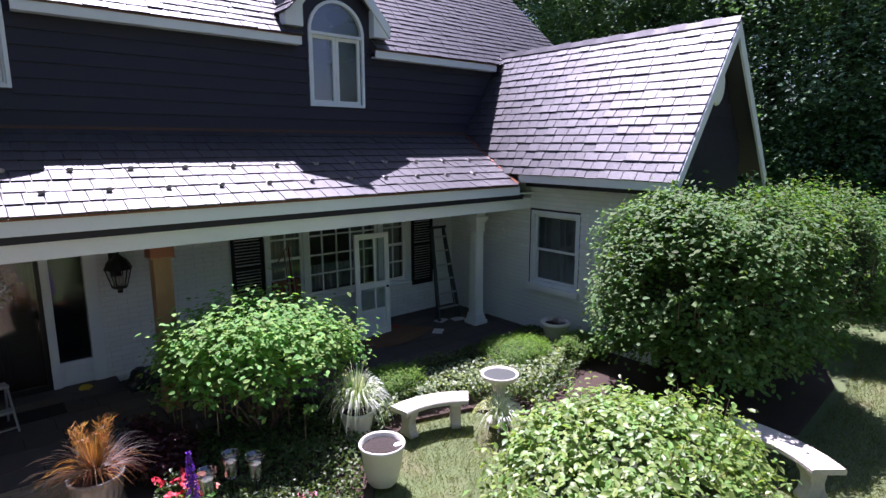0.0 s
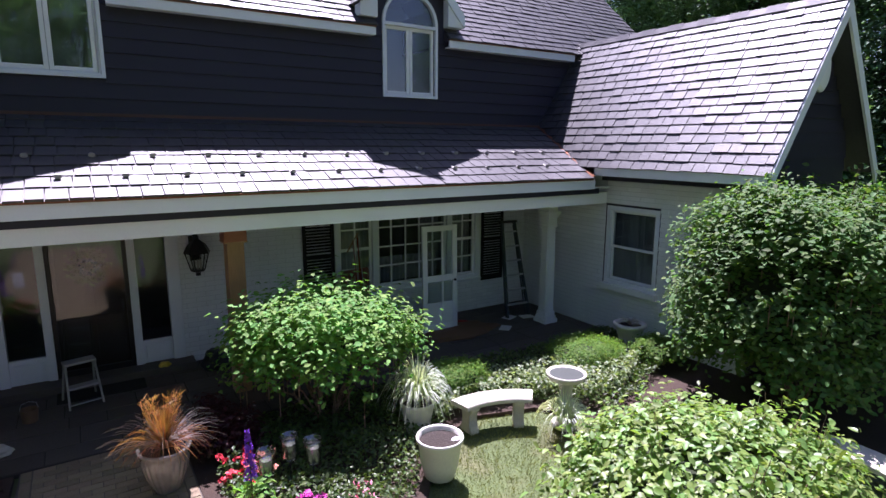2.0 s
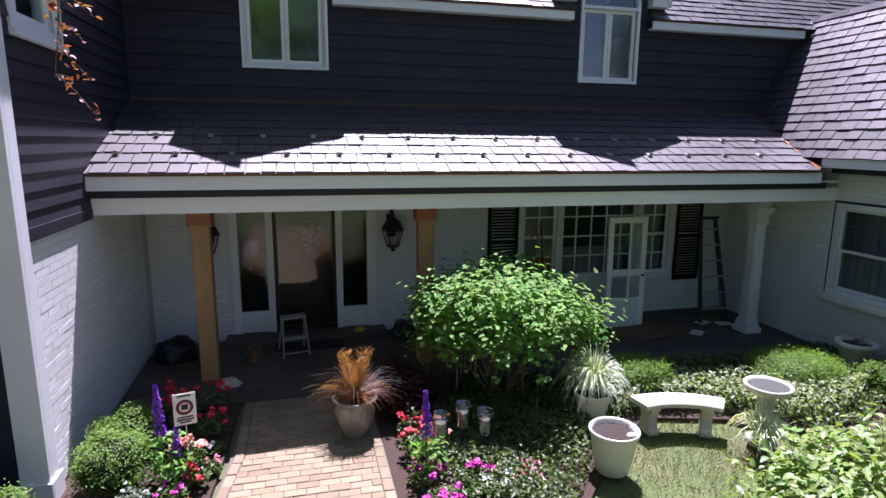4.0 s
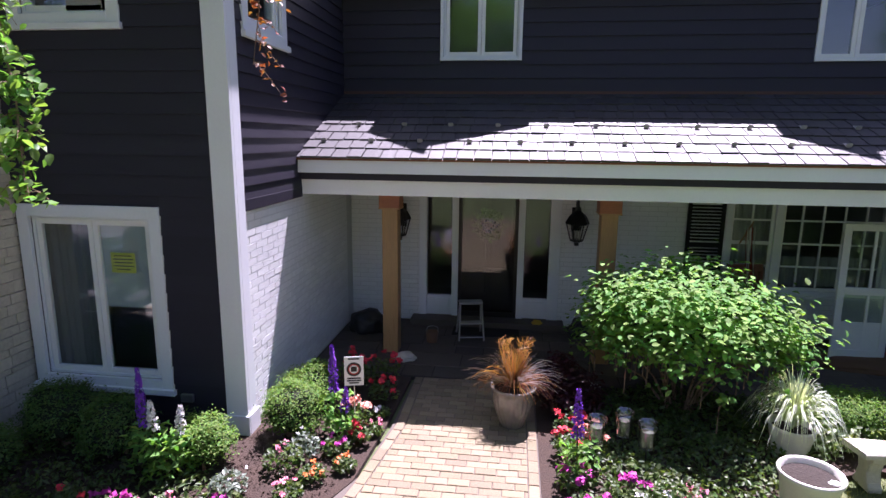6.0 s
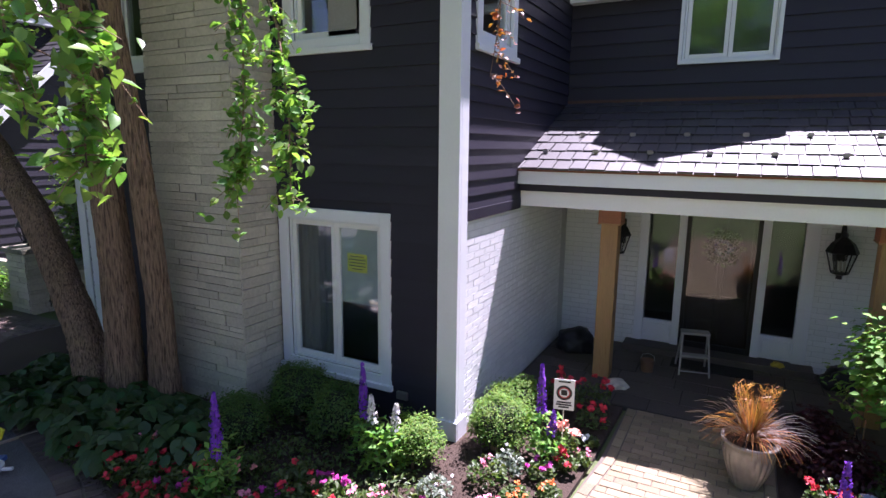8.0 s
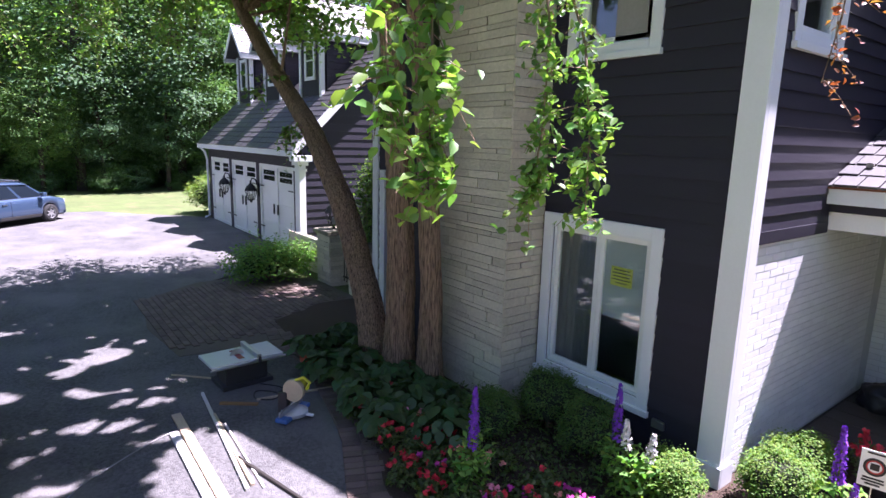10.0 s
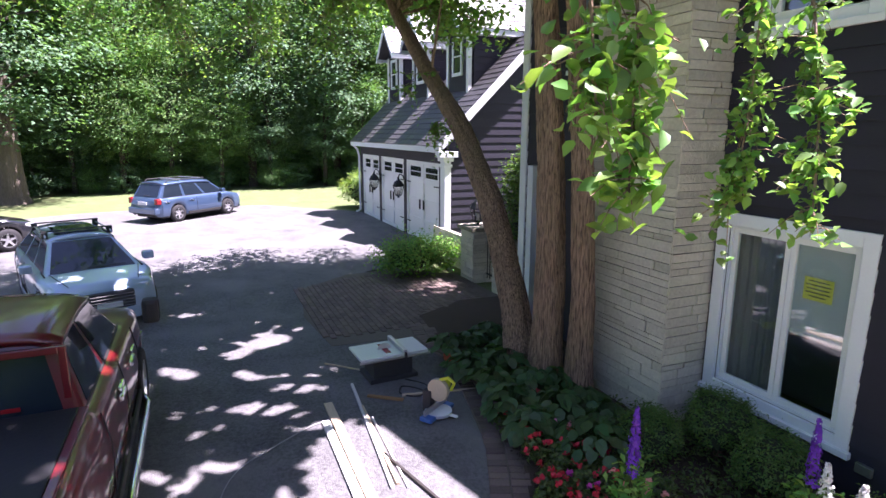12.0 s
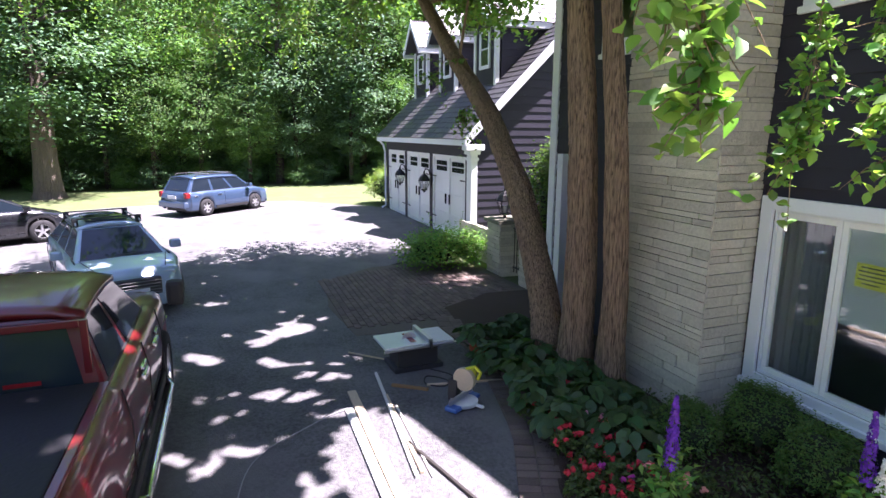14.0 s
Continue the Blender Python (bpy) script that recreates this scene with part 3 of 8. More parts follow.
# ---- porch ----
S_PORCH = 0.44
porch_roof = thing("porch_roof", "grey shingled porch roof with copper edge and snow guards", "roof", kind="structure")
bm = B()
slab(bm, (-1.5, 7.55, 2.905), (8.7, 7.55, 2.905), (9.4, 9.7, 3.85), (-1.5, 9.7, 3.85), 0.06)
part("roof_deck", bm, SHINGLE, porch_roof)
vp = Vector((0, 1, S_PORCH)).normalized()
shingles(porch_roof, (-1.5, 7.53, 2.915), (1, 0, 0), vp, 2.36, lambda y: (0, 10.12 + y * vp.y * 0.27), expo=0.27, wid=0.20, count=300, seed=2)
part("drip_edge", box(B(), (-1.5, 7.50, 2.885), (8.64, 7.56, 2.905)), COPPER, porch_roof, "copper drip edge")
part("fascia", box(B(), (-1.5, 7.53, 2.72), (8.72, 7.57, 2.884), 0.005), TRIM, porch_roof, "white fascia board")
part("frieze", box(B(), (-1.5, 7.60, 2.63), (8.9, 7.64, 2.73)), SIDING, porch_roof, "dark band below the fascia")
part("soffit", box(B(), (-1.5, 7.571, 2.73), (9.15, 7.70, 2.75)), TRIM, porch_roof)
part("beam", box(B(), (-1.5, 7.65, 2.43), (9.18, 7.95, 2.64), 0.008), WHITE, porch_roof, "white porch beam")
part("wall_flashing", box(B(), (-1.5, 9.64, 3.86), (9.35, 9.66, 3.905)), DARKCOPPER, porch_roof, "copper wall flashing")
part("ceiling", box(B(), (-1.5, 7.96, 2.60), (9.18, 9.99, 2.63)), WHITE, porch_roof, "white porch ceiling")
bm = B()
slab(bm, (8.62, 7.53, 2.945), (8.72, 7.53, 2.96), (9.32, 9.68, 3.92), (9.20, 9.68, 3.89), 0.01)
part("valley_flashing", bm, COPPER, porch_roof, "copper valley flashing")

def snow_guard():
    bm = B()
    box(bm, (-0.022, 0.0, 0.0), (0.022, 0.12, 0.005))
    prism(bm, [(0.0, 0.0), (0.035, 0.0), (0.012, 0.05), (0.0, 0.055)], "x", -0.036, 0.036, 0.008)
    me = bpy.data.meshes.new("snow_guard")
    bm.to_mesh(me)
    bm.free()
    me.materials.append(mat("grey_guard_metal", (0.62, 0.59, 0.55), 0.4, 0.6, bump=0.05))
    return me
guard = snow_guard()
rotp = Matrix(((1, 0, 0), tuple(vp), tuple(Vector((1, 0, 0)).cross(vp)))).transposed().to_4x4()
for row, (vv, shift) in enumerate(((0.42, 0.23), (0.97, 0.58))):
    k = 0
    while shift + k * 0.655 < 10.0 + row * 0.2:
        g = part("snow_guard", guard, None, porch_roof)
        g.matrix_basis = Matrix.Translation(Vector((-1.5 + shift + k * 0.655, 7.53, 2.945)) + vp * vv) @ rotp
        k += 1

# porch back wall
PB = facing(0, 10.0, 0)
entry, picture = (-0.31, 2.1, -0.02, 2.46), (4.72, 7.92, 0.74, 2.36)
bm = grid_wall(B(), -1.52, 9.2, -0.2, 2.62, 0.0, 0.2, [entry, picture])
wall_porch = tagged(part("wall_porch", bm, MORTAR, m=PB), "white painted brick wall under the porch", "wall", kind="structure")
bricks(wall_porch, Matrix(), -1.52, 9.2, 0.0, 2.6, [entry, picture], limit=300, proud=0.008)

# ---- right wing ----
RWX = 9.2
RW = facing(RWX, 0, -90)
rwin = (-7.62, -6.47, 0.88, 2.40)
bm = grid_wall(B(), -10.0, -4.8, -0.3, 3.1, 0.0, 0.2, [inner(rwin, 0.07)])
wall_right_wing = tagged(part("wall_right_wing", bm, MORTAR, m=RW), "white painted brick wall of the gabled wing", "wall", kind="structure")
bricks(wall_right_wing, Matrix(), -10.0, -4.8, 0.0, 3.05, [rwin], limit=300, proud=0.010, order=lambda c: -c[2])
RIDGE, EAVE_L, EAVE_R, REZ, RPZ = 10.4, 8.76, 12.04, 3.12, 5.60
SRW = (RPZ - REZ) / (RIDGE - EAVE_L)
right_roof = thing("right_wing_roof", "steep grey shingled gable roof with white eave and rakes", "roof", kind="structure")
bm = B()
slab(bm, (EAVE_L, 4.5, REZ), (EAVE_L, 9.68, REZ), (RIDGE, 9.9, RPZ), (RIDGE, 4.5, RPZ), 0.08)
slab(bm, (EAVE_R, 12.0, REZ), (EAVE_R, 4.5, REZ), (RIDGE, 4.5, RPZ), (RIDGE, 12.0, RPZ), 0.08)
part("roof_deck", bm, SHINGLE, right_roof)
vr = Vector((1, 0, SRW)).normalized()
slope_len = (RIDGE - EAVE_L) / vr.x
def right_range(y):
    z = REZ + y * vr.z
    x = EAVE_L + y * vr.x
    back = 7.53 + (z - 2.93) / S_PORCH
    return (10.0 - min(9.68 if z < 5.2 else 9.9, max(back, 7.5)), 5.52)
shingles(right_roof, (EAVE_L, 10.0, REZ), (0, -1, 0), vr, slope_len, right_range, expo=0.175, wid=0.24, count=300, seed=4, first=lambda c: c[2])
part("fascia", box(B(), (EAVE_L - 0.01, 4.52, 2.96), (EAVE_L + 0.03, 7.60, 3.11), 0.005), TRIM, right_roof)
part("frieze", box(B(), (EAVE_L + 0.25, 4.8, 2.87), (EAVE_L + 0.29, 7.64, 2.965)), SIDING, right_roof, "dark band below the fascia")
part("soffit", box(B(), (EAVE_L + 0.03, 4.55, 2.965), (RWX, 9.6, 2.99)), TRIM, right_roof)
for s, e in ((-1, EAVE_L), (1, EAVE_R)):
    bm = B()
    prism(bm, [(e, REZ - 0.22), (e, REZ + 0.01), (RIDGE, RPZ + 0.01), (RIDGE, RPZ - 0.26)], "y", 4.46, 4.50)
    part("rake_board", bm, TRIM, right_roof)
bm = B()
for k in range(18):
    y = 4.46 + k * 0.3
    prism(bm, [(RIDGE - 0.065, RPZ - 0.03), (RIDGE, RPZ + 0.075 + 0.012 * (k % 2)), (RIDGE + 0.065, RPZ - 0.03), (RIDGE + 0.05, RPZ - 0.05), (RIDGE, RPZ + 0.045), (RIDGE - 0.05, RPZ - 0.05)], "y", y, y + 0.31)
part("ridge_cap", bm, SHINGLES, right_roof)
bm = B()
prism(bm, [(RWX, -0.3), (EAVE_R - 0.45, -0.3), (EAVE_R - 0.45, 3.3), (RIDGE, RPZ - 0.15), (RWX, 3.3)], "y", 4.8, 5.0)
wall_right_gable = tagged(part("wall_right_gable", bm, SIDING), "dark siding gable end", "wall", kind="structure")
boards(wall_right_gable, facing(0, 4.8, 0), RWX, EAVE_R - 0.45, 2.9, 5.6, limit=lambda z: (max(RWX, RIDGE - (RPZ - 0.28 - z) / SRW), min(EAVE_R - 0.45, RIDGE + (RPZ - 0.28 - z) / SRW)))
bm = B()
lathe(bm, [(0.0, 0.06), (0.16, 0.06), (0.19, 0.03), (0.19, 0.0), (0.0, 0.0)], 28)
vent = part("gable_vent", bm, WHITE, wall_right_gable, "white oval gable vent", m=pose(RIDGE, 4.76, 4.62, 90, 0, 0) @ Matrix.Diagonal((1, 1.7, 1, 1)))

# chimney
bm = B()
box(bm, (-5.41, 5.20, -0.3), (-4.0, 5.81, 6.5))
# unseen shoulder and flue, set back so no shadow covers the sun patches
prism(bm, [(5.20, 6.5), (5.81, 6.5), (5.81, 7.1)], "x", -5.41, -4.0)
box(bm, (-5.15, 6.25, 6.5), (-4.35, 7.05, 9.4))
chimney = tagged(part("chimney", bm, JOINT), "buff limestone chimney in thin uneven courses", "chimney", kind="structure")
rng = random.Random(11)
unit = B()
box(unit, (0, -1, 0), (1, 0, 1))
bmesh.ops.bevel(unit, geom=unit.edges[:], offset=0.03, segments=1, affect="EDGES")
stone_me = bpy.data.meshes.new("stone")
unit.to_mesh(stone_me)
unit.free()
stone_me.materials.append(STONE)
def stones(parent, m, u0, u1, z0, z1, low=0.05, high=0.13, lmin=0.22, lmax=0.75, proud=0.025):
    z = z0
    while z < z1:
        h = rng.uniform(low, high)
        u = u0
        while u < u1 - 0.02:
            w = rng.uniform(lmin, lmax)
            if u1 - u - w < 0.12:
                w = u1 - u
            ob = new("stone", stone_me)
            ob.matrix_basis = m @ Matrix.LocRotScale((u + 0.004, 0.0, z + 0.004), Euler((rng.uniform(-0.02, 0.02), 0, rng.uniform(-0.006, 0.006))), (w - 0.008, proud * rng.uniform(0.6, 1.4), h - 0.008))
            ob.parent = parent
            u += w
        z += h
stones(chimney, facing(0, 5.20, 0), -5.43, -3.98, -0.1, 5.2, 0.05, 0.14, 0.3, 0.95)
stones(chimney, facing(-4.0, 0, 90), 5.18, 5.81, -0.1, 5.2, 0.05, 0.14, 0.22, 0.5)
bricks(wall_wing_side, Matrix(), 5.97, 9.69, 0.0, 2.41, limit=300)

# ---- garage ----
GY, GX, GL = 6.83, -13.85, -22.65
GF, GS = facing(0, GY, 0), facing(GX, 0, 90)
garage_doors = [(-17.02, -14.32), (-19.78, -17.32), (-22.30, -20.08)]
bm = grid_wall(B(), GL, GX, -0.2, 2.95, 0.0, 0.18, [(p, q, -0.2, 2.42) for p, q in garage_doors])
wall_garage = tagged(part("wall_garage_front", bm, SIDING, m=GF), "dark painted garage front with three door openings", "wall", kind="structure")
def g_top(z):
    return 6.55 + (z - 2.93) + 0.27, 16.4 - (z - 2.93) - 0.27
bm = B()
prism(bm, [(GY, -0.2), (16.1, -0.2), (16.1, 2.95), (11.48, 7.6), (GY, 2.95)], "x", GX - 0.18, GX)
wall_gable = tagged(part("wall_garage_gable", bm, SIDING), "dark lapped siding garage gable in raking sun", "wall", kind="structure")
boards(wall_gable, GS, GY + 0.02, 16.1, 0.0, 7.2, limit=lambda z: (max(GY + 0.02, g_top(z)[0]), min(16.1, g_top(z)[1])), step=0.215)
garage_roof = thing("garage_roof", "grey shingled garage roof with a white eave", "roof", kind="structure")
bm = B()
slab(bm, (GL - 0.3, 6.55, 2.92), (GX + 0.25, 6.55, 2.92), (GX + 0.25, 11.48, 7.85), (GL - 0.3, 11.48, 7.85), 0.1)
slab(bm, (GX + 0.25, 16.4, 2.92), (GL - 0.3, 16.4, 2.92), (GL - 0.3, 11.48, 7.85), (GX + 0.25, 11.48, 7.85), 0.1)
part("roof_deck", bm, SHINGLE, garage_roof)
vg = Vector((0, 1, 1)).normalized()
shingles(garage_roof, (GL - 0.3, 6.52, 2.92), (1, 0, 0), vg, 6.9, lambda y: (0, GX + 0.55 - GL), expo=0.22, wid=0.31, count=0, seed=8)
part("fascia", box(B(), (GL - 0.3, 6.50, 2.74), (GX + 0.25, 6.54, 2.91), 0.005), TRIM, garage_roof)
part("soffit", box(B(), (GL - 0.3, 6.54, 2.75), (GX + 0.2, GY, 2.77)), TRIM, garage_roof)
bm = B()
prism(bm, [(6.50, 2.70), (6.50, 2.97), (11.48, 7.95), (11.48, 7.62)], "x", GX + 0.25, GX + 0.29)
part("rake_board", bm, TRIM, garage_roof)
part("eave_return", box(B(), (GX + 0.0, 6.52, 2.62), (GX + 0.32, 7.05, 2.78), 0.01), TRIM, garage_roof)
bm = B()
box(bm, (GX - 0.26, GY - 0.05, 0.0), (GX + 0.045, GY + 0.14, 2.5), 0.008)
box(bm, (GX - 0.29, GY - 0.08, 2.34), (GX + 0.075, GY + 0.17, 2.42), 0.01)
box(bm, (GX - 0.32, GY - 0.11, 2.5), (GX + 0.10, GY + 0.20, 2.62), 0.01)
box(bm, (GX - 0.29, GY - 0.08, 0.0), (GX + 0.075, GY + 0.17, 0.2), 0.01)
tagged(part("corner_pilaster", bm, TRIM), "white corner pilaster with a moulded cap", "pilaster", kind="structure")
bm = B()
tube(bm, [(GL - 0.2, 6.56, 2.78), (GL - 0.1, 6.72, 2.6), (GL + 0.0, 6.77, 2.3), (GL + 0.0, 6.77, 0.1), (GL - 0.05, 6.6, 0.02)], 0.045, 8)
tagged(part("downspout", bm, TRIM), "white downspout at the garage corner", "downspout", kind="structure")

DOORPANE = mat("dark_door_pane", (0.02, 0.022, 0.025), 0.12, bump=0.0)
def garage_door(p, q):
    d = thing("garage_door", "white carriage-style garage door with small panes and black straps", "garage door", pose(0, GY, 0), "garage doors")
    z1 = 2.42
    part("leaf", box(B(), (p, 0.06, 0.0), (q, 0.12, z1)), WHITE, d)
    part("frame", rect_frame(B(), p, q, 0.0, z1, 0.09, 0.0, 0.058, 0.004, 0.09), WHITE, d)
    mid = (p + q) / 2
    part("centre_stile", box(B(), (mid - 0.09, 0.02, 0.09), (mid + 0.09, 0.058, z1 - 0.09), 0.004), WHITE, d)
    for k in range(1, 4):
        z = z1 * k / 4
        part("rail", box(B(), (p + 0.09, 0.035, z - 0.05), (q - 0.09, 0.059, z + 0.05), 0.003), WHITE, d)
    for s in (-1, 1):
        a, b = (p + 0.22, mid - 0.2) if s < 0 else (mid + 0.2, q - 0.22)
        for i in range(4):
            for j in range(2):
                x0, x1 = a + (b - a) * i / 4 + 0.015, a + (b - a) * (i + 1) / 4 - 0.015
                part("pane", box(B(), (x0, 0.05, 1.93 + j * 0.17), (x1, 0.0595, 2.07 + j * 0.17)), DOORPANE, d)
        e = p if s < 0 else q
        for z in (0.45, 1.72):
            part("strap_hinge", box(B(), (e - s * 0.02, -0.012, z), (e - s * 0.36, 0.0, z + 0.035)), BLACK, d, "black strap hinge")
        part("pull_handle", box(B(), (mid + s * 0.14, -0.03, 0.95), (mid + s * 0.17, 0.018, 1.25), 0.005), BLACK, d, "black pull handle")
for p, q in garage_doors:
    garage_door(p, q)

LAMPGLASS = glass_mat("lantern_glass", (0.95, 0.95, 0.92), 0.04)
CANDLE = mat("ivory_candle_tube", (0.42, 0.40, 0.35), 0.5, bump=0.0)
def lantern(m, label, scale=1.0):
    """A wall lantern: plate and arm at the wall behind (local +y), cage hanging in front."""
    d = thing("wall_lantern", label, "lantern", m @ Matrix.Diagonal((scale, scale, scale, 1)), "wall lanterns")
    part("back_plate", box(B(), (-0.06, 0.16, 0.1), (0.06, 0.2, 0.42), 0.012), BLACK, d)
    bm = B()
    tube(bm, [(0, 0.17, 0.36), (0, 0.12, 0.50), (0, 0.04, 0.53), (0, 0.0, 0.46)], 0.016, 8)
    part("arm", bm, BLACK, d, smooth=True)
    bm = B()
    lathe(bm, [(0.0, 0.47), (0.02, 0.46), (0.03, 0.40), (0.11, 0.33), (0.155, 0.24), (0.15, 0.225), (0.0, 0.225)], 8)
    part("roof_cap", bm, BLACK, d)
    bm = B()
    lathe(bm, [(0.0, 0.0), (0.015, -0.05), (0.03, -0.06), (0.03, -0.02), (0.085, 0.0), (0.085, 0.02), (0.0, 0.02)], 8)
    part("base", bm, BLACK, d)
    for k in range(6):
        a = math.tau * k / 6
        bm = B()
        tube(bm, [(0.08 * math.cos(a), 0.08 * math.sin(a), 0.01), (0.14 * math.cos(a), 0.14 * math.sin(a), 0.23)], 0.008, 5)
        part("cage_bar", bm, BLACK, d)
    bm = B()
    lathe(bm, [(0.072, 0.02), (0.128, 0.225)], 6)
    g = part("glass", bm, LAMPGLASS, d)
    g.visible_shadow = False
    for s in (-1, 0, 1):
        bm = B()
        tube(bm, [(s * 0.035, 0, 0.02), (s * 0.035, 0, 0.14)], 0.012, 8)
        part("candle_tube", bm, CANDLE, d)
    return d
for x in (-17.17, -19.93):
    lantern(pose(x, GY - 0.24, 1.25, 0, 0, 0), "black carriage lantern between the garage doors", 1.3)

def roof_dormer(cx):
    d = thing("gable_dormer", "dark sided dormer with a shingled gable, white rakes and window", "dormer", kind="structure")
    fy, half, foot, fz, z0 = 8.0, 0.72, 0.98, 6.22, 4.2
    peak = fz + foot * 1.1
    bm = B()
    prism(bm, [(cx - half, z0), (cx + half, z0), (cx + half, fz + 0.2), (cx, peak - 0.08), (cx - half, fz + 0.2)], "y", fy + 0.05, fy + 0.2)
    part("gable_wall", bm, SIDING, d)
    for s in (-1, 1):
        bm = B()
        prism(bm, [(fy + 0.2, 4.5), (fy + 2.2, 6.3), (fy + 0.2, 6.0)], "x", cx + s * half - 0.06, cx + s * half)
        part("cheek", box(B(), (cx + s * half - 0.04, fy + 0.2, 4.4), (cx + s * half + 0.04, fy + 1.6, fz + 0.1)), SIDING, d)
        boards(d, facing(cx + s * (half + 0.04), 0, 90 if s > 0 else -90), *((fy + 0.2, fy + 1.6) if s > 0 else (-fy - 1.6, -fy - 0.2)), 4.45, 6.2, step=0.2)
        bm.free()
        part("corner_trim", box(B(), (cx + s * half - 0.07, fy + 0.01, 4.3), (cx + s * half + 0.065, fy + 0.13, fz - 0.02), 0.004), TRIM, d)
        bm = B()
        slab(bm, (cx + s * foot, fy - 0.35, fz), (cx + s * foot, fy + 2.6, fz), (cx, fy + 2.6, peak), (cx, fy - 0.35, peak), 0.07)
        part("roof_deck", bm, SHINGLE, d)
        o = (cx + foot, fy - 0.37, fz) if s > 0 else (cx - foot, fy + 2.6, fz)
        v = Vector((-s, 0, 1.1)).normalized()
        shingles(d, o, (0, s, 0), v, foot / abs(v.x), lambda y: (0, 2.95), expo=0.2, count=0, seed=20 + s)
        bm = B()
        prism(bm, [(cx + s * foot, fz - 0.2), (cx + s * foot, fz + 0.01), (cx, peak + 0.02), (cx, peak - 0.21)], "y", fy - 0.40, fy - 0.36)
        part("rake_board", bm, TRIM, d)
        part("eave_fascia", box(B(), (cx + s * foot - 0.02, fy - 0.36, fz - 0.18), (cx + s * foot + 0.02, fy + 1.7, fz - 0.01)), TRIM, d)
        part("soffit", box(B(), (min(cx + s * half, cx + s * foot), fy - 0.35, fz - 0.19), (max(cx + s * half, cx + s * foot), fy + 1.5, fz - 0.175)), TRIM, d)
    part("window_casing", rect_frame(B(), cx - 0.36, cx + 0.36, 4.95, 6.08, 0.1, fy + 0.0, fy + 0.05), TRIM, d)
    part("pane", box(B(), (cx - 0.27, fy + 0.03, 5.05), (cx + 0.27, fy + 0.045, 5.99)), DOORPANE, d, "dark reflecting pane")
    part("meeting_rail", box(B(), (cx - 0.27, fy + 0.015, 5.5), (cx + 0.27, fy + 0.032, 5.54)), WHITE, d)
for cx in (-15.75, -18.85, -21.75):
    roof_dormer(cx)

# coping stone toned down in place of the tree shade missing on it
SHADESTONE = mat("shade_toned_stone", (0.24, 0.225, 0.17), 0.85, coarse=0.3, fine=0.25, bump=0.5, stain=((0.12, 0.12, 0.08), 4.0, 0.5, 0.7))
# low stone wall, pillar and gate between garage and house
low_wall = tagged(part("garden_wall", box(B(), (-13.7, 6.42, -0.2), (-11.2, 6.72, 0.62)), JOINT), "low buff limestone garden wall", "wall", kind="structure")
stones(low_wall, facing(0, 6.42, 0), -13.7, -11.2, -0.1, 0.66, 0.07, 0.14)
part("coping", box(B(), (-13.7, 6.40, 0.66), (-11.2, 6.74, 0.71), 0.012), SHADESTONE, low_wall)
def pillar(x0, x1, y0, y1, top):
    d = tagged(part("stone_pillar", box(B(), (x0, y0, -0.2), (x1, y1, top)), JOINT), "buff limestone gate pillar with a flat cap", "pillar", kind="structure")
    stones(d, facing(0, y0, 0), x0 - 0.02, x1 + 0.02, -0.1, top, 0.06, 0.13, 0.2, 0.5)
    stones(d, facing(x1, 0, 90), y0, y1, -0.1, top, 0.06, 0.13, 0.2, 0.5)
    part("cap", box(B(), (x0 - 0.09, y0 - 0.09, top), (x1 + 0.09, y1 + 0.09, top + 0.09), 0.015), SHADESTONE, d)
pillar(-11.2, -10.6, 6.1, 6.65, 1.12)
pillar(-9.75, -9.25, 6.15, 6.65, 0.95)
gate = thing("iron_gate", "black iron garden gate half open", "gate", pose(-10.55, 6.4, 0))
for k in range(7):
    bm = B()
    tube(bm, [(0.06 + k * 0.12, 0, 0.06), (0.06 + k * 0.12, 0, 1.12 + 0.08 * math.sin(k / 6 * math.pi))], 0.011, 6)
    part("bar", bm, BLACK, gate)
for z in (0.15, 1.02):
    part("rail", box(B(), (0.02, -0.015, z), (0.84, 0.015, z + 0.03)), BLACK, gate)
lantern(pose(-10.9, 6.35, 1.30, 0, 0, 0), "black lantern on the stone pillar", 1.3)
# white post of the breezeway
tagged(part("breezeway_post", box(B(), (-7.66, 5.62, 0.0), (-7.5, 5.78, 2.75), 0.008), TRIM), "white square post beside the wing", "post", kind="structure")

# ---- trees ----
def crown_points(rng, clumps, per, spread):
    """Leaf positions and facings scattered round clump centres."""
    c = np.repeat(clumps, per, axis=0)
    p = c + rng.normal(size=c.shape) * spread
    n = rng.normal(size=c.shape) * 0.8 + np.array([0, 0, 0.8])
    return p, n


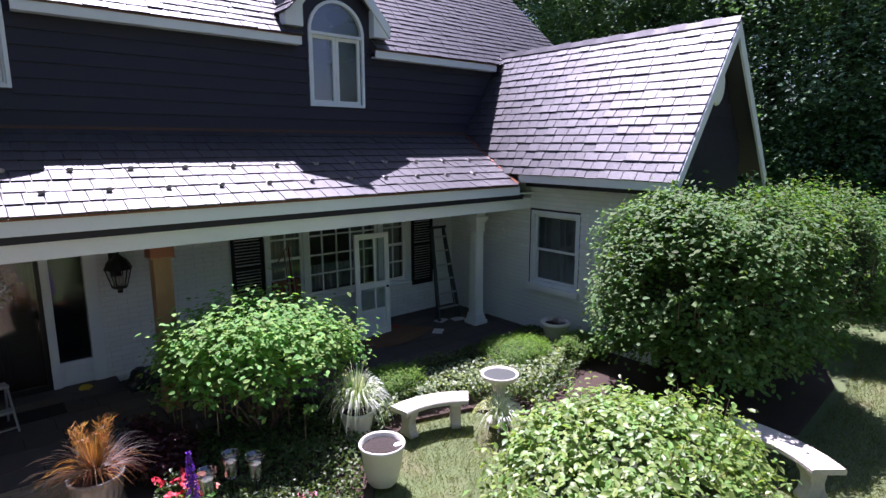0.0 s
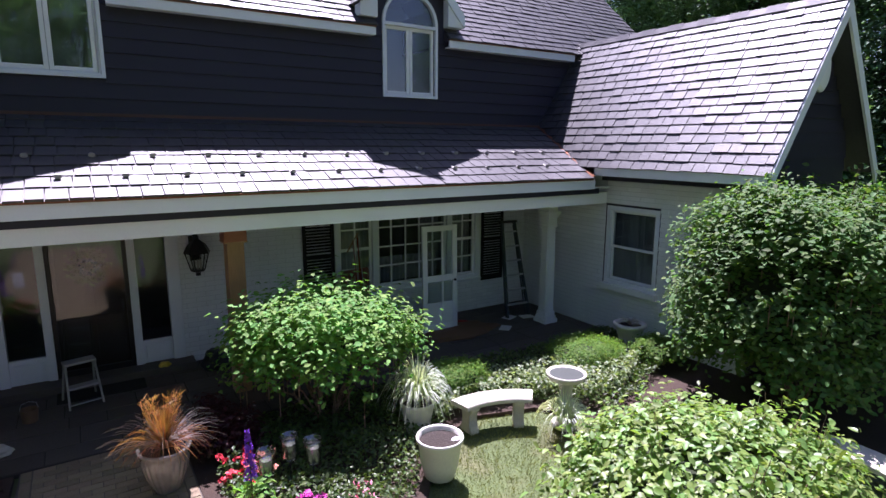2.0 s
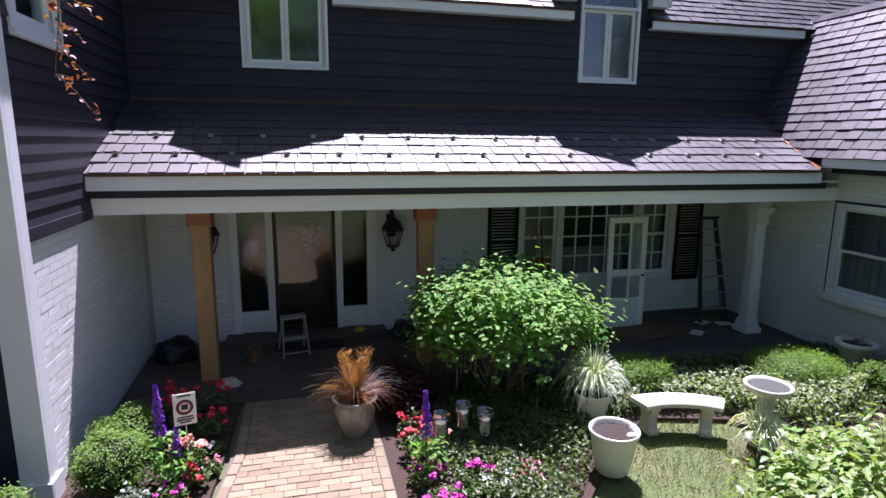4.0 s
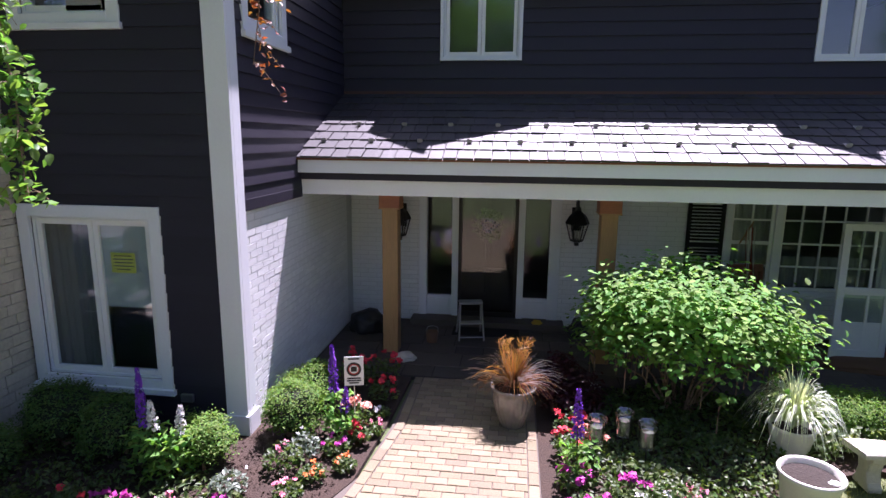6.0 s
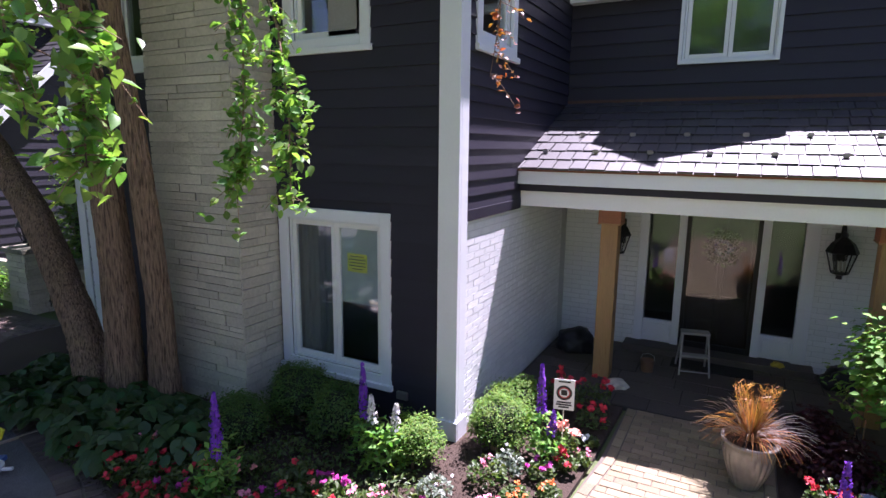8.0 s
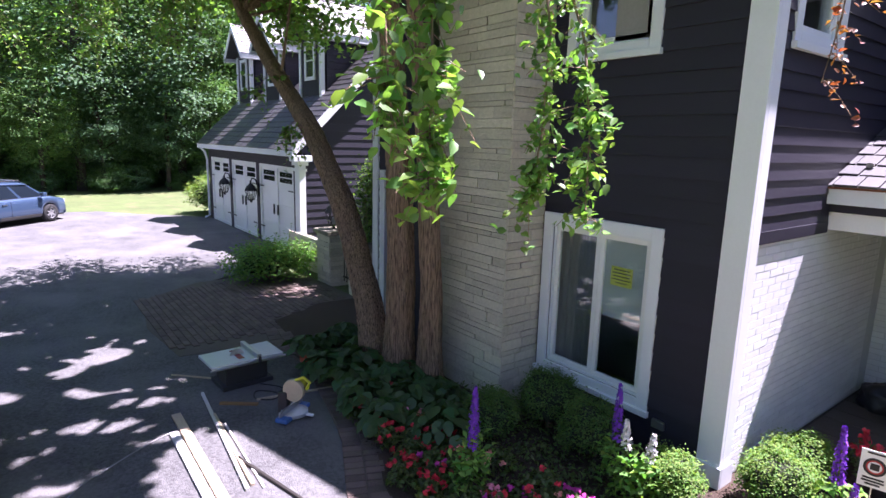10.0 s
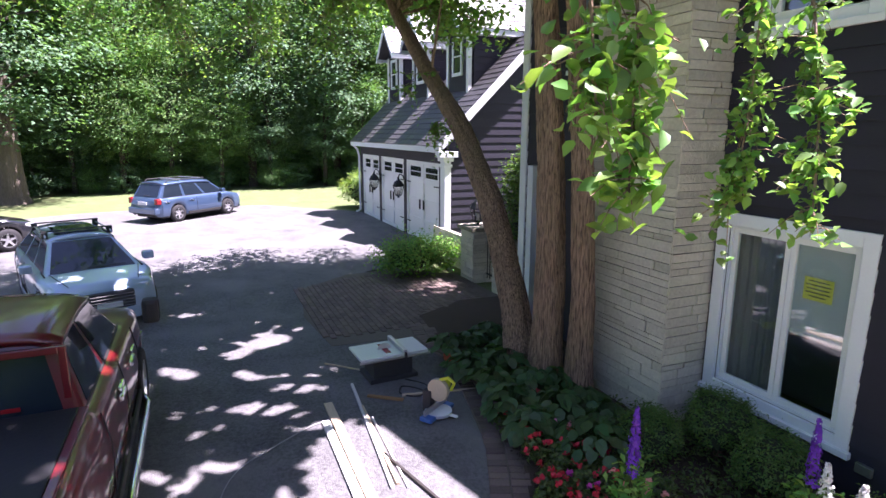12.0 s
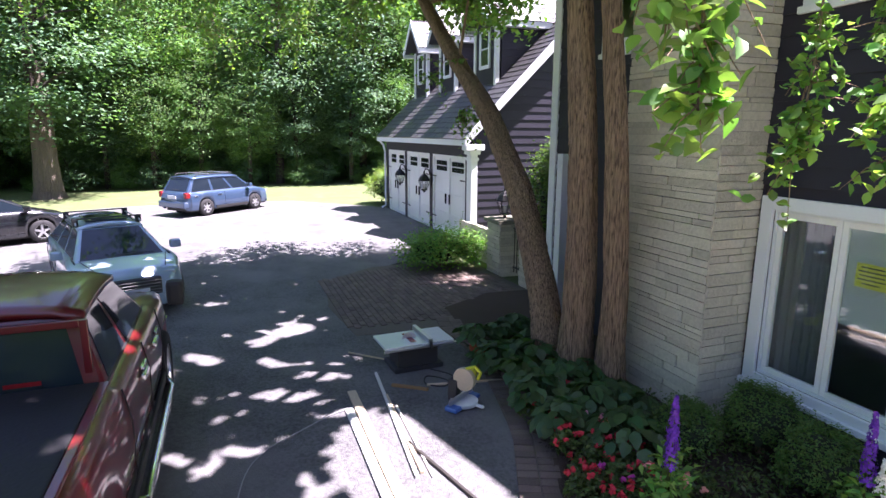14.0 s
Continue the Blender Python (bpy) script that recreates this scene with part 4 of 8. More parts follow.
def woodland_tree(seed, height, radius, clumps, per, leaf, name="woodland_tree", low=0.15, material=None):
    rng = np.random.default_rng(seed)
    d = thing(name, "tall leafy broadleaf tree of the wood", "tree")
    bm = B()
    lean = rng.normal(size=2) * 0.5
    top = (lean[0], lean[1], height * 0.8)
    tube(bm, [(0, 0, -0.2), (lean[0] * 0.2, lean[1] * 0.2, height * 0.3), (lean[0] * 0.6, lean[1] * 0.6, height * 0.55), top], [height * 0.018, height * 0.014, height * 0.009, 0.03], 8)
    for k in range(9):
        a, z = rng.uniform(0, math.tau), height * rng.uniform(0.25, 0.7)
        r = radius * rng.uniform(0.5, 0.9)
        b0 = Vector((lean[0] * z / height, lean[1] * z / height, z))
        tube(bm, [b0, b0 + Vector((math.cos(a) * r * 0.5, math.sin(a) * r * 0.5, r * 0.35)), b0 + Vector((math.cos(a) * r, math.sin(a) * r, r * 0.5))], [height * 0.006, height * 0.004, 0.012], 5)
    part("trunk", bm, WOODBARK, d)
    u = rng.normal(size=(clumps, 3))
    u /= np.linalg.norm(u, axis=1, keepdims=True)
    rad = rng.uniform(0.45, 1.0, size=(clumps, 1)) ** 0.6
    zc = height * (low + (1 - low) * 0.5)
    c = u * rad * np.array([[radius, radius, height * (1 - low) * 0.5]]) + np.array([[0, 0, zc]])
    c[:, :2] *= (1 - 0.35 * np.clip((c[:, 2:3] - zc) / (height * 0.5), 0, 1))
    p, n = crown_points(rng, c, per, np.array([0.16, 0.16, 0.07]) * radius)
    n = n * 0.4 + 0.5 * np.repeat(u, per, axis=0) + np.array([0, 0, 0.9])
    part("crown", leaf_mesh("crown", p, n, leaf * rng.uniform(0.6, 1.3, len(p)), rng, 0.7), material or LEAF_WOOD, d)
    return d


# these two hold the same added blue for haze
LEAF_WOOD2 = leaf_mat("woodland_leaf_yellowish", (0.15, 0.265, 0.10), var=0.4, gloss=0.7, through_light=0.45)
LEAF_WOOD3 = leaf_mat("woodland_leaf_bluish", (0.085, 0.175, 0.085), var=0.4, gloss=0.7, through_light=0.35)
kinds = [woodland_tree(31, 16, 3.7, 230, 90, 0.19, low=0.16), woodland_tree(32, 18, 4.3, 270, 90, 0.20, low=0.18, material=LEAF_WOOD2), woodland_tree(33, 14, 3.3, 220, 90, 0.18, low=0.14, material=LEAF_WOOD3)]
kinds.append(woodland_tree(34, 15, 3.6, 330, 110, 0.13, low=0.05, material=LEAF_WOOD3))
under = [woodland_tree(41, 3.4, 1.9, 70, 34, 0.2, "undergrowth_shrub", 0.0, LEAF_WOOD3), woodland_tree(42, 2.6, 1.7, 110, 70, 0.10, "undergrowth_shrub", 0.0)]
for k in under:
    tagged(k, "leafy undergrowth shrub at the wood's edge", "shrub")
rng = random.Random(77)
spots = []
for k in range(26):
    spots.append((-36.5 - rng.uniform(0, 2.5) - (k % 3) * 4.5, -26 + k * 1.95 + rng.uniform(-0.7, 0.7)))
for k in range(9):
    spots.append((-29 + k * 2.6 + rng.uniform(-1, 1), 21 + rng.uniform(-1, 5)))
for k in range(15):
    spots.append((17.5 + rng.uniform(0, 5) + (k % 2) * 4, -9 + k * 2.2 + rng.uniform(-0.7, 0.7)))
for k in range(14):
    spots.append((-22 + k * 3.1 + rng.uniform(-1, 1), -27 - rng.uniform(0, 6)))
for k in range(15):
    spots.append((-35.0 - rng.uniform(0, 0.9), -24 + k * 2.9 + rng.uniform(-1.0, 1.0)))
for k in range(20):
    spots.append((-46 - rng.uniform(0, 5), -30 + k * 2.7 + rng.uniform(-0.8, 0.8)))
for k in range(12):
    spots.append((26 + rng.uniform(0, 5), -10 + k * 3.0 + rng.uniform(-0.8, 0.8)))
spots += [(-21.5, -12.5), (-16.0, -17.0)]
used = [False, False, False, False]
for i, (x, y) in enumerate(spots):
    j = 3 if x > 15 else rng.randrange(3)
    m = pose(x, y, -0.1, 0, 0, rng.uniform(0, 360))
    s = rng.uniform(0.85, 1.2) * (0.52 if -36 < x < -34 else 1.0)
    if not used[j]:
        used[j] = True
        kinds[j].matrix_basis = m
        tagged(kinds[j], group="trees of the wood")
    else:
        ob = copy_thing(kinds[j], m)
        ob.scale = (s, s, s)
        tagged(ob, group="trees of the wood")
edge_tree = copy_thing(kinds[2], pose(-31.6, -7.4, -0.1, 0, 0, 40))
edge_tree.scale = (1.35, 1.35, 1.15)
tagged(edge_tree, "broad dark tree with a stout grey trunk at the lawn's edge", "tree", "trees of the wood")
bm = B()
tube(bm, [(0, 0, -0.1), (0.02, 0, 0.35), (0.05, 0, 1.5), (0.0, 0.05, 3.4), (-0.05, 0.05, 5.5)], [0.62, 0.46, 0.38, 0.34, 0.28], 14)
part("stout_trunk", bm, mat("grey_brown_bark", (0.12, 0.095, 0.075), 0.95, coarse=0.3, fine=0.4, fs=10, bump=1.0, bs=8, stretch=(3, 3, 0.6), bdist=0.06), edge_tree)
first = [True, True]
for k in range(168):
    g = 1.0
    if k < 34:
        x, y = -37.0 - rng.uniform(0, 4.0), -24 + k * 1.3 + rng.uniform(-0.4, 0.4)
    elif k < 50:
        x, y = 15.5 + rng.uniform(0, 2.5), -6 + (k - 34) * 1.6
    elif k < 60:
        x, y = -27 + (k - 50) * 2.0, 18.5 + rng.uniform(0, 2)
    elif k < 90:
        x, y, g = -42.5 - rng.uniform(0, 2.5), -26 + (k - 60) * 1.5, rng.uniform(1.4, 2.0)
    elif k < 115:
        x, y, g = -50 - rng.uniform(0, 3), -30 + (k - 90) * 2.1, rng.uniform(1.9, 2.5)
    elif k < 135:
        x, y, g = 21 + rng.uniform(0, 2), -7 + (k - 115) * 1.6, rng.uniform(1.4, 2.0)
    elif k >= 150:
        x, y, g = -34.6 - rng.uniform(0, 1.2), -21 + (k - 150) * 2.3 + rng.uniform(-0.9, 0.9), rng.uniform(0.35, 0.7)
    else:
        x, y, g = 30 + rng.uniform(0, 3), -10 + (k - 135) * 2.4, rng.uniform(2.0, 2.6)
    j = 1 if x > 0 else k % 2
    m = pose(x, y, -0.1, 0, 0, rng.uniform(0, 360))
    if first[j]:
        first[j] = False
        under[j].matrix_basis = m
    else:
        copy_thing(under[j], m).scale = (g, g, g)

# three-stemmed tree by the chimney
def limb(bm, pts, r0, r1, n=52, seed=0):
    """A stem with long interlaced bark ridges and furrows."""
    pts = [Vector(p) for p in pts]
    dense = []
    for a, b in zip(pts, pts[1:]):
        steps = max(2, int((b - a).length / 0.05))
        dense += [a.lerp(b, k / steps) for k in range(steps)]
    dense.append(pts[-1])
    for _ in range(8):
        dense = [dense[0]] + [(dense[i - 1] + dense[i] * 2 + dense[i + 1]) / 4 for i in range(1, len(dense) - 1)] + [dense[-1]]
    last = len(dense) - 1
    rad = [r0 + (r1 - r0) * i / last + 0.10 * math.exp(-i * 0.05 / 0.28) for i in range(last + 1)]
    start = len(bm.verts)
    tube(bm, dense, rad, n)
    bm.verts.ensure_lookup_table()
    for i, v in enumerate(bm.verts[start:]):
        c = dense[min(i // n, last)]
        out = v.co - c
        r = out.length
        a = math.tau * (i % n) / n
        z = (i // n) * 0.05
        sway = 0.5 * noise.noise(Vector((a * 1.5, z * 1.1, seed * 7.0)))
        ridge = 1 - abs(noise.noise(Vector((math.cos(a + sway) * r * 48, math.sin(a + sway) * r * 48, z * 1.6 + seed * 11)))) * 2.6
        knot = noise.noise(Vector((math.cos(a) * 1.1, math.sin(a) * 1.1, z * 0.9 + seed * 5)))
        v.co = c + out * (1 + 0.10 * ridge + 0.10 * knot)
    return bm

yard_tree = thing("yard_tree", "three-stemmed birch-like tree with rough brown bark by the chimney", "tree", pose(0, 0, 0))
stems = [
    [(-5.75, 4.5, -0.1), (-6.1, 4.53, 0.9), (-6.95, 4.55, 2.3), (-8.0, 4.55, 3.35), (-9.2, 4.5, 4.25), (-10.9, 4.45, 5.6), (-12.0, 4.2, 7.4)],
    [(-5.44, 4.62, -0.1), (-5.38, 4.6, 1.3), (-5.47, 4.6, 3.0), (-5.72, 4.6, 4.8), (-5.9, 4.3, 7.0), (-5.6, 4.0, 9.5)],
    [(-4.98, 4.8, -0.1), (-4.93, 4.78, 1.3), (-5.03, 4.74, 3.0), (-5.22, 4.7, 4.5), (-5.0, 4.3, 6.6), (-4.2, 3.8, 8.6)],
]
for i, (pts, r) in enumerate(zip(stems, ((0.20, 0.085), (0.205, 0.075), (0.155, 0.055)))):
    bm = B()
    limb(bm, pts, *r, seed=i)
    part("stem", bm, BARK, yard_tree, smooth=True)
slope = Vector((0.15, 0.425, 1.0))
# drive sun patches the unseen crown is cut for: two ends, a half width
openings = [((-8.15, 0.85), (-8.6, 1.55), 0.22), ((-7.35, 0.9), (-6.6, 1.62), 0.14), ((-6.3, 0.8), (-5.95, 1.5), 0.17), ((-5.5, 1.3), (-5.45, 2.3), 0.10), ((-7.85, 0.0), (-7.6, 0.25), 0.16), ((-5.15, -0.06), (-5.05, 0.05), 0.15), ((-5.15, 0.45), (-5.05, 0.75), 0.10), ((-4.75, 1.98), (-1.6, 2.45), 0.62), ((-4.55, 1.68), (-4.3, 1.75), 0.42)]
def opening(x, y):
    """Distance from the nearest sun patch's edge on the drive, below nought inside it."""
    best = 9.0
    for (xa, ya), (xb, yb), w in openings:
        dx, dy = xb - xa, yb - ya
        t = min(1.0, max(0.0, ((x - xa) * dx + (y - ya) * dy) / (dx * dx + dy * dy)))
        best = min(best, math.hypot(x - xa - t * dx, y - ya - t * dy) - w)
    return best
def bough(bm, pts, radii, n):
    """A thin branch, left out where its shadow would cross a sun patch."""
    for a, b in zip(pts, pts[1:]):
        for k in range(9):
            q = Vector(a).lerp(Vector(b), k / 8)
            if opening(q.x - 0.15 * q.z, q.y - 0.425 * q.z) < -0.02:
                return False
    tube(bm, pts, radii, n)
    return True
rg = np.random.default_rng(5)
bm = B()
tips = []
for i, pts in enumerate(stems):
    for k in range(18):
        j = rg.integers(3, len(pts) - 1)
        b0 = Vector(pts[j]).lerp(Vector(pts[j + 1]), rg.uniform(0, 1))
        if b0.z < 5.5:
            b0.z = 5.5 + rg.uniform(0, 1)
            b0 = Vector(pts[-2]).lerp(Vector(pts[-1]), rg.uniform(0, 1))
        a = rg.uniform(0, math.tau)
        L = rg.uniform(1.6, 4.2)
        e = b0 + Vector((math.cos(a) * L, math.sin(a) * L, rg.uniform(0.2, 1.6)))
        mid = b0.lerp(e, 0.5) + Vector((0, 0, 0.35))
        bough(bm, [b0, mid, e], [0.04, 0.025, 0.008], 6)
        tips += [b0.lerp(e, t) for t in (0.45, 0.7, 0.9, 1.0)]
for pts in ([(-5.8, 4.4, 6.4), (-4.4, 3.6, 7.4), (-2.8, 2.8, 8.0), (-1.2, 1.9, 8.2)], [(-4.6, 4.0, 7.6), (-3.6, 1.8, 8.6), (-3.2, -0.2, 9.0)], [(-10.4, 4.5, 6.4), (-12.0, 2.6, 7.4), (-13.2, 0.6, 7.8)], [(-5.8, 4.1, 8.0), (-7.4, 2.0, 8.8), (-8.2, 0.0, 9.0)], [(-3.4, 3.1, 7.8), (-2.0, 3.6, 7.2), (-1.0, 4.2, 6.6)]):
    tube(bm, pts, [0.07, 0.05, 0.03, 0.015][:len(pts)], 7)
    for k in range(22):
        j = rg.integers(0, len(pts) - 1)
        b0 = Vector(pts[j]).lerp(Vector(pts[j + 1]), rg.uniform(0.2, 1))
        e = b0 + Vector((rg.normal() * 0.8, rg.normal() * 0.8, rg.normal() * 0.4 + 0.2))
        bough(bm, [b0, e], [0.015, 0.005], 5)
        tips += [b0.lerp(e, 0.6), e]
# unseen outer boughs set along the sun's rays to shade the drive, gaps left
hubs = [Vector(q) for pts in stems for q in pts[3:]] + [Vector(q) for q in ((-4.4, 3.6, 7.4), (-2.8, 2.8, 8.0), (-3.6, 1.8, 8.6), (-12.0, 2.6, 7.4), (-13.2, 0.6, 7.8), (-7.4, 2.0, 8.8), (-8.2, 0.0, 9.0))]
gx = -13.6
while gx < -3.0:
    gy = -4.0
    while gy < 5.6:
        q = Vector((gx + rg.uniform(-0.3, 0.3), gy + rg.uniform(-0.3, 0.3), 0))
        open_gap = noise.noise(Vector((q.x * 0.8, q.y * 1.2, 3.3))) > 0.45
        if not open_gap and q.y < (5.7 if -11.0 < q.x < -8.0 else 5.4 - 0.1 * abs(q.x + 9)):
            e = q + slope * rg.uniform(6.6, 9.6)
            h = min(hubs, key=lambda w: (w - e).length)
            bough(bm, [h, h.lerp(e, 0.5) + Vector((0, 0, 0.3)), e], [0.03, 0.018, 0.005], 5)
            tips += [e, h.lerp(e, 0.75)] + ([e + Vector((0.15, 0.1, 0.3))] * 2 if q.x < -8.0 else [])
        gy += 0.62
    gx += 0.62
# unseen crown middle, added to block sky light over bed and chimney
for k in range(130):
    e = Vector((-5.6 + rg.normal() * 2.1, 4.3 + rg.normal() * 1.0, 8.3 + abs(rg.normal()) * 0.9))
    h = min(hubs, key=lambda w: (w - e).length)
    bough(bm, [h, h.lerp(e, 0.5) + Vector((0, 0, 0.2)), e], [0.03, 0.018, 0.005], 5)
    tips += [e, h.lerp(e, 0.8)]
tagged(part("branch_work", bm, BARK, yard_tree), kind="stuff")
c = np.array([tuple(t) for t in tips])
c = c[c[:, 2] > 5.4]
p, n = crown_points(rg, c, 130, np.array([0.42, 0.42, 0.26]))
# leaves dropped by where their shadow lands, to place the sun patches
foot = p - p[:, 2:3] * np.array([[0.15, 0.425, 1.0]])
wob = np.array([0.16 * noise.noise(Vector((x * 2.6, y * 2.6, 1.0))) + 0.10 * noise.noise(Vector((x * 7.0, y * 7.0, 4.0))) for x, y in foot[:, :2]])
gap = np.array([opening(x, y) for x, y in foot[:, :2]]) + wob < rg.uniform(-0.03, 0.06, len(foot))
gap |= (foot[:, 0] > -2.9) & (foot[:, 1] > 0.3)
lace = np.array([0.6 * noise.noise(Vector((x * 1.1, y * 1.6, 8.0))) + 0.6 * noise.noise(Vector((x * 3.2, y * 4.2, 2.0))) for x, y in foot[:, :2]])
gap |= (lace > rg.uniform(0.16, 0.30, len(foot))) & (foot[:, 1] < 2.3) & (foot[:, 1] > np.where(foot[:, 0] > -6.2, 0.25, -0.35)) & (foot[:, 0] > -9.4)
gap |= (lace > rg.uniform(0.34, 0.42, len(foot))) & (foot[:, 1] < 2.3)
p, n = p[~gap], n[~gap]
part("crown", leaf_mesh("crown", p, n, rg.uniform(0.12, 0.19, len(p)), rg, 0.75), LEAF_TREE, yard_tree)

DRYLEAF = leaf_mat("dry_brown_leaf", (0.22, 0.08, 0.03), var=0.3)
def unit_leaf():
    g = np.random.default_rng(3)
    one = leaf_mesh("leaf", np.zeros((1, 3)), np.array([[0.0, 0.0, 1.0]]), np.ones(1), g, 0.62, 0.3, np.array([[1.0, 0.0, 0.0]]), True)
    one.materials.append(LEAF_ONE)
    return one
LEAF_UNIT = unit_leaf()
def spray(pts, leaves, leaf, seed, parent, spread=0.1, material=None, droop=True, label="", single=0):
    """A hanging shoot with leaves along its side twigs; the first of them as leaves of their own."""
    rg = np.random.default_rng(seed)
    bm = B()
    P = [Vector(q) for q in pts]
    tube(bm, P, [0.012 * (1 - 0.75 * i / (len(P) - 1)) for i in range(len(P))], 6)
    seg = [(a, b) for a, b in zip(P, P[1:])]
    pos, nrm, al = [], [], []
    for k in range(int(leaves / 7)):
        j = max(rg.integers(0, len(seg)), rg.integers(0, len(seg)))
        a, b = seg[j]
        s = a.lerp(b, rg.uniform(0, 1))
        e = s + Vector((rg.normal() * spread, rg.normal() * spread, -abs(rg.normal()) * spread * (1.3 if droop else 0.2)))
        tube(bm, [s, s.lerp(e, 0.5) + Vector((0, 0, 0.02)), e], [0.003, 0.0022, 0.0012], 4, False)
        for j in range(7):
            q = s.lerp(e, 0.2 + 0.8 * j / 6)
            pos.append(tuple(q + Vector(rg.normal(size=3) * 0.02)))
            nrm.append(rg.normal(size=3) * 0.55 + np.array([0.1, -0.15, 0.8]))
            al.append(rg.normal(size=3) * 0.6 + np.array([0, 0, -0.7]))
    bough = part("hanging_branch", bm, BARK, parent, label)
    pos, nrm, al = np.array(pos), np.array(nrm), np.array(al)
    if single:
        low = np.argsort(pos[:, 2])
        pos, nrm, al = pos[low], nrm[low], al[low]
        for k in range(single):
            z = Vector(nrm[k]).normalized()
            x = Vector(al[k])
            x = (x - z * x.dot(z)).normalized()
            ob = new("leaf", LEAF_UNIT)
            w = leaf * rg.uniform(0.7, 1.2)
            ob.matrix_basis = Matrix.LocRotScale(Vector(pos[k]), Matrix((x, z.cross(x), z)).transposed().to_quaternion(), (w, w, w))
            ob.parent = bough
        pos, nrm, al = pos[single:], nrm[single:], al[single:]
    tagged(part("leaf_spray", leaf_mesh("leaf_spray", pos, nrm, leaf * rg.uniform(0.65, 1.2, len(pos)), rg, 0.62, 0.3, al, True), material or LEAF_TREE, bough), kind="stuff")

T = yard_tree
spray([(-3.4, 3.3, 7.6), (-2.5, 3.5, 5.6), (-1.8, 3.2, 4.6), (-1.45, 3.0, 3.9), (-1.36, 2.88, 3.35), (-1.33, 2.78, 2.90)], 760, 0.060, 1, T, 0.075, single=70)
spray([(-2.8, 2.8, 7.9), (-2.0, 3.0, 5.4), (-1.5, 3.0, 4.5), (-1.2, 3.0, 3.8), (-1.05, 2.9, 3.35), (-0.92, 2.75, 2.90)], 700, 0.060, 2, T, 0.072, single=60)
spray([(-2.6, 2.7, 7.9), (-1.9, 2.2, 5.6), (-1.25, 1.9, 4.6), (-0.92, 1.78, 4.0), (-0.78, 1.7, 3.55), (-0.68, 1.62, 3.12)], 800, 0.064, 3, T, 0.078, single=110)
spray([(-2.2, 2.4, 8.0), (-1.5, 1.7, 5.6), (-1.0, 1.5, 4.6), (-0.75, 1.45, 4.0), (-0.6, 1.4, 3.6), (-0.53, 1.38, 3.32)], 420, 0.058, 5, T, 0.075, single=60)
spray([(-1.8, 3.8, 7.1), (-0.9, 4.1, 5.4), (-0.5, 4.1, 4.8), (-0.5, 4.4, 4.4), (-0.55, 4.5, 4.05), (-0.59, 4.45, 3.68)], 90, 0.055, 4, T, 0.09, DRYLEAF, label="bare twig with dry brown leaves")
spray([(-8.0, 4.55, 3.3), (-8.2, 4.3, 3.5), (-8.3, 4.1, 3.3)], 190, 0.09, 6, T, 0.22)
spray([(-8.9, 4.55, 4.3), (-9.0, 4.2, 4.3), (-9.1, 4.0, 4.0)], 120, 0.09, 7, T, 0.2)
for i, (x, y) in enumerate(((-13.0, 3.6), (-12.2, 1.8), (-11.0, 5.4), (-14.5, 0.5), (-10.0, 3.0), (-12.6, -2.6), (-13.8, 2.4), (-11.4, 0.2), (-14.0, -1.2))):
    spray([(x + 1.6, y + 0.8, 7.8), (x + 0.5, y + 0.3, 6.9), (x, y, 6.0), (x - 0.1, y, 5.2 + 0.25 * (i % 3))], 560, 0.11, 60 + i, T, 0.45)

# ---- porch things ----
def entry_door():
    d = thing("door_1", "dark glazed front door with sidelights in a white surround", "door", facing(0, 10.0, 0), kind="structure")
    for p, q in ((-0.31, -0.18), (0.26, 0.37), (1.39, 1.50), (1.92, 2.10)):
        part("post", box(B(), (p, -0.03, 0.1), (q, 0.16, 2.46), 0.006), TRIM, d)
    part("head", box(B(), (-0.31, -0.034, 2.34), (2.10, 0.165, 2.47), 0.006), TRIM, d)
    part("threshold", box(B(), (-0.42, -0.32, -0.01), (2.2, 0.18, 0.10), 0.01), FLAG, d, "grey stone doorstep")
    for p, q in ((-0.18, 0.26), (1.50, 1.92)):
        part("sidelight_panel", box(B(), (p, 0.02, 0.1), (q, 0.1, 0.46), 0.004), TRIM, d)
        part("panel_rail", box(B(), (p + 0.04, -0.005, 0.16), (q - 0.04, 0.022, 0.40), 0.01), TRIM, d)
        g = part("sidelight_pane", box(B(), (p, 0.055, 0.46), (q, 0.062, 2.34)), DOORGLASS, d)
        g.visible_shadow = False
    part("storm_frame", rect_frame(B(), 0.37, 1.39, 0.1, 2.34, 0.06, 0.0, 0.04, 0.003, 0.09), BLACK, d, "black storm door frame")
    g = part("storm_pane", box(B(), (0.43, 0.016, 0.19), (1.33, 0.022, 2.28)), DOORGLASS, d)
    g.visible_shadow = False
    part("door_leaf", box(B(), (0.38, 0.12, 0.1), (1.38, 0.17, 2.34)), mat("dark_brown_door", (0.035, 0.018, 0.012), 0.35, coarse=0.2), d, "dark brown wooden door")
    for z0, z1 in ((0.25, 0.95), (1.1, 2.2)):
        for p, q in ((0.48, 0.84), (0.92, 1.28)):
            part("door_panel", box(B(), (p, 0.105, z0), (q, 0.122, z1), 0.012), mat("dark_brown_door_panel", (0.03, 0.016, 0.011), 0.35), d)
    part("handle", box(B(), (1.27, -0.04, 1.0), (1.30, -0.005, 1.2), 0.006), BLACK, d)
    room_shell(facing(0, 10.0, 0), -0.6, 2.4, -0.05, 2.5, 2.4)
entry_door()

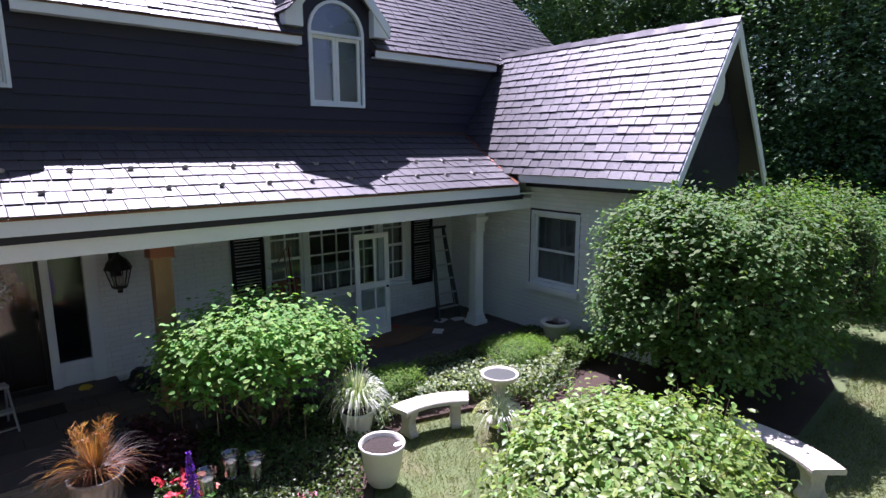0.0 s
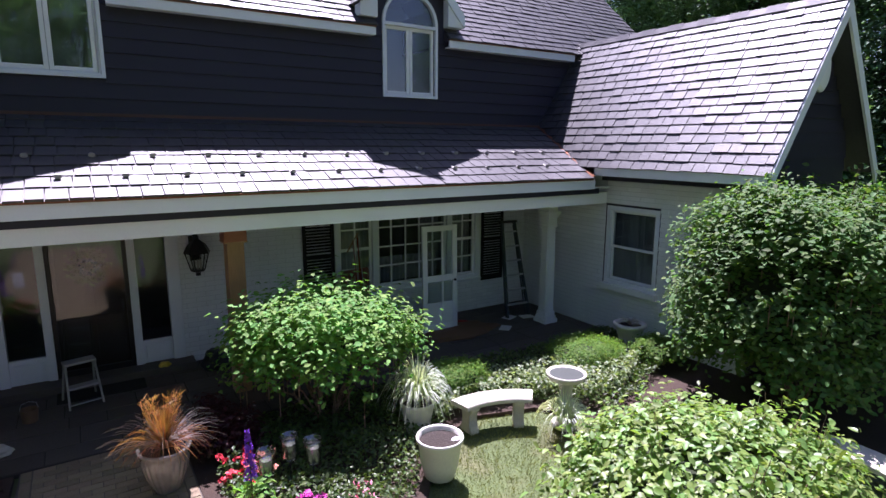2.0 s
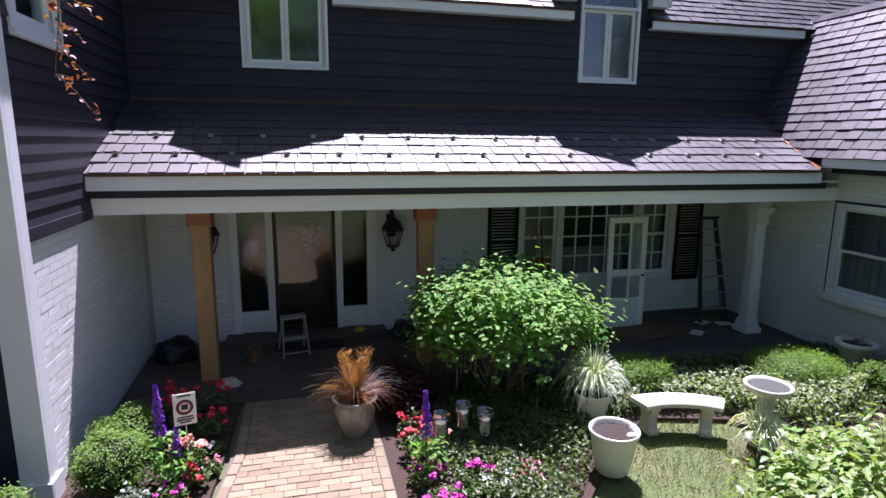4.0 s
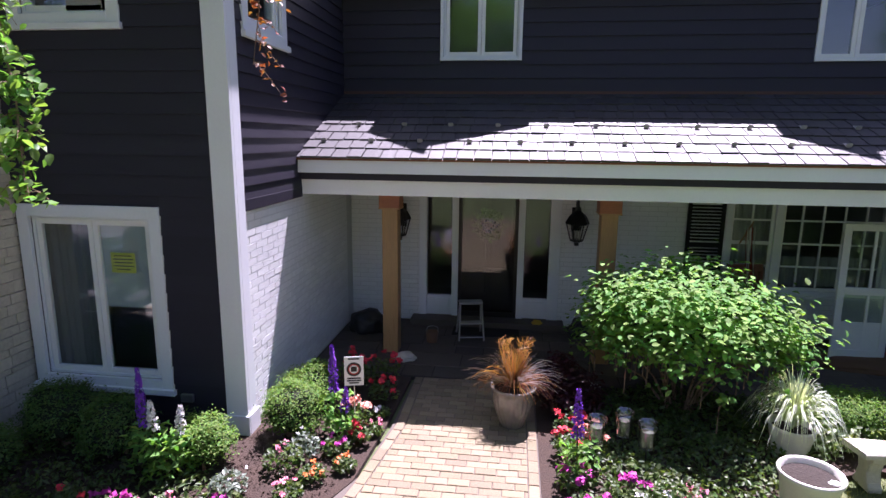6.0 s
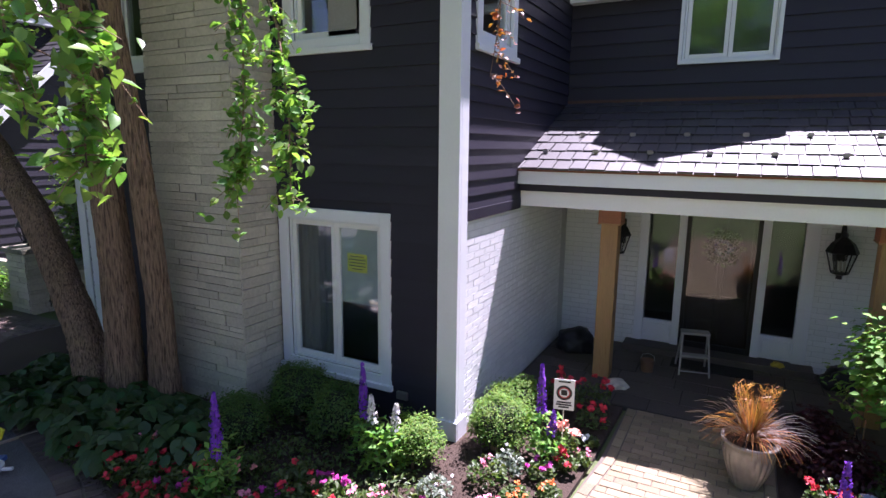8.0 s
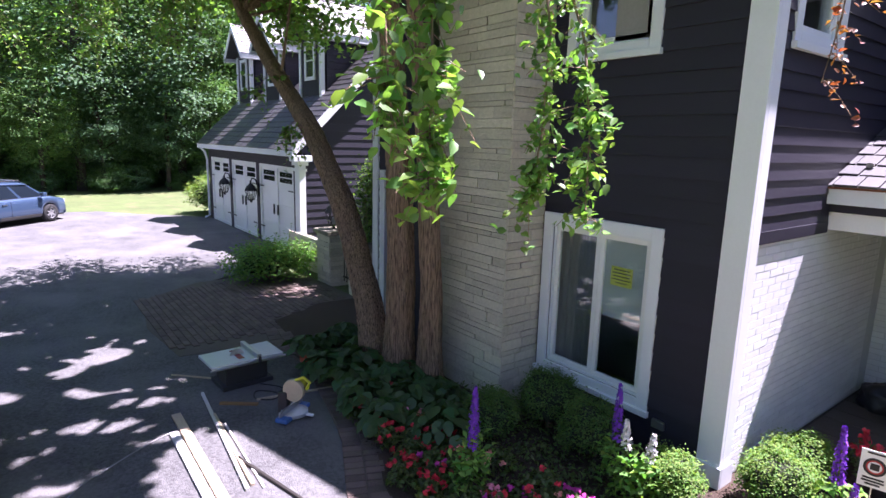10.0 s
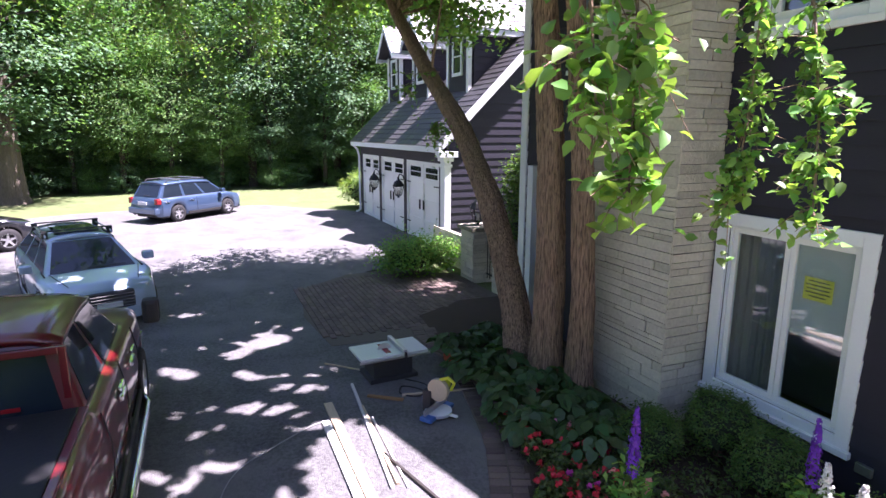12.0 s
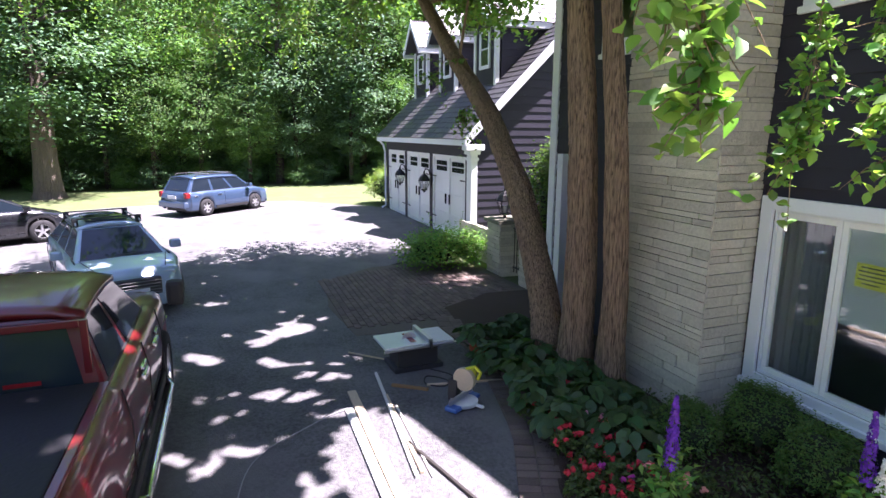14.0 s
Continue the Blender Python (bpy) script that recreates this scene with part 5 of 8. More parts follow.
def wreath(m):
    rg = np.random.default_rng(9)
    d = thing("door_wreath", "green leafy wreath with white blossoms on the door", "wreath", m)
    a = rg.uniform(0, math.tau, 700)
    rr = 0.19 + rg.normal(size=700) * 0.045
    p = np.stack([np.cos(a) * rr, rg.normal(size=700) * 0.02 - 0.02, np.sin(a) * rr], 1)
    n = rg.normal(size=(700, 3)) * 0.5 + np.array([0, -1, 0])
    part("foliage", leaf_mesh("foliage", p, n, rg.uniform(0.04, 0.07, 700), rg), LEAF_DARK, d)
    q = p[:60] * np.array([0.55, 1, 0.55]) + np.array([0, -0.03, 0.0])
    part("blossom_cluster", leaf_mesh("blossom", q, n[:60], rg.uniform(0.04, 0.06, 60), rg, 0.9), WHITE, d)
wreath(pose(0.88, 10.08, 1.72))

# picture window in three lights
WINDOW_NO[0] += 1
pw = thing("window_%d" % WINDOW_NO[0], "white three-part porch window with many small panes", "window", facing(0, 10.0, 0), kind="structure")
part("casing", rect_frame(B(), 4.70, 7.94, 0.70, 2.42, 0.09, -0.03, 0.05), TRIM, pw)
part("sill", box(B(), (4.69, -0.08, 0.66), (7.97, 0.0, 0.72), 0.006), TRIM, pw)
for x in (5.46, 7.14):
    part("mullion_post", box(B(), (x, -0.02, 0.79), (x + 0.11, 0.12, 2.33), 0.004), TRIM, pw)
for p, q, nx, split in ((4.79, 5.46, 2, True), (5.57, 7.14, 5, False), (7.25, 7.85, 2, True)):
    s = part("sash", rect_frame(B(), p, q, 0.79, 2.33, 0.05, 0.03, 0.08), WHITE, pw)
    g = part("pane", box(B(), (p + 0.04, 0.052, 0.83), (q - 0.04, 0.057, 2.29)), DOORGLASS, s)
    g.visible_shadow = False
    for k in range(1, nx):
        x = p + (q - p) * k / nx
        part("glazing_bar", box(B(), (x - 0.014, 0.036, 0.83), (x + 0.014, 0.07, 2.29)), WHITE, s)
    for k in range(1, 4):
        z = 0.81 + 1.5 * k / 4
        w = 0.028 if split and k == 2 else 0.014
        part("glazing_bar", box(B(), (p + 0.04, 0.038, z - w), (q - 0.04, 0.072, z + w)), WHITE, s)
room_shell(facing(0, 10.0, 0), 4.5, 8.2, 0.3, 2.5, 2.0)
def curtain(m, w, h, label, folds=14, depth=0.035, cloth=None):
    bm = B()
    n = folds * 6
    cols = [[bm.verts.new((w * i / n, depth * math.sin(i / n * folds * math.tau) + 0.008 * math.sin(i * 1.7), z)) for z in (0, h)] for i in range(n + 1)]
    for a, b in zip(cols, cols[1:]):
        bm.faces.new((a[0], b[0], b[1], a[1]))
    ob = part("curtain", bm, cloth or CURTAIN, m=m, smooth=True)
    return tagged(ob, label, "curtain")
curtain(pose(4.9, 10.3, 0.8), 0.7, 1.5, "sheer pale curtain behind the porch window", 9)
curtain(pose(7.2, 10.3, 0.8), 0.7, 1.5, "sheer pale curtain behind the porch window", 9)
curtain(pose(5.7, 10.35, 0.8), 1.4, 0.5, "short pale cafe curtain behind the porch window", 16)

# behind the wing's tall window
# pale panel put in for the sky reflection on the right pane
shade = part("roller_shade", box(B(), (-3.165, 0.0, 1.33), (-2.51, 0.006, 2.34)), mat("grey_reflection_panel", (0.50, 0.52, 0.50), 0.85, bump=0.1), m=pose(0, 5.892, 0))
tagged(shade, "pale grey panel standing in for the pane's upper reflection", "shade")
NOTICE = mat("yellow_paper", (0.70, 0.66, 0.10), 0.7, coarse=0.05, fine=0.05, bump=0.0)
note = thing("paper_notice", "yellow paper notice taped inside the window pane", "notice", pose(0, 5.868, 0))
part("sheet", box(B(), (-2.97, 0.0, 1.72), (-2.69, 0.002, 1.94)), NOTICE, note)
for k, w in enumerate((0.10, 0.12, 0.11, 0.12, 0.08)):
    part("text_bar", box(B(), (-2.83 - w, -0.001, 1.90 - k * 0.037), (-2.83 + w, 0.0, 1.912 - k * 0.037)), mat("grey_print", (0.10, 0.10, 0.07), 0.7, bump=0.0), note)
curtain(pose(-3.85, 5.945, 0.45), 0.62, 1.92, "sheer grey curtain behind the wing window", 7, 0.02, DIMCURTAIN)
blind = part("roller_shade", box(B(), (0.0, 6.53, 0.98), (0.006, 7.53, 2.34)), mat("dark_window_screen", (0.10, 0.10, 0.105), 0.8, bump=0.0), m=pose(9.335, 0, 0))
tagged(blind, "dark grey screen behind the gabled wing's window", "shade")

def shutter(x0, x1, z0, z1):
    d = thing("window_shutter", "black louvred shutter beside the porch window", "shutter", pose(0, 9.985, 0), "porch shutters")
    part("frame", rect_frame(B(), x0, x1, z0, z1, 0.06, -0.035, 0.0, 0.004, 0.08), SHUTTER, d)
    part("mid_rail", box(B(), (x0 + 0.06, -0.033, (z0 + z1) / 2 - 0.04), (x1 - 0.06, -0.003, (z0 + z1) / 2 + 0.04)), SHUTTER, d)
    z = z0 + 0.1
    while z < z1 - 0.08:
        if abs(z - (z0 + z1) / 2) > 0.07:
            part("louvre", box(B(), (x0 + 0.06, -0.028, -0.004), (x1 - 0.06, 0.018, 0.004), m=pose(0, -0.012, z, 40, 0, 0)), SHUTTER, d)
        z += 0.055
shutter(4.10, 4.68, 0.62, 2.40)
shutter(8.0, 8.58, 0.62, 2.40)

lantern(pose(2.33, 9.72, 1.55), "black wall lantern beside the front door", 1.25)
lantern(pose(-0.6, 9.72, 1.55), "black wall lantern beside the front door", 1.25)

def cedar_post(x, y):
    d = thing("porch_post", "raw cedar porch post with a red cedar block", "post", pose(x, y, 0), "cedar porch posts")
    part("shaft", box(B(), (-0.115, -0.115, -0.005), (0.115, 0.115, 2.17), 0.012), CEDAR, d)
    part("cap_block", box(B(), (-0.15, -0.15, 2.185), (0.15, 0.15, 2.60), 0.006), REDCEDAR, d, "red cedar cap block")
    part("shim", box(B(), (-0.155, -0.155, 2.168), (0.155, 0.155, 2.186)), CEDAR, d)
cedar_post(-0.47, 8.46)
cedar_post(2.61, 8.46)

def column(x, y):
    d = thing("porch_column", "white square tapered porch column with moulded cap and base", "column", pose(x, y, 0))
    bm = B()
    prof = [(0.115, 0.22), (0.10, 1.95)]
    vs = [[bm.verts.new((sx * r, sy * r, z)) for sx, sy in ((-1, -1), (1, -1), (1, 1), (-1, 1))] for r, z in prof]
    for i in range(4):
        bm.faces.new((vs[0][i], vs[0][(i + 1) % 4], vs[1][(i + 1) % 4], vs[1][i]))
    bmesh.ops.bevel(bm, geom=bm.edges[:], offset=0.02, segments=2, affect="EDGES")
    part("shaft", bm, WHITE, d)
    bm = B()
    for r, a, b in ((0.17, -0.01, 0.08), (0.145, 0.08, 0.14), (0.13, 0.14, 0.22)):
        box(bm, (-r, -r, a), (r, r, b), 0.012)
    part("base", bm, WHITE, d)
    bm = B()
    for r, a, b in ((0.125, 1.92, 1.97), (0.115, 1.97, 2.12), (0.14, 2.12, 2.17), (0.16, 2.17, 2.24), (0.12, 2.24, 2.62)):
        box(bm, (-r, -r, a), (r, r, b), 0.01)
    part("capital", bm, WHITE, d)
column(8.57, 8.53)

ALU = mat("brushed_aluminium", (0.55, 0.56, 0.57), 0.35, 0.9, coarse=0.1, fine=0.1, bump=0.03)
# grey stool metal held darker to carry the porch shade
STOOLGREY = mat("shade_grey_metal", (0.33, 0.32, 0.30), 0.5, 0.2, coarse=0.2, fine=0.2, bump=0.05)
def step_stool(m):
    d = thing("step_stool", "small grey metal folding step stool", "step stool", m)
    for s in (-1, 1):
        for y0, y1 in ((-0.2, -0.05), (0.22, 0.03)):
            bm = B()
            tube(bm, [(s * 0.2, y0, 0), (s * 0.17, y1, 0.58)], 0.014, 8)
            part("leg", bm, STOOLGREY, d)
    part("top_step", box(B(), (-0.19, -0.09, 0.57), (0.19, 0.1, 0.605), 0.01), STOOLGREY, d)
    part("low_step", box(B(), (-0.18, -0.2, 0.27), (0.18, -0.06, 0.30), 0.008), STOOLGREY, d)
    bm = B()
    tube(bm, [(-0.2, -0.19, 0.06), (0.2, -0.19, 0.06)], 0.01, 6)
    part("stretcher", bm, STOOLGREY, d)
step_stool(pose(0.66, 9.2, 0, 0, 0, 12))

def leaning_ladder(m):
    d = thing("step_ladder", "closed aluminium step ladder leaning on the wall", "ladder", m)
    rail = mat("dark_fibreglass_rail", (0.035, 0.05, 0.05), 0.5)
    for s in (-1, 1):
        bm = B()
        prism(bm, [(s * 0.27 - 0.025, 0.0), (s * 0.27 + 0.025, 0.0), (s * 0.15 + 0.022, 1.96), (s * 0.15 - 0.022, 1.96)], "y", -0.035, 0.035, 0.004)
        part("rail", bm, rail, d)
        bm = B()
        tube(bm, [(s * 0.25, 0.09, 0.0), (s * 0.15, 0.05, 1.9)], 0.014, 6)
        part("back_rail", bm, rail, d)
    for k in range(6):
        w = 0.25 - 0.11 * k / 6
        part("tread", box(B(), (-w, -0.045, 0.25 + k * 0.3), (w, 0.04, 0.285 + k * 0.3), 0.004), ALU, d)
    part("top_cap", box(B(), (-0.19, -0.07, 1.95), (0.19, 0.09, 2.0), 0.012), mat("black_plastic", (0.02, 0.02, 0.022), 0.5), d)
leaning_ladder(pose(8.30, 9.05, 0, -13, 0, -4))

def spare_door(m):
    d = thing("glazed_door", "white glazed door standing before the porch window", "door", m)
    w, h = 0.74, 2.05
    part("frame", rect_frame(B(), -w / 2, w / 2, 0, h, 0.1, -0.02, 0.02, 0.004, 0.2), WHITE, d)
    part("lock_rail", box(B(), (-w / 2 + 0.1, -0.018, 1.02), (w / 2 - 0.1, 0.018, 1.13), 0.004), WHITE, d)
    part("muntin", box(B(), (0.04, -0.014, 0.2), (0.075, 0.014, h - 0.1)), WHITE, d)
    part("low_panel", box(B(), (-w / 2 + 0.1, -0.008, 0.2), (w / 2 - 0.1, 0.004, 0.62)), WHITE, d)
    g = part("pane", box(B(), (-w / 2 + 0.1, -0.002, 0.2), (w / 2 - 0.1, 0.003, h - 0.1)), GLASS, d)
    g.visible_shadow = False
    part("door_knob", box(B(), (w / 2 - 0.08, -0.06, 1.0), (w / 2 - 0.04, -0.02, 1.04), 0.01), BLACK, d)
spare_door(pose(6.34, 8.97, 0.0, -1.5, 0, -1))

# wooden chair with a folded flag
CHAIRW = mat("red_brown_wood", (0.16, 0.055, 0.03), 0.5, coarse=0.25, fine=0.2, stretch=(5, 5, 0.6))
def porch_chair(m):
    d = thing("porch_chair", "red-brown wooden porch chair with a slatted back", "chair", m)
    for x in (-0.27, 0.27):
        for y in (-0.25, 0.25):
            part("leg", box(B(), (x - 0.025, y - 0.025, 0), (x + 0.025, y + 0.025, 0.62 if y < 0 else 1.2), 0.005), CHAIRW, d)
        part("armrest", box(B(), (x - 0.045, -0.3, 0.62), (x + 0.045, 0.27, 0.65), 0.008), CHAIRW, d)
    for k in range(5):
        part("seat_slat", box(B(), (-0.25, -0.25 + k * 0.1, 0.42), (0.25, -0.16 + k * 0.1, 0.445), 0.005), CHAIRW, d)
    for k in range(6):
        part("back_slat", box(B(), (-0.23 + k * 0.08, 0.24, 0.48), (-0.17 + k * 0.08, 0.26, 1.18), 0.005), CHAIRW, d)
    part("top_rail", box(B(), (-0.29, 0.225, 1.15), (0.29, 0.28, 1.27), 0.012), CHAIRW, d)
porch_chair(pose(5.0, 9.45, 0, 0, 0, 10))
FLAGR, FLAGW = mat("red_cloth", (0.32, 0.02, 0.025), 0.8, bump=0.05), mat("white_cloth", (0.65, 0.64, 0.62), 0.8, bump=0.05)
flag = thing("hanging_flag", "red and white striped flag hanging from a short pole", "flag", pose(4.83, 9.25, 0))
bm = B()
tube(bm, [(0.1, 0.7, 1.55), (0.0, 0.0, 2.0)], 0.012, 8)
part("pole", bm, CEDAR, flag)
for k in range(7):
    bm = B()
    rows = []
    for j in range(9):
        z = 1.95 - j * 0.14
        y = 0.02 + 0.02 * math.sin(j * 0.9 + k) + k * 0.018 + 0.02 * j * 0.3
        rows.append([bm.verts.new((0.012 * math.sin(j + k) + 0.05 * math.sin(k * 1.3) + 0.012 * j, y + dy, z - k * 0.02)) for dy in (0, 0.03)])
    for a, b in zip(rows, rows[1:]):
        bm.faces.new((a[0], a[1], b[1], b[0]))
    bmesh.ops.solidify(bm, geom=bm.faces[:], thickness=0.004)
    part("stripe", bm, (FLAGR, FLAGW)[k % 2], flag)

def lump(name, label, category, m, size, material, seed, flat=0.55):
    """A slumped soft shape, such as a filled bag or a folded cloth."""
    bm = B()
    bmesh.ops.create_icosphere(bm, subdivisions=4, radius=1.0)
    for v in bm.verts:
        k = 1 + 0.28 * noise.noise(v.co * 1.6 + Vector((seed, 0, 0))) + 0.10 * noise.noise(v.co * 5 + Vector((0, seed, 0)))
        v.co = Vector((v.co.x * size[0] * k, v.co.y * size[1] * k, max(-flat, v.co.z) * size[2] * k + size[2] * flat))
    return tagged(part(name, bm, material, m=m, smooth=True), label, category)
TARP = mat("black_plastic_sheet", (0.012, 0.012, 0.014), 0.45, bump=0.3, bs=14)
lump("plastic_bag", "black plastic bag slumped in the porch corner", "bag", pose(-1.1, 9.3, 0), (0.32, 0.26, 0.22), TARP, 3)
lump("plastic_bag", "black plastic bag beside the doorstep", "bag", pose(2.5, 9.5, 0), (0.24, 0.2, 0.2), TARP, 5)
lump("drop_cloth", "crumpled brown drop cloth on the porch floor", "drop cloth", pose(6.6, 8.9, 0), (0.9, 0.4, 0.08), mat("brown_canvas", (0.14, 0.075, 0.04), 0.9, bump=0.4, bs=12), 8, 0.3)
lump("dust_sheet", "small red cloth on the porch floor", "cloth", pose(7.0, 9.2, 0), (0.14, 0.1, 0.08), FLAGR, 9, 0.3)
lump("sponge", "yellow sponge on the doorstep", "sponge", pose(1.75, 9.72, 0.1), (0.08, 0.06, 0.05), mat("yellow_sponge", (0.55, 0.40, 0.05), 0.9), 2)
for k, (x, y, r) in enumerate(((8.1, 9.1, 20), (8.45, 8.95, -10), (7.6, 8.6, 40))):
    tagged(part("paper_sheet", box(B(), (-0.14, -0.1, 0.0), (0.14, 0.1, 0.012), 0.003), FLAGW, m=pose(x, y, 0, 0, 0, r)), "loose pale paper scrap on the porch floor", "paper")
def paint_bucket(x, y):
    d = thing("paint_bucket", "small brown paint bucket with a wire handle", "bucket", pose(x, y, 0))
    bm = B()
    lathe(bm, [(0.0, 0.0), (0.085, 0.0), (0.1, 0.17), (0.092, 0.17), (0.08, 0.02), (0.0, 0.02)], 20)
    part("body", bm, mat("bucket_brown", (0.16, 0.09, 0.05), 0.5), d, smooth=False)
    bm = B()
    tube(bm, [(-0.1, 0, 0.16), (-0.08, 0.05, 0.22), (0, 0.07, 0.24), (0.08, 0.05, 0.22), (0.1, 0, 0.16)], 0.004, 6)
    part("handle", bm, ALU, d)
paint_bucket(0.08, 8.9)
part("door_mat", box(B(), (0.35, 9.25, -0.006), (1.45, 9.65, 0.012), 0.004), mat("dark_door_mat", (0.02, 0.018, 0.016), 0.95, bump=0.6))
tagged(bpy.data.objects["door_mat"], "dark coir door mat at the doorstep", "door mat")
# flagstones of the porch floor
rng = random.Random(3)
y = 7.57
while y < 9.95:
    h = rng.uniform(0.32, 0.5)
    if 9.98 - y - h < 0.2:
        h = 9.98 - y
    x = -1.48
    while x < 9.15:
        w = min(rng.uniform(0.4, 0.85), 9.17 - x)
        if 9.17 - x - w < 0.2:
            w = 9.17 - x
        part("flagstone", box(B(), (x + 0.008, y + 0.008, -0.05), (x + w - 0.008, y + h - 0.008, rng.uniform(-0.004, 0.002)), 0.006), FLAG, porch_floor)
        x += w
    y += h

# double-hung window of the right wing
WINDOW_NO[0] += 1
rw = thing("window_%d" % WINDOW_NO[0], "white double-hung window with a dark screen and a cafe curtain", "window", RW, kind="structure")
u0, u1, z0, z1 = rwin
part("casing", rect_frame(B(), u0, u1, z0 + 0.06, z1, 0.075, -0.025, 0.05), TRIM, rw)
part("sill", box(B(), (u0 - 0.05, -0.09, z0 - 0.06), (u1 + 0.05, 0.03, z0 + 0.058), 0.008), WHITE, rw)
# dark strip drawn as the casing's shadow line
part("shadow_trim", rect_frame(B(), u0 - 0.035, u1 + 0.005, z0 + 0.06, z1 + 0.035, 0.036, -0.012, 0.0, 0.0), SIDING, rw, "thin dark strip in place of a shadow line")
for a, b, y in ((1.62, z1 - 0.08, 0.03), (z0 + 0.13, 1.66, 0.06)):
    s = part("sash", rect_frame(B(), u0 + 0.08, u1 - 0.08, a, b, 0.045, y, y + 0.03), WHITE, rw)
    g = part("pane", box(B(), (u0 + 0.12, y + 0.012, a + 0.04), (u1 - 0.12, y + 0.017, b - 0.04)), GLASS, s)
    g.visible_shadow = False
room_shell(RW, u0 - 0.2, u1 + 0.2, 0.6, 2.7, 1.2)
curtain(RW @ pose(u0 + 0.08, 0.11, 1.0), u1 - u0 - 0.16, 0.62, "plain grey cafe curtain in the side window", 5, 0.008, DIMCURTAIN)
tagged(part("outlet_box", box(B(), (-2.22, 5.74, 0.33), (-2.08, 5.782, 0.42), 0.008), ALU), "small grey outlet box on the dark siding", "outlet")
# ---- garden ----
left_bed = sheet("garden_bed", [(-9.3, 6.1), (-9.35, 5.2), (-8.75, 4.1), (-7.75, 3.98), (-6.6, 4.08), (-5.6, 3.87), (-4.7, 3.67), (-4.2, 3.5), (-3.4, 3.13), (-2.4, 2.86), (-1.2, 3.3), (-0.5, 4.2), (-0.12, 5.1), (-0.04, 6.2), (0.0, 7.5), (-1.5, 7.54), (-1.5, 5.85), (-8.0, 5.85)], 0.0, 0.2, MULCH, "dark mulch flower bed along the wing", "flower bed")
right_bed = sheet("garden_bed", [(1.64, 4.2), (2.9, 4.15), (3.6, 4.9), (4.2, 5.65), (4.9, 6.0), (5.8, 5.75), (6.4, 4.9), (6.75, 3.7), (7.5, 3.25), (8.6, 2.5), (10.6, 2.65), (12.0, 3.3), (12.4, 4.8), (9.2, 4.8), (9.2, 7.54), (1.64, 7.54)], 0.0, 0.2, MULCH, "shady mulch bed with ground cover", "flower bed")

def soft_core(bm, c, r, seed, sub=3):
    res = bmesh.ops.create_icosphere(bm, subdivisions=sub, radius=1.0)
    for v in res["verts"]:
        k = 1 + 0.25 * noise.noise(v.co * 2 + Vector((seed, 0, 0)))
        v.co = Vector((v.co.x * r[0] * k + c[0], v.co.y * r[1] * k + c[1], v.co.z * r[2] * k + c[2]))

# near-black core: a shrub's inner shade as colour, closing see-through gaps
COREGREEN = mat("painted_inner_shade", (0.02, 0.028, 0.010), 0.95, bump=0.0)
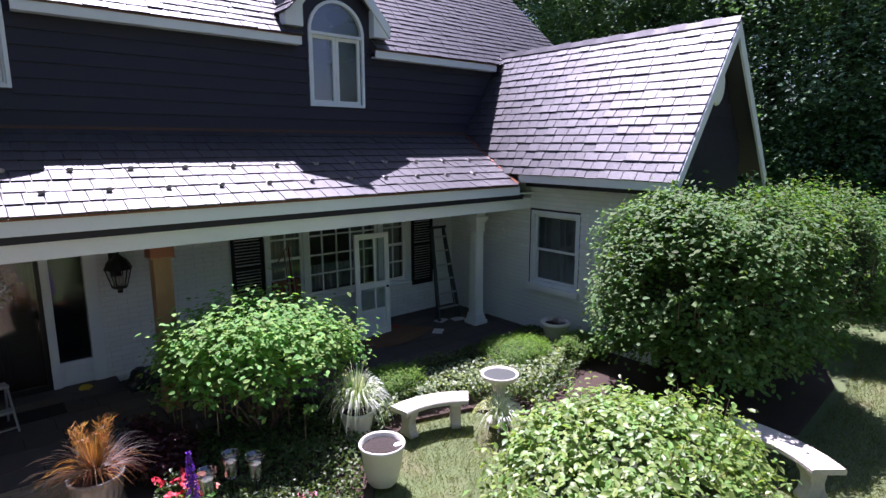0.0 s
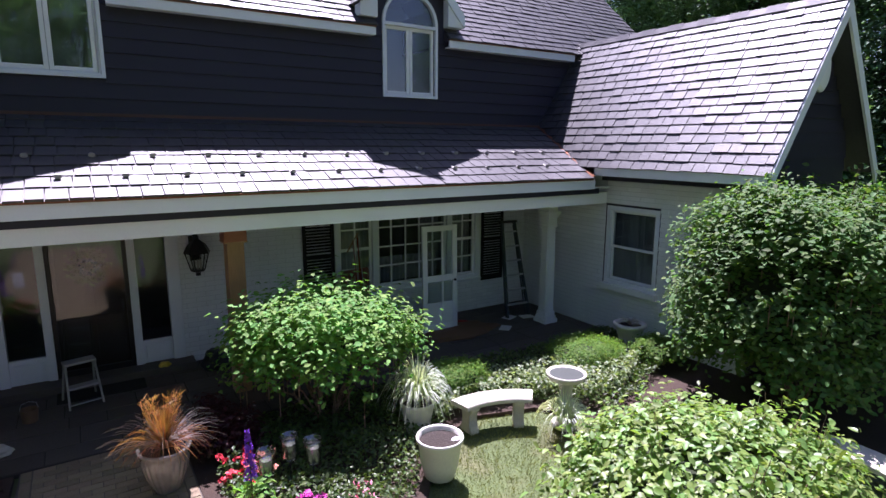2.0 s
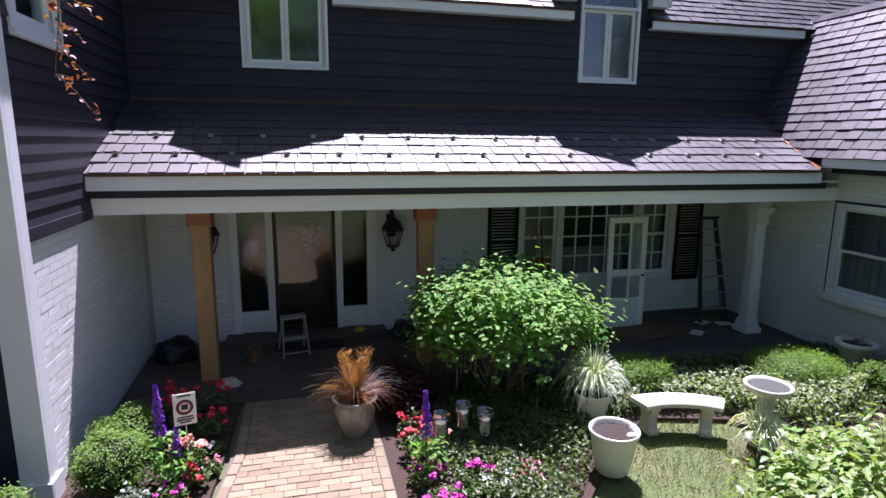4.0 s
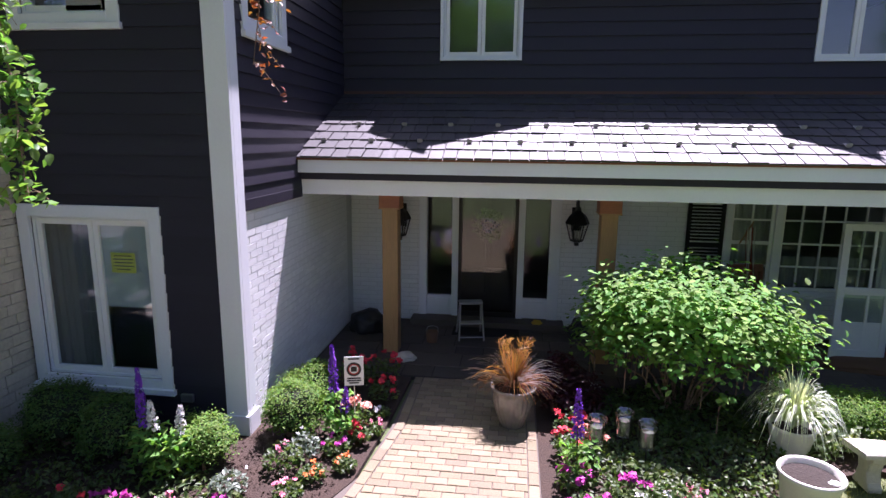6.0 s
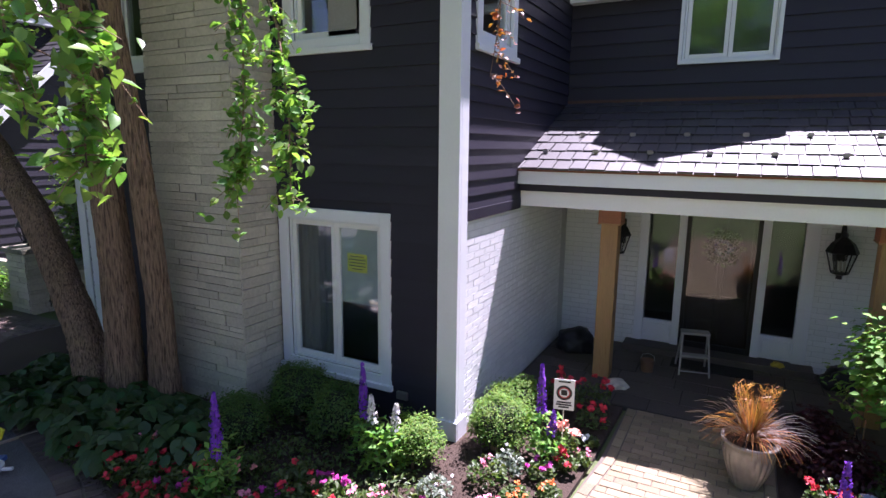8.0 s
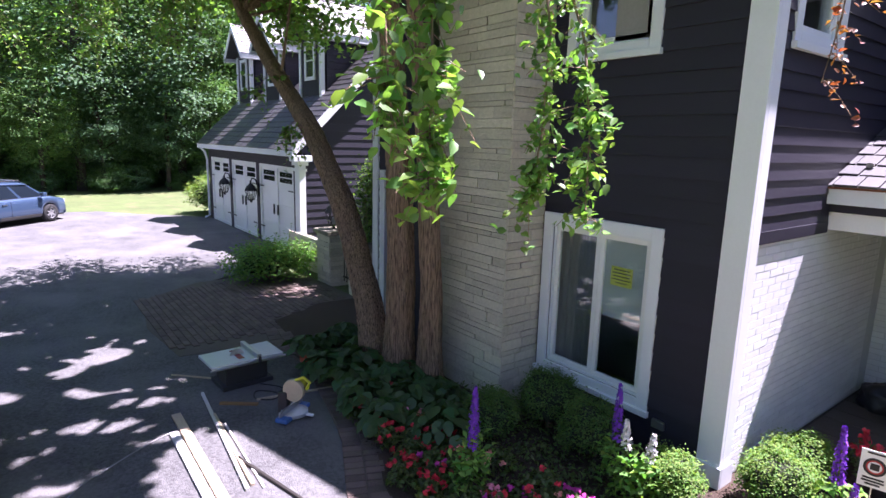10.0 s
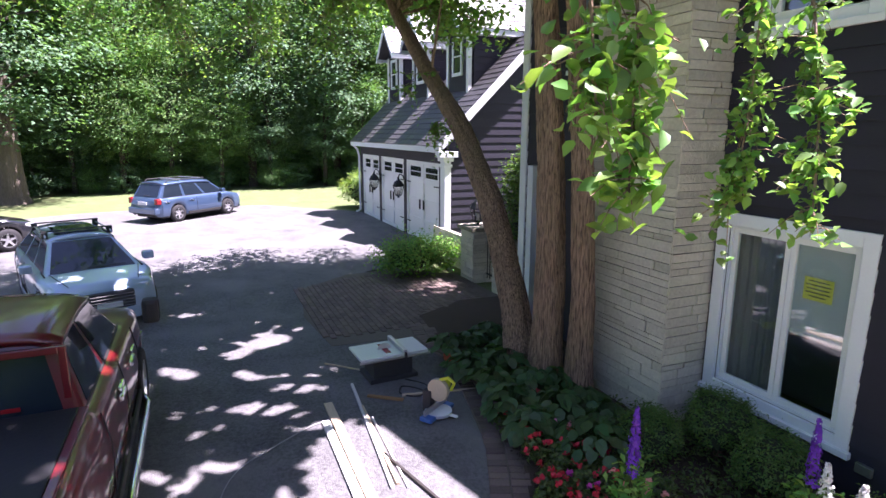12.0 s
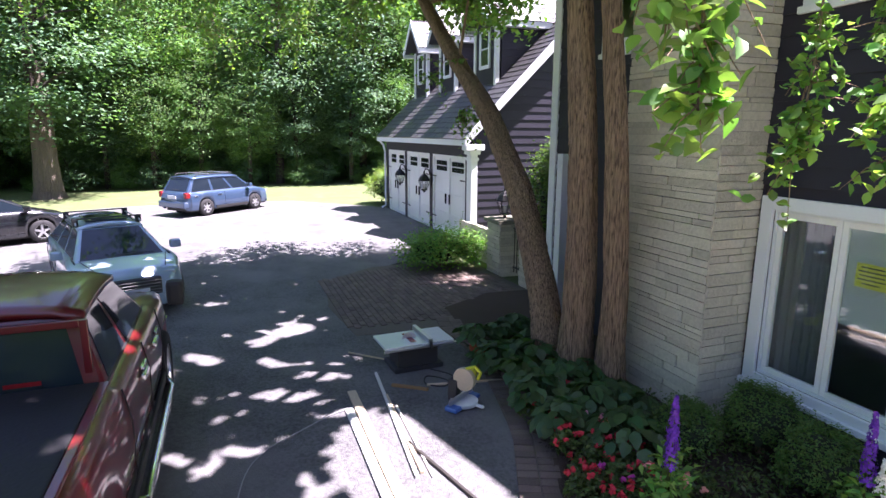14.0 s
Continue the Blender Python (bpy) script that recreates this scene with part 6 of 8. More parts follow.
def shrub(name, label, category, at, radii, clumps, per, leaf, material, seed, low=0.1, spread=0.14, stems=9, shoots=0, core=0.0, slim=0.6, upward=0.7, group="", square=2.0):
    """A shrub: stems from the base, leaves in many clumps over an uneven outline."""
    rg = np.random.default_rng(seed)
    d = thing(name, label, category, pose(*at), group)
    rx, ry, rz = radii
    h0 = rz * 2 * low
    bm = B()
    for k in range(stems):
        a, f = rg.uniform(0, math.tau), rg.uniform(0.3, 0.8)
        tube(bm, [(0.08 * math.cos(a), 0.08 * math.sin(a), -0.03), (rx * f * 0.5 * math.cos(a), ry * f * 0.5 * math.sin(a), rz * 0.9), (rx * f * math.cos(a), ry * f * math.sin(a), rz * rg.uniform(1.3, 1.7))], [0.018, 0.012, 0.004], 6)
    tagged(part("stem_work", bm, BARK, d), kind="stuff")
    u = rg.normal(size=(clumps, 3))
    u /= (np.abs(u) ** square).sum(axis=1, keepdims=True) ** (1 / square)
    u[:, 2] = np.where(u[:, 2] < -0.55, -u[:, 2], u[:, 2])
    lumpy = np.array([1 + (0.30 if square < 2.5 else 0.14) * noise.noise(Vector(q * 1.7) + Vector((seed, 0, 0))) + 0.10 * noise.noise(Vector(q * 4.5)) for q in u])[:, None]
    rad = rg.uniform(0.55, 1.0, size=(clumps, 1)) ** 0.45 * lumpy
    c = u * rad * np.array([[rx, ry, rz]]) + np.array([[0, 0, rz + h0 * 0.5]])
    p, n = crown_points(rg, c, per, spread)
    n = n * 0.5 + np.repeat(u, per, axis=0) * 0.6 + np.array([0, 0, upward])
    keep = p[:, 2] > 0.03
    p, n = p[keep], n[keep]
    extra_p, extra_n = [], []
    bm = B()
    for k in range(shoots):
        a, f = rg.uniform(0, math.tau), rg.uniform(0.3, 1.0)
        s = Vector((rx * f * math.cos(a), ry * f * math.sin(a), rz * (1 + math.sqrt(max(0, 1 - f * f))) * 0.95))
        e = s + Vector((0.25 * f * math.cos(a) * rx, 0.25 * f * math.sin(a) * ry, rg.uniform(0.25, 0.75) * (1.25 - f)))
        tube(bm, [s - Vector((0, 0, 0.3)), s, e], [0.008, 0.006, 0.002], 5)
        for j in range(14):
            q = s.lerp(e, j / 13)
            extra_p.append(tuple(q + Vector(rg.normal(size=3) * 0.035)))
            extra_n.append(rg.normal(size=3) * 0.5 + np.array([0, 0, 0.8]))
    if shoots:
        tagged(part("shoot_work", bm, BARK, d), kind="stuff")
        p, n = np.concatenate([p, np.array(extra_p)]), np.concatenate([n, np.array(extra_n)])
    else:
        bm.free()
    part("foliage", leaf_mesh("foliage", p, n, leaf * rg.uniform(0.65, 1.25, len(p)), rg, slim, ovate=leaf > 0.06), material, d)
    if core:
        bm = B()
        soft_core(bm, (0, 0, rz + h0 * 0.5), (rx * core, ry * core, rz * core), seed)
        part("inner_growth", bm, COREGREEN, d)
    return d

shrub("flowering_shrub", "loose pale-green leafy shrub before the porch", "shrub", (3.32, 6.95, 0), (1.16, 0.92, 0.50), 380, 26, 0.084, LEAF_BUSH, 1, 1.3, 0.13, 18, 90, 0.62, slim=0.58, upward=1.1)
shrub("privet_shrub", "large rounded dense green shrub before the gabled wing", "shrub", (9.05, 3.95, 0), (1.66, 1.50, 1.40), 1500, 24, 0.085, LEAF_PRIVET, 2, 0.06, 0.10, 12, 130, 0.80, square=2.8)
shrub("privet_shrub", "rounded green shrub beyond the gabled wing", "shrub", (12.7, 3.9, 0), (1.5, 1.4, 1.35), 700, 22, 0.075, LEAF_PRIVET, 3, 0.05, 0.13, 10, 20, 0.82)
shrub("variegated_shrub", "sunlit pale yellow-green leafy shrub by the lawn", "shrub", (5.35, 3.0, 0), (1.35, 1.15, 0.42), 430, 22, 0.085, LEAF_HYD, 4, 0.2, 0.11, 12, 30, 0.75)
shrub("variegated_shrub", "sunlit pale yellow-green leafy shrub by the lawn", "shrub", (6.3, 2.85, 0), (0.62, 0.66, 0.32), 170, 22, 0.085, LEAF_HYD, 5, 0.2, 0.11, 8, 14, 0.72)
shrub("low_yew", "low clipped bright-green yew cushion", "shrub", (7.34, 6.3, 0), (0.55, 0.46, 0.17), 560, 30, 0.035, LEAF_BOX, 6, 0.7, 0.04, 6, 0, 0.86, 0.35, group="low yews", square=3.6)
shrub("low_yew", "narrow clipped bright-green yew beside the porch", "shrub", (4.98, 6.55, 0), (0.46, 0.30, 0.17), 420, 30, 0.035, LEAF_BOX, 7, 0.9, 0.04, 6, 0, 0.86, 0.35, group="low yews", square=3.4)
shrub("low_yew", "small clipped green yew by the urn", "shrub", (8.55, 5.85, 0), (0.40, 0.36, 0.18), 280, 30, 0.035, LEAF_BOX, 8, 0.3, 0.04, 5, 0, 0.86, 0.35, group="low yews", square=3.2)
for i, (x, y, r) in enumerate(((-1.62, 5.14, 0.28), (-1.0, 5.86, 0.31), (-1.02, 6.5, 0.28), (-2.6, 5.2, 0.33), (-3.3, 5.35, 0.36), (-3.5, 4.6, 0.3))):
    shrub("boxwood", "rounded small-leaved boxwood in the flower bed", "shrub", (x, y, 0), (r, r, r * 0.86), 260, 26, 0.030, LEAF_BOX if i < 3 else LEAF_PRIVET, 20 + i, 0.08, 0.035, 6, 0, 0.86, 0.55, group="boxwoods")
shrub("garage_shrub", "loose flowering green shrub by the garage corner", "shrub", (-11.85, 5.2, 0), (0.75, 0.95, 0.36), 300, 22, 0.07, LEAF_BUSH, 31, 0.05, 0.12, 10, 16, 0.7)
shrub("corner_shrub", "pale green shrub at the far garage corner", "shrub", (-24.3, 7.4, 0), (1.0, 0.9, 0.7), 200, 22, 0.1, LEAF_HYD, 32, 0.05, 0.14, 8, 8, 0.75)
shrub("climbing_vine", "leafy green climber on the garage side wall", "vine", (-9.7, 7.2, 0), (1.05, 0.6, 1.42), 560, 24, 0.085, LEAF_PRIVET, 33, 0.0, 0.18, 10, 40, 0.75)

def hosta(x, y, r, seed):
    rg = np.random.default_rng(seed)
    d = thing("hosta", "broad-leaved green hosta in the shade of the tree", "plant", pose(x, y, 0), "hostas")
    n = 64
    a = rg.uniform(0, math.tau, n)
    f = rg.uniform(0.25, 1.0, n)
    p = np.stack([np.cos(a) * r * f, np.sin(a) * r * f, 0.36 * r / 0.4 * (1 - 0.55 * f ** 2)], 1)
    nn = np.stack([np.cos(a) * 0.8 * f, np.sin(a) * 0.8 * f, np.ones(n)], 1) + rg.normal(size=(n, 3)) * 0.28
    al = np.stack([np.cos(a), np.sin(a), -0.6 * f], 1)
    part("foliage", leaf_mesh("foliage", p, nn, rg.uniform(0.13, 0.21, n), rg, 0.78, 0.15, al, True), LEAF_HOSTA, d)
    bm = B()
    for k in range(n):
        tube(bm, [(0, 0, 0), tuple(p[k] * np.array([0.5, 0.5, 0.8])), tuple(p[k])], 0.005, 4, False)
    tagged(part("stalk_work", bm, LEAF_HOSTA, d), kind="stuff")
LEAF_HOSTA = leaf_mat("hosta_leaf", (0.045, 0.10, 0.032), var=0.25)
rg0 = random.Random(4)
for i in range(17):
    t = i / 16
    hosta(-6.9 + 3.0 * t + rg0.uniform(-0.2, 0.2), 4.25 + 0.25 * math.sin(i * 2.1) + (0.35 if i % 3 == 0 else -0.25) - 0.1 * t, rg0.uniform(0.34, 0.46), 100 + i)

PETALS = {n: mat(n + "_petal", c, 0.6, coarse=0.1, fine=0.1, bump=0.0, island=0.2) for n, c in (("red", (0.55, 0.025, 0.04)), ("pink", (0.72, 0.25, 0.33)), ("salmon", (0.75, 0.30, 0.22)), ("magenta", (0.48, 0.04, 0.28)), ("white", (0.75, 0.73, 0.72)), ("orange", (0.65, 0.17, 0.03)), ("purple", (0.17, 0.035, 0.42)))}
SILVERLEAF = leaf_mat("silver_leaf", (0.16, 0.20, 0.15), var=0.2, through_light=0.15)
def flower_plant(x, y, r, h, colour, blooms, seed, foliage=None, petal=0.05):
    rg = np.random.default_rng(seed)
    d = thing("bedding_plant", colour + " flowering bedding plant in dark mulch", "flower", pose(x, y, 0), "bedding plants")
    n = int(90 + 500 * r)
    a, f = rg.uniform(0, math.tau, n), np.sqrt(rg.uniform(0, 1, n))
    p = np.stack([np.cos(a) * r * f, np.sin(a) * r * f, h * (0.25 + 0.65 * rg.uniform(0, 1, n) * (1 - 0.5 * f * f))], 1)
    nn = rg.normal(size=(n, 3)) * 0.6 + np.array([0, 0, 1.0])
    part("foliage", leaf_mesh("foliage", p, nn, rg.uniform(0.04, 0.075, n), rg, 0.6), foliage or LEAF_DARK, d)
    if blooms:
        a, f = rg.uniform(0, math.tau, blooms), np.sqrt(rg.uniform(0, 1, blooms))
        c = np.stack([np.cos(a) * r * f, np.sin(a) * r * f, h * (0.8 + 0.35 * rg.uniform(0, 1, blooms)) * (1 - 0.25 * f)], 1)
        for q in c:
            m = 9
            b = rg.uniform(0, math.tau, m)
            pp = q + np.stack([np.cos(b) * petal * 0.35, np.sin(b) * petal * 0.35, rg.normal(size=m) * petal * 0.2], 1)
            nb = rg.normal(size=(m, 3)) * 0.5 + np.array([0, -0.3, 0.9])
            part("blossom", leaf_mesh("blossom", pp, nb, petal * rg.uniform(0.6, 1.0, m), rg, 0.85), PETALS[colour], d)
rg0 = random.Random(12)
front = [(-0.32, 5.95, 0.16, 0.42, "salmon", 9, 0.08), (-0.22, 5.72, 0.12, 0.25, "red", 7, 0.06), (-0.4, 5.5, 0.14, 0.22, "magenta", 5, 0.05), (-0.25, 5.25, 0.12, 0.16, "orange", 5, 0.045), (-0.5, 5.05, 0.14, 0.16, "orange", 5, 0.045), (-0.62, 4.75, 0.13, 0.16, "pink", 6, 0.045), (-0.12, 5.95, 0.1, 0.16, "pink", 5, 0.045), (-0.14, 6.35, 0.1, 0.14, "white", 5, 0.04), (-0.85, 5.2, 0.2, 0.28, "pink", 3, 0.05), (-1.05, 4.45, 0.18, 0.2, "magenta", 8, 0.05), (-1.55, 4.25, 0.2, 0.22, "pink", 9, 0.05), (-1.95, 4.25, 0.2, 0.26, "magenta", 9, 0.05), (-1.3, 3.9, 0.18, 0.2, "red", 7, 0.05), (-0.75, 4.4, 0.13, 0.16, "orange", 5, 0.045), (-1.75, 3.75, 0.18, 0.2, "red", 5, 0.045)]
for i, (x, y, r, h, c, b, s) in enumerate(front):
    flower_plant(x, y, r, h, c, b, 200 + i, petal=s)
for i in range(26):
    x = -4.9 + 3.0 * (i / 25) + rg0.uniform(-0.15, 0.15)
    y = 3.55 + rg0.uniform(0.0, 0.75) - 0.12 * (x + 4.9)
    flower_plant(x, y, rg0.uniform(0.12, 0.2), rg0.uniform(0.18, 0.3), rg0.choice(["red", "red", "red", "magenta", "pink"]), rg0.randrange(3, 7), 240 + i, petal=0.05)
for i in range(22):
    x = rg0.uniform(-4.2, -1.5)
    flower_plant(x, rg0.uniform(3.25, 4.5) - 0.1 * (x + 4.2), rg0.uniform(0.14, 0.24), rg0.uniform(0.15, 0.3), rg0.choice(["red", "red", "red", "salmon"]), rg0.randrange(1, 5), 520 + i, petal=0.055)
for i, (x, y) in enumerate(((-1.15, 4.72), (-0.72, 5.45))):
    flower_plant(x, y, 0.17, 0.26, "white", 2, 280 + i, SILVERLEAF, 0.03)
for i, (x, y, c, h) in enumerate(((-0.55, 7.0, "red", 0.5), (-0.3, 7.25, "red", 0.45), (-0.75, 7.3, "red", 0.4), (-0.2, 6.75, "red", 0.3), (2.0, 6.15, "red", 0.4), (1.95, 5.75, "red", 0.35), (2.15, 5.85, "salmon", 0.35), (1.95, 5.3, "magenta", 0.2), (2.4, 5.15, "magenta", 0.22), (2.65, 5.0, "white", 0.2), (2.9, 5.05, "pink", 0.22), (2.05, 4.9, "magenta", 0.18))):
    flower_plant(x, y, 0.19, h, c, 8, 300 + i, petal=0.065)
LEAF_COLEUS = leaf_mat("dark_red_leaf", (0.06, 0.012, 0.018), var=0.3)
for i, (x, y) in enumerate(((1.9, 6.75), (2.15, 6.6), (1.95, 7.1))):
    shrub("coleus", "dark red leafy plant by the walk", "plant", (x, y, 0), (0.22, 0.2, 0.25), 60, 18, 0.06, LEAF_COLEUS, 330 + i, 0.1, 0.06, 5, 0, 0.0)

def delphinium(x, y, h, spire, seed, colour="purple", foliage=True):
    rg = np.random.default_rng(seed)
    d = thing("delphinium", "tall purple delphinium spike in the flower bed", "flower", pose(x, y, 0), "delphiniums")
    bm = B()
    lean = rg.normal(size=2) * 0.04
    tube(bm, [(0, 0, 0), (lean[0] * 0.5, lean[1] * 0.5, h * 0.5), (lean[0], lean[1], h)], [0.01, 0.008, 0.003], 6)
    part("stem", bm, LEAF_DARK, d)
    n = int(620 * spire)
    t = rg.uniform(0, 1, n)
    a = rg.uniform(0, math.tau, n)
    r = 0.055 * (1 - 0.75 * t ** 1.6) * rg.uniform(0.6, 1.1, n)
    z = h - spire + spire * t
    p = np.stack([lean[0] * z / h + np.cos(a) * r, lean[1] * z / h + np.sin(a) * r, z], 1)
    nn = np.stack([np.cos(a), np.sin(a), rg.normal(size=n) * 0.4 + 0.2], 1)
    part("spire", leaf_mesh("spire", p, nn, rg.uniform(0.02, 0.036, n), rg, 0.9), PETALS[colour], d)
    n = 130
    a, f = rg.uniform(0, math.tau, n), rg.uniform(0.2, 1, n)
    p = np.stack([np.cos(a) * 0.2 * f, np.sin(a) * 0.2 * f, rg.uniform(0.08, max(0.2, h - spire), n)], 1)
    part("foliage", leaf_mesh("foliage", p, rg.normal(size=(n, 3)) * 0.5 + np.array([0, 0, 1]), rg.uniform(0.06, 0.11, n), rg, 0.5), LEAF_BUSH, d)
for i, (x, y, h, s) in enumerate(((1.97, 5.37, 0.98, 0.5), (-0.53, 5.9, 1.02, 0.52), (-2.06, 4.92, 1.1, 0.58), (-2.72, 3.62, 0.88, 0.34), (-2.77, 3.72, 1.1, 0.45), (-0.42, 5.8, 0.55, 0.25))):
    delphinium(x, y, h, s, 400 + i)
# pale seed spikes beside the purple one
for i, (x, y) in enumerate(((-1.85, 4.80), (-1.72, 4.86))):
    delphinium(x, y, 0.85 - 0.1 * i, 0.28, 420 + i, "white")

# ground cover and lawn grass
def scatter(poly, n, rg):
    xs, ys = [q[0] for q in poly], [q[1] for q in poly]
    out = []
    while len(out) < n:
        x, y = rg.uniform(min(xs), max(xs)), rg.uniform(min(ys), max(ys))
        inside, j = False, len(poly) - 1
        for i in range(len(poly)):
            if (poly[i][1] > y) != (poly[j][1] > y) and x < (poly[j][0] - poly[i][0]) * (y - poly[i][1]) / (poly[j][1] - poly[i][1]) + poly[i][0]:
                inside = not inside
            j = i
        if inside:
            out.append((x, y))
    return np.array(out)
rg = np.random.default_rng(66)
cover = [(2.3, 4.35), (2.95, 4.3), (3.5, 4.95), (4.15, 5.75), (4.9, 6.15), (5.8, 5.95), (6.5, 5.0), (7.2, 5.2), (8.3, 5.6), (9.0, 6.4), (9.0, 7.3), (1.95, 7.3), (2.0, 6.4)]
q = scatter(cover, 17000, rg)
hgt = np.array([0.10 + 0.14 * (0.5 + noise.noise(Vector((a * 1.6, b * 1.6, 0)))) for a, b in q])
p = np.concatenate([q, (hgt * rg.uniform(0.5, 1.15, len(q)))[:, None]], 1)
tagged(part("ground_cover", leaf_mesh("ground_cover", p, rg.normal(size=p.shape) * 0.55 + np.array([0, -0.15, 1]), rg.uniform(0.04, 0.075, len(p)), rg, 0.6), LEAF_DARK), "dense green ground cover under the shrubs", "ground cover", kind="stuff")
LEAF_PALE = leaf_mat("pale_variegated_leaf", (0.24, 0.30, 0.16), var=0.35)
q = scatter([(4.3, 5.9), (5.0, 6.15), (5.9, 5.9), (6.4, 5.3), (7.2, 5.4), (8.2, 5.9), (7.0, 6.4), (5.6, 6.6), (4.4, 6.4)], 3800, rg)
p = np.concatenate([q, rg.uniform(0.12, 0.36, len(q))[:, None]], 1)
tagged(part("pale_ground_cover", leaf_mesh("pale_ground_cover", p, rg.normal(size=p.shape) * 0.5 + np.array([0, -0.15, 1]), rg.uniform(0.05, 0.085, len(p)), rg, 0.55), LEAF_PALE), "pale variegated ground cover behind the bench", "ground cover", kind="stuff")
GRASS = leaf_mat("grass_blade", (0.17, 0.185, 0.065), var=0.4, hue=0.03)
lawn_poly = [(3.0, 3.6), (3.6, 4.85), (4.25, 5.6), (4.9, 5.95), (5.8, 5.7), (6.35, 4.85), (6.7, 3.7), (7.4, 3.2), (8.6, 2.4), (10.6, 2.5), (13.5, 3.0), (14.5, 1.0), (9.0, -0.5), (6.0, 1.2), (4.0, 2.4)]
q = scatter(lawn_poly, 42000, rg)
p = np.concatenate([q, np.full((len(q), 1), -0.045)], 1)
lie = rg.normal(size=p.shape) * 0.45
tagged(part("lawn_grass", leaf_mesh("lawn_grass", p + np.array([0, 0, 0.02]), rg.normal(size=p.shape) * np.array([1, 1, 0.25]), rg.uniform(0.035, 0.06, len(p)), rg, 0.14, 0.1, lie + np.array([0, 0, 0.8])), GRASS), "short dry lawn grass", "grass", kind="stuff")
q = scatter([(-4.7, 3.6), (-3.2, 3.3), (-1.7, 3.3), (-1.1, 4.1), (-1.3, 4.9), (-3.6, 5.3), (-4.7, 5.0)], 3600, rg)
hgt = np.array([0.06 + 0.2 * max(0.0, 0.4 + noise.noise(Vector((a * 2.4, b * 2.4, 5)))) for a, b in q])
p = np.concatenate([q, (hgt * rg.uniform(0.3, 1.1, len(q)))[:, None]], 1)
tagged(part("low_foliage", leaf_mesh("low_foliage", p, rg.normal(size=p.shape) * 0.55 + np.array([0, -0.15, 1]), rg.uniform(0.035, 0.08, len(p)), rg, 0.45), LEAF_DARK), "low mixed foliage between the bedding plants", "ground cover", kind="stuff")
# fallen mulch chips
q = scatter([(-4.8, 3.5), (-2.4, 3.0), (-1.2, 3.4), (-0.3, 4.6), (-0.1, 6.2), (-0.05, 7.4), (-1.4, 7.4), (-1.4, 5.7), (-4.8, 5.2)], 5200, rg)
p = np.concatenate([q, rg.uniform(0.002, 0.02, len(q))[:, None]], 1)
tagged(part("mulch_chips", leaf_mesh("mulch_chips", p, rg.normal(size=p.shape) * 0.35 + np.array([0, 0, 1]), rg.uniform(0.02, 0.06, len(p)), rg, 0.35), MULCH), "loose bark mulch chips", "mulch", kind="stuff")

# ---- garden objects ----
WHITEGLAZE = mat("off_white_resin", (0.70, 0.67, 0.60), 0.45, coarse=0.08, fine=0.08, bump=0.08)
GREYGLAZE = mat("ribbed_grey_glaze", (0.22, 0.20, 0.175), 0.25, coarse=0.15, fine=0.2, fs=20, bump=0.1, coat=0.3)
SOIL = mat("potting_soil", (0.035, 0.026, 0.02), 0.95, fine=0.4, bump=0.8)
def planter(name, label, x, y, profile, material, soil_r, soil_z, ribs=0):
    d = thing(name, label, "planter", pose(x, y, 0))
    bm = B()
    if ribs:
        (ra, za), (rb, zb) = profile[1:3]
        profile = profile[:2] + [(ra + (rb - ra) * math.sin(k / 8 * math.pi / 2), za + (zb - za) * k / 8) for k in range(1, 8)] + profile[2:]
    lathe(bm, profile, 144 if ribs else 40)
    if ribs:
        for v in bm.verts:
            if za - 0.01 < v.co.z < zb - 0.01:
                k = 1 + 0.05 * (abs(math.cos(math.atan2(v.co.y, v.co.x) * ribs / 2)) - 0.8)
                v.co.x, v.co.y = v.co.x * k, v.co.y * k
    part("pot", bm, material, d, smooth=True)
    bm = B()
    lathe(bm, [(0.0, soil_z + 0.015), (soil_r * 0.6, soil_z + 0.01), (soil_r, soil_z)], 24)
    part("soil", bm, SOIL, d)
    return d
planter("empty_planter", "large off-white empty planter with dark soil", 3.85, 5.08, [(0.15, 0.0), (0.165, 0.02), (0.2, 0.16), (0.232, 0.40), (0.252, 0.425), (0.256, 0.455), (0.246, 0.47), (0.23, 0.455), (0.215, 0.38), (0.2, 0.3)], WHITEGLAZE, 0.222, 0.41)
lump("leaf_scrap", "white scrap lying in the planter", "scrap", pose(4.0, 5.0, 0.405), (0.05, 0.035, 0.02), WHITE, 4)
def grass_plant(d, z, n, length, spreadr, material, seed, width=0.012, droop=1.0, up=1.0):
    """Arching strap leaves from one crown, as narrow ribbons."""
    rg = np.random.default_rng(seed)
    bm = B()
    for k in range(n):
        a = rg.uniform(0, math.tau)
        L = length * rg.uniform(0.6, 1.1)
        s = spreadr * rg.uniform(0.2, 1.0)
        side = Vector((-math.sin(a), math.cos(a), 0)) * width * rg.uniform(0.6, 1.2)
        prev = None
        for j in range(6):
            t = j / 5
            c = Vector((math.cos(a) * s * t, math.sin(a) * s * t, z + L * up * (t - droop * (s / max(spreadr, 0.01)) * 0.9 * t * t * t)))
            w = side * (1 - t * 0.92)
            pair = (bm.verts.new(c - w), bm.verts.new(c + w + Vector((0, 0, 0.004))))
            if prev:
                bm.faces.new((prev[0], prev[1], pair[1], pair[0]))
            prev = pair
    return part("strap_leaves", bm, material, d)
d = planter("spiky_planter", "pot with a spray of pale variegated grass", 4.14, 6.05, [(0.13, 0.0), (0.16, 0.1), (0.21, 0.36), (0.225, 0.40), (0.2, 0.40), (0.18, 0.3)], WHITEGLAZE, 0.19, 0.34)
PALEGRASS = leaf_mat("variegated_grass", (0.60, 0.64, 0.56), var=0.3, through_light=0.3)
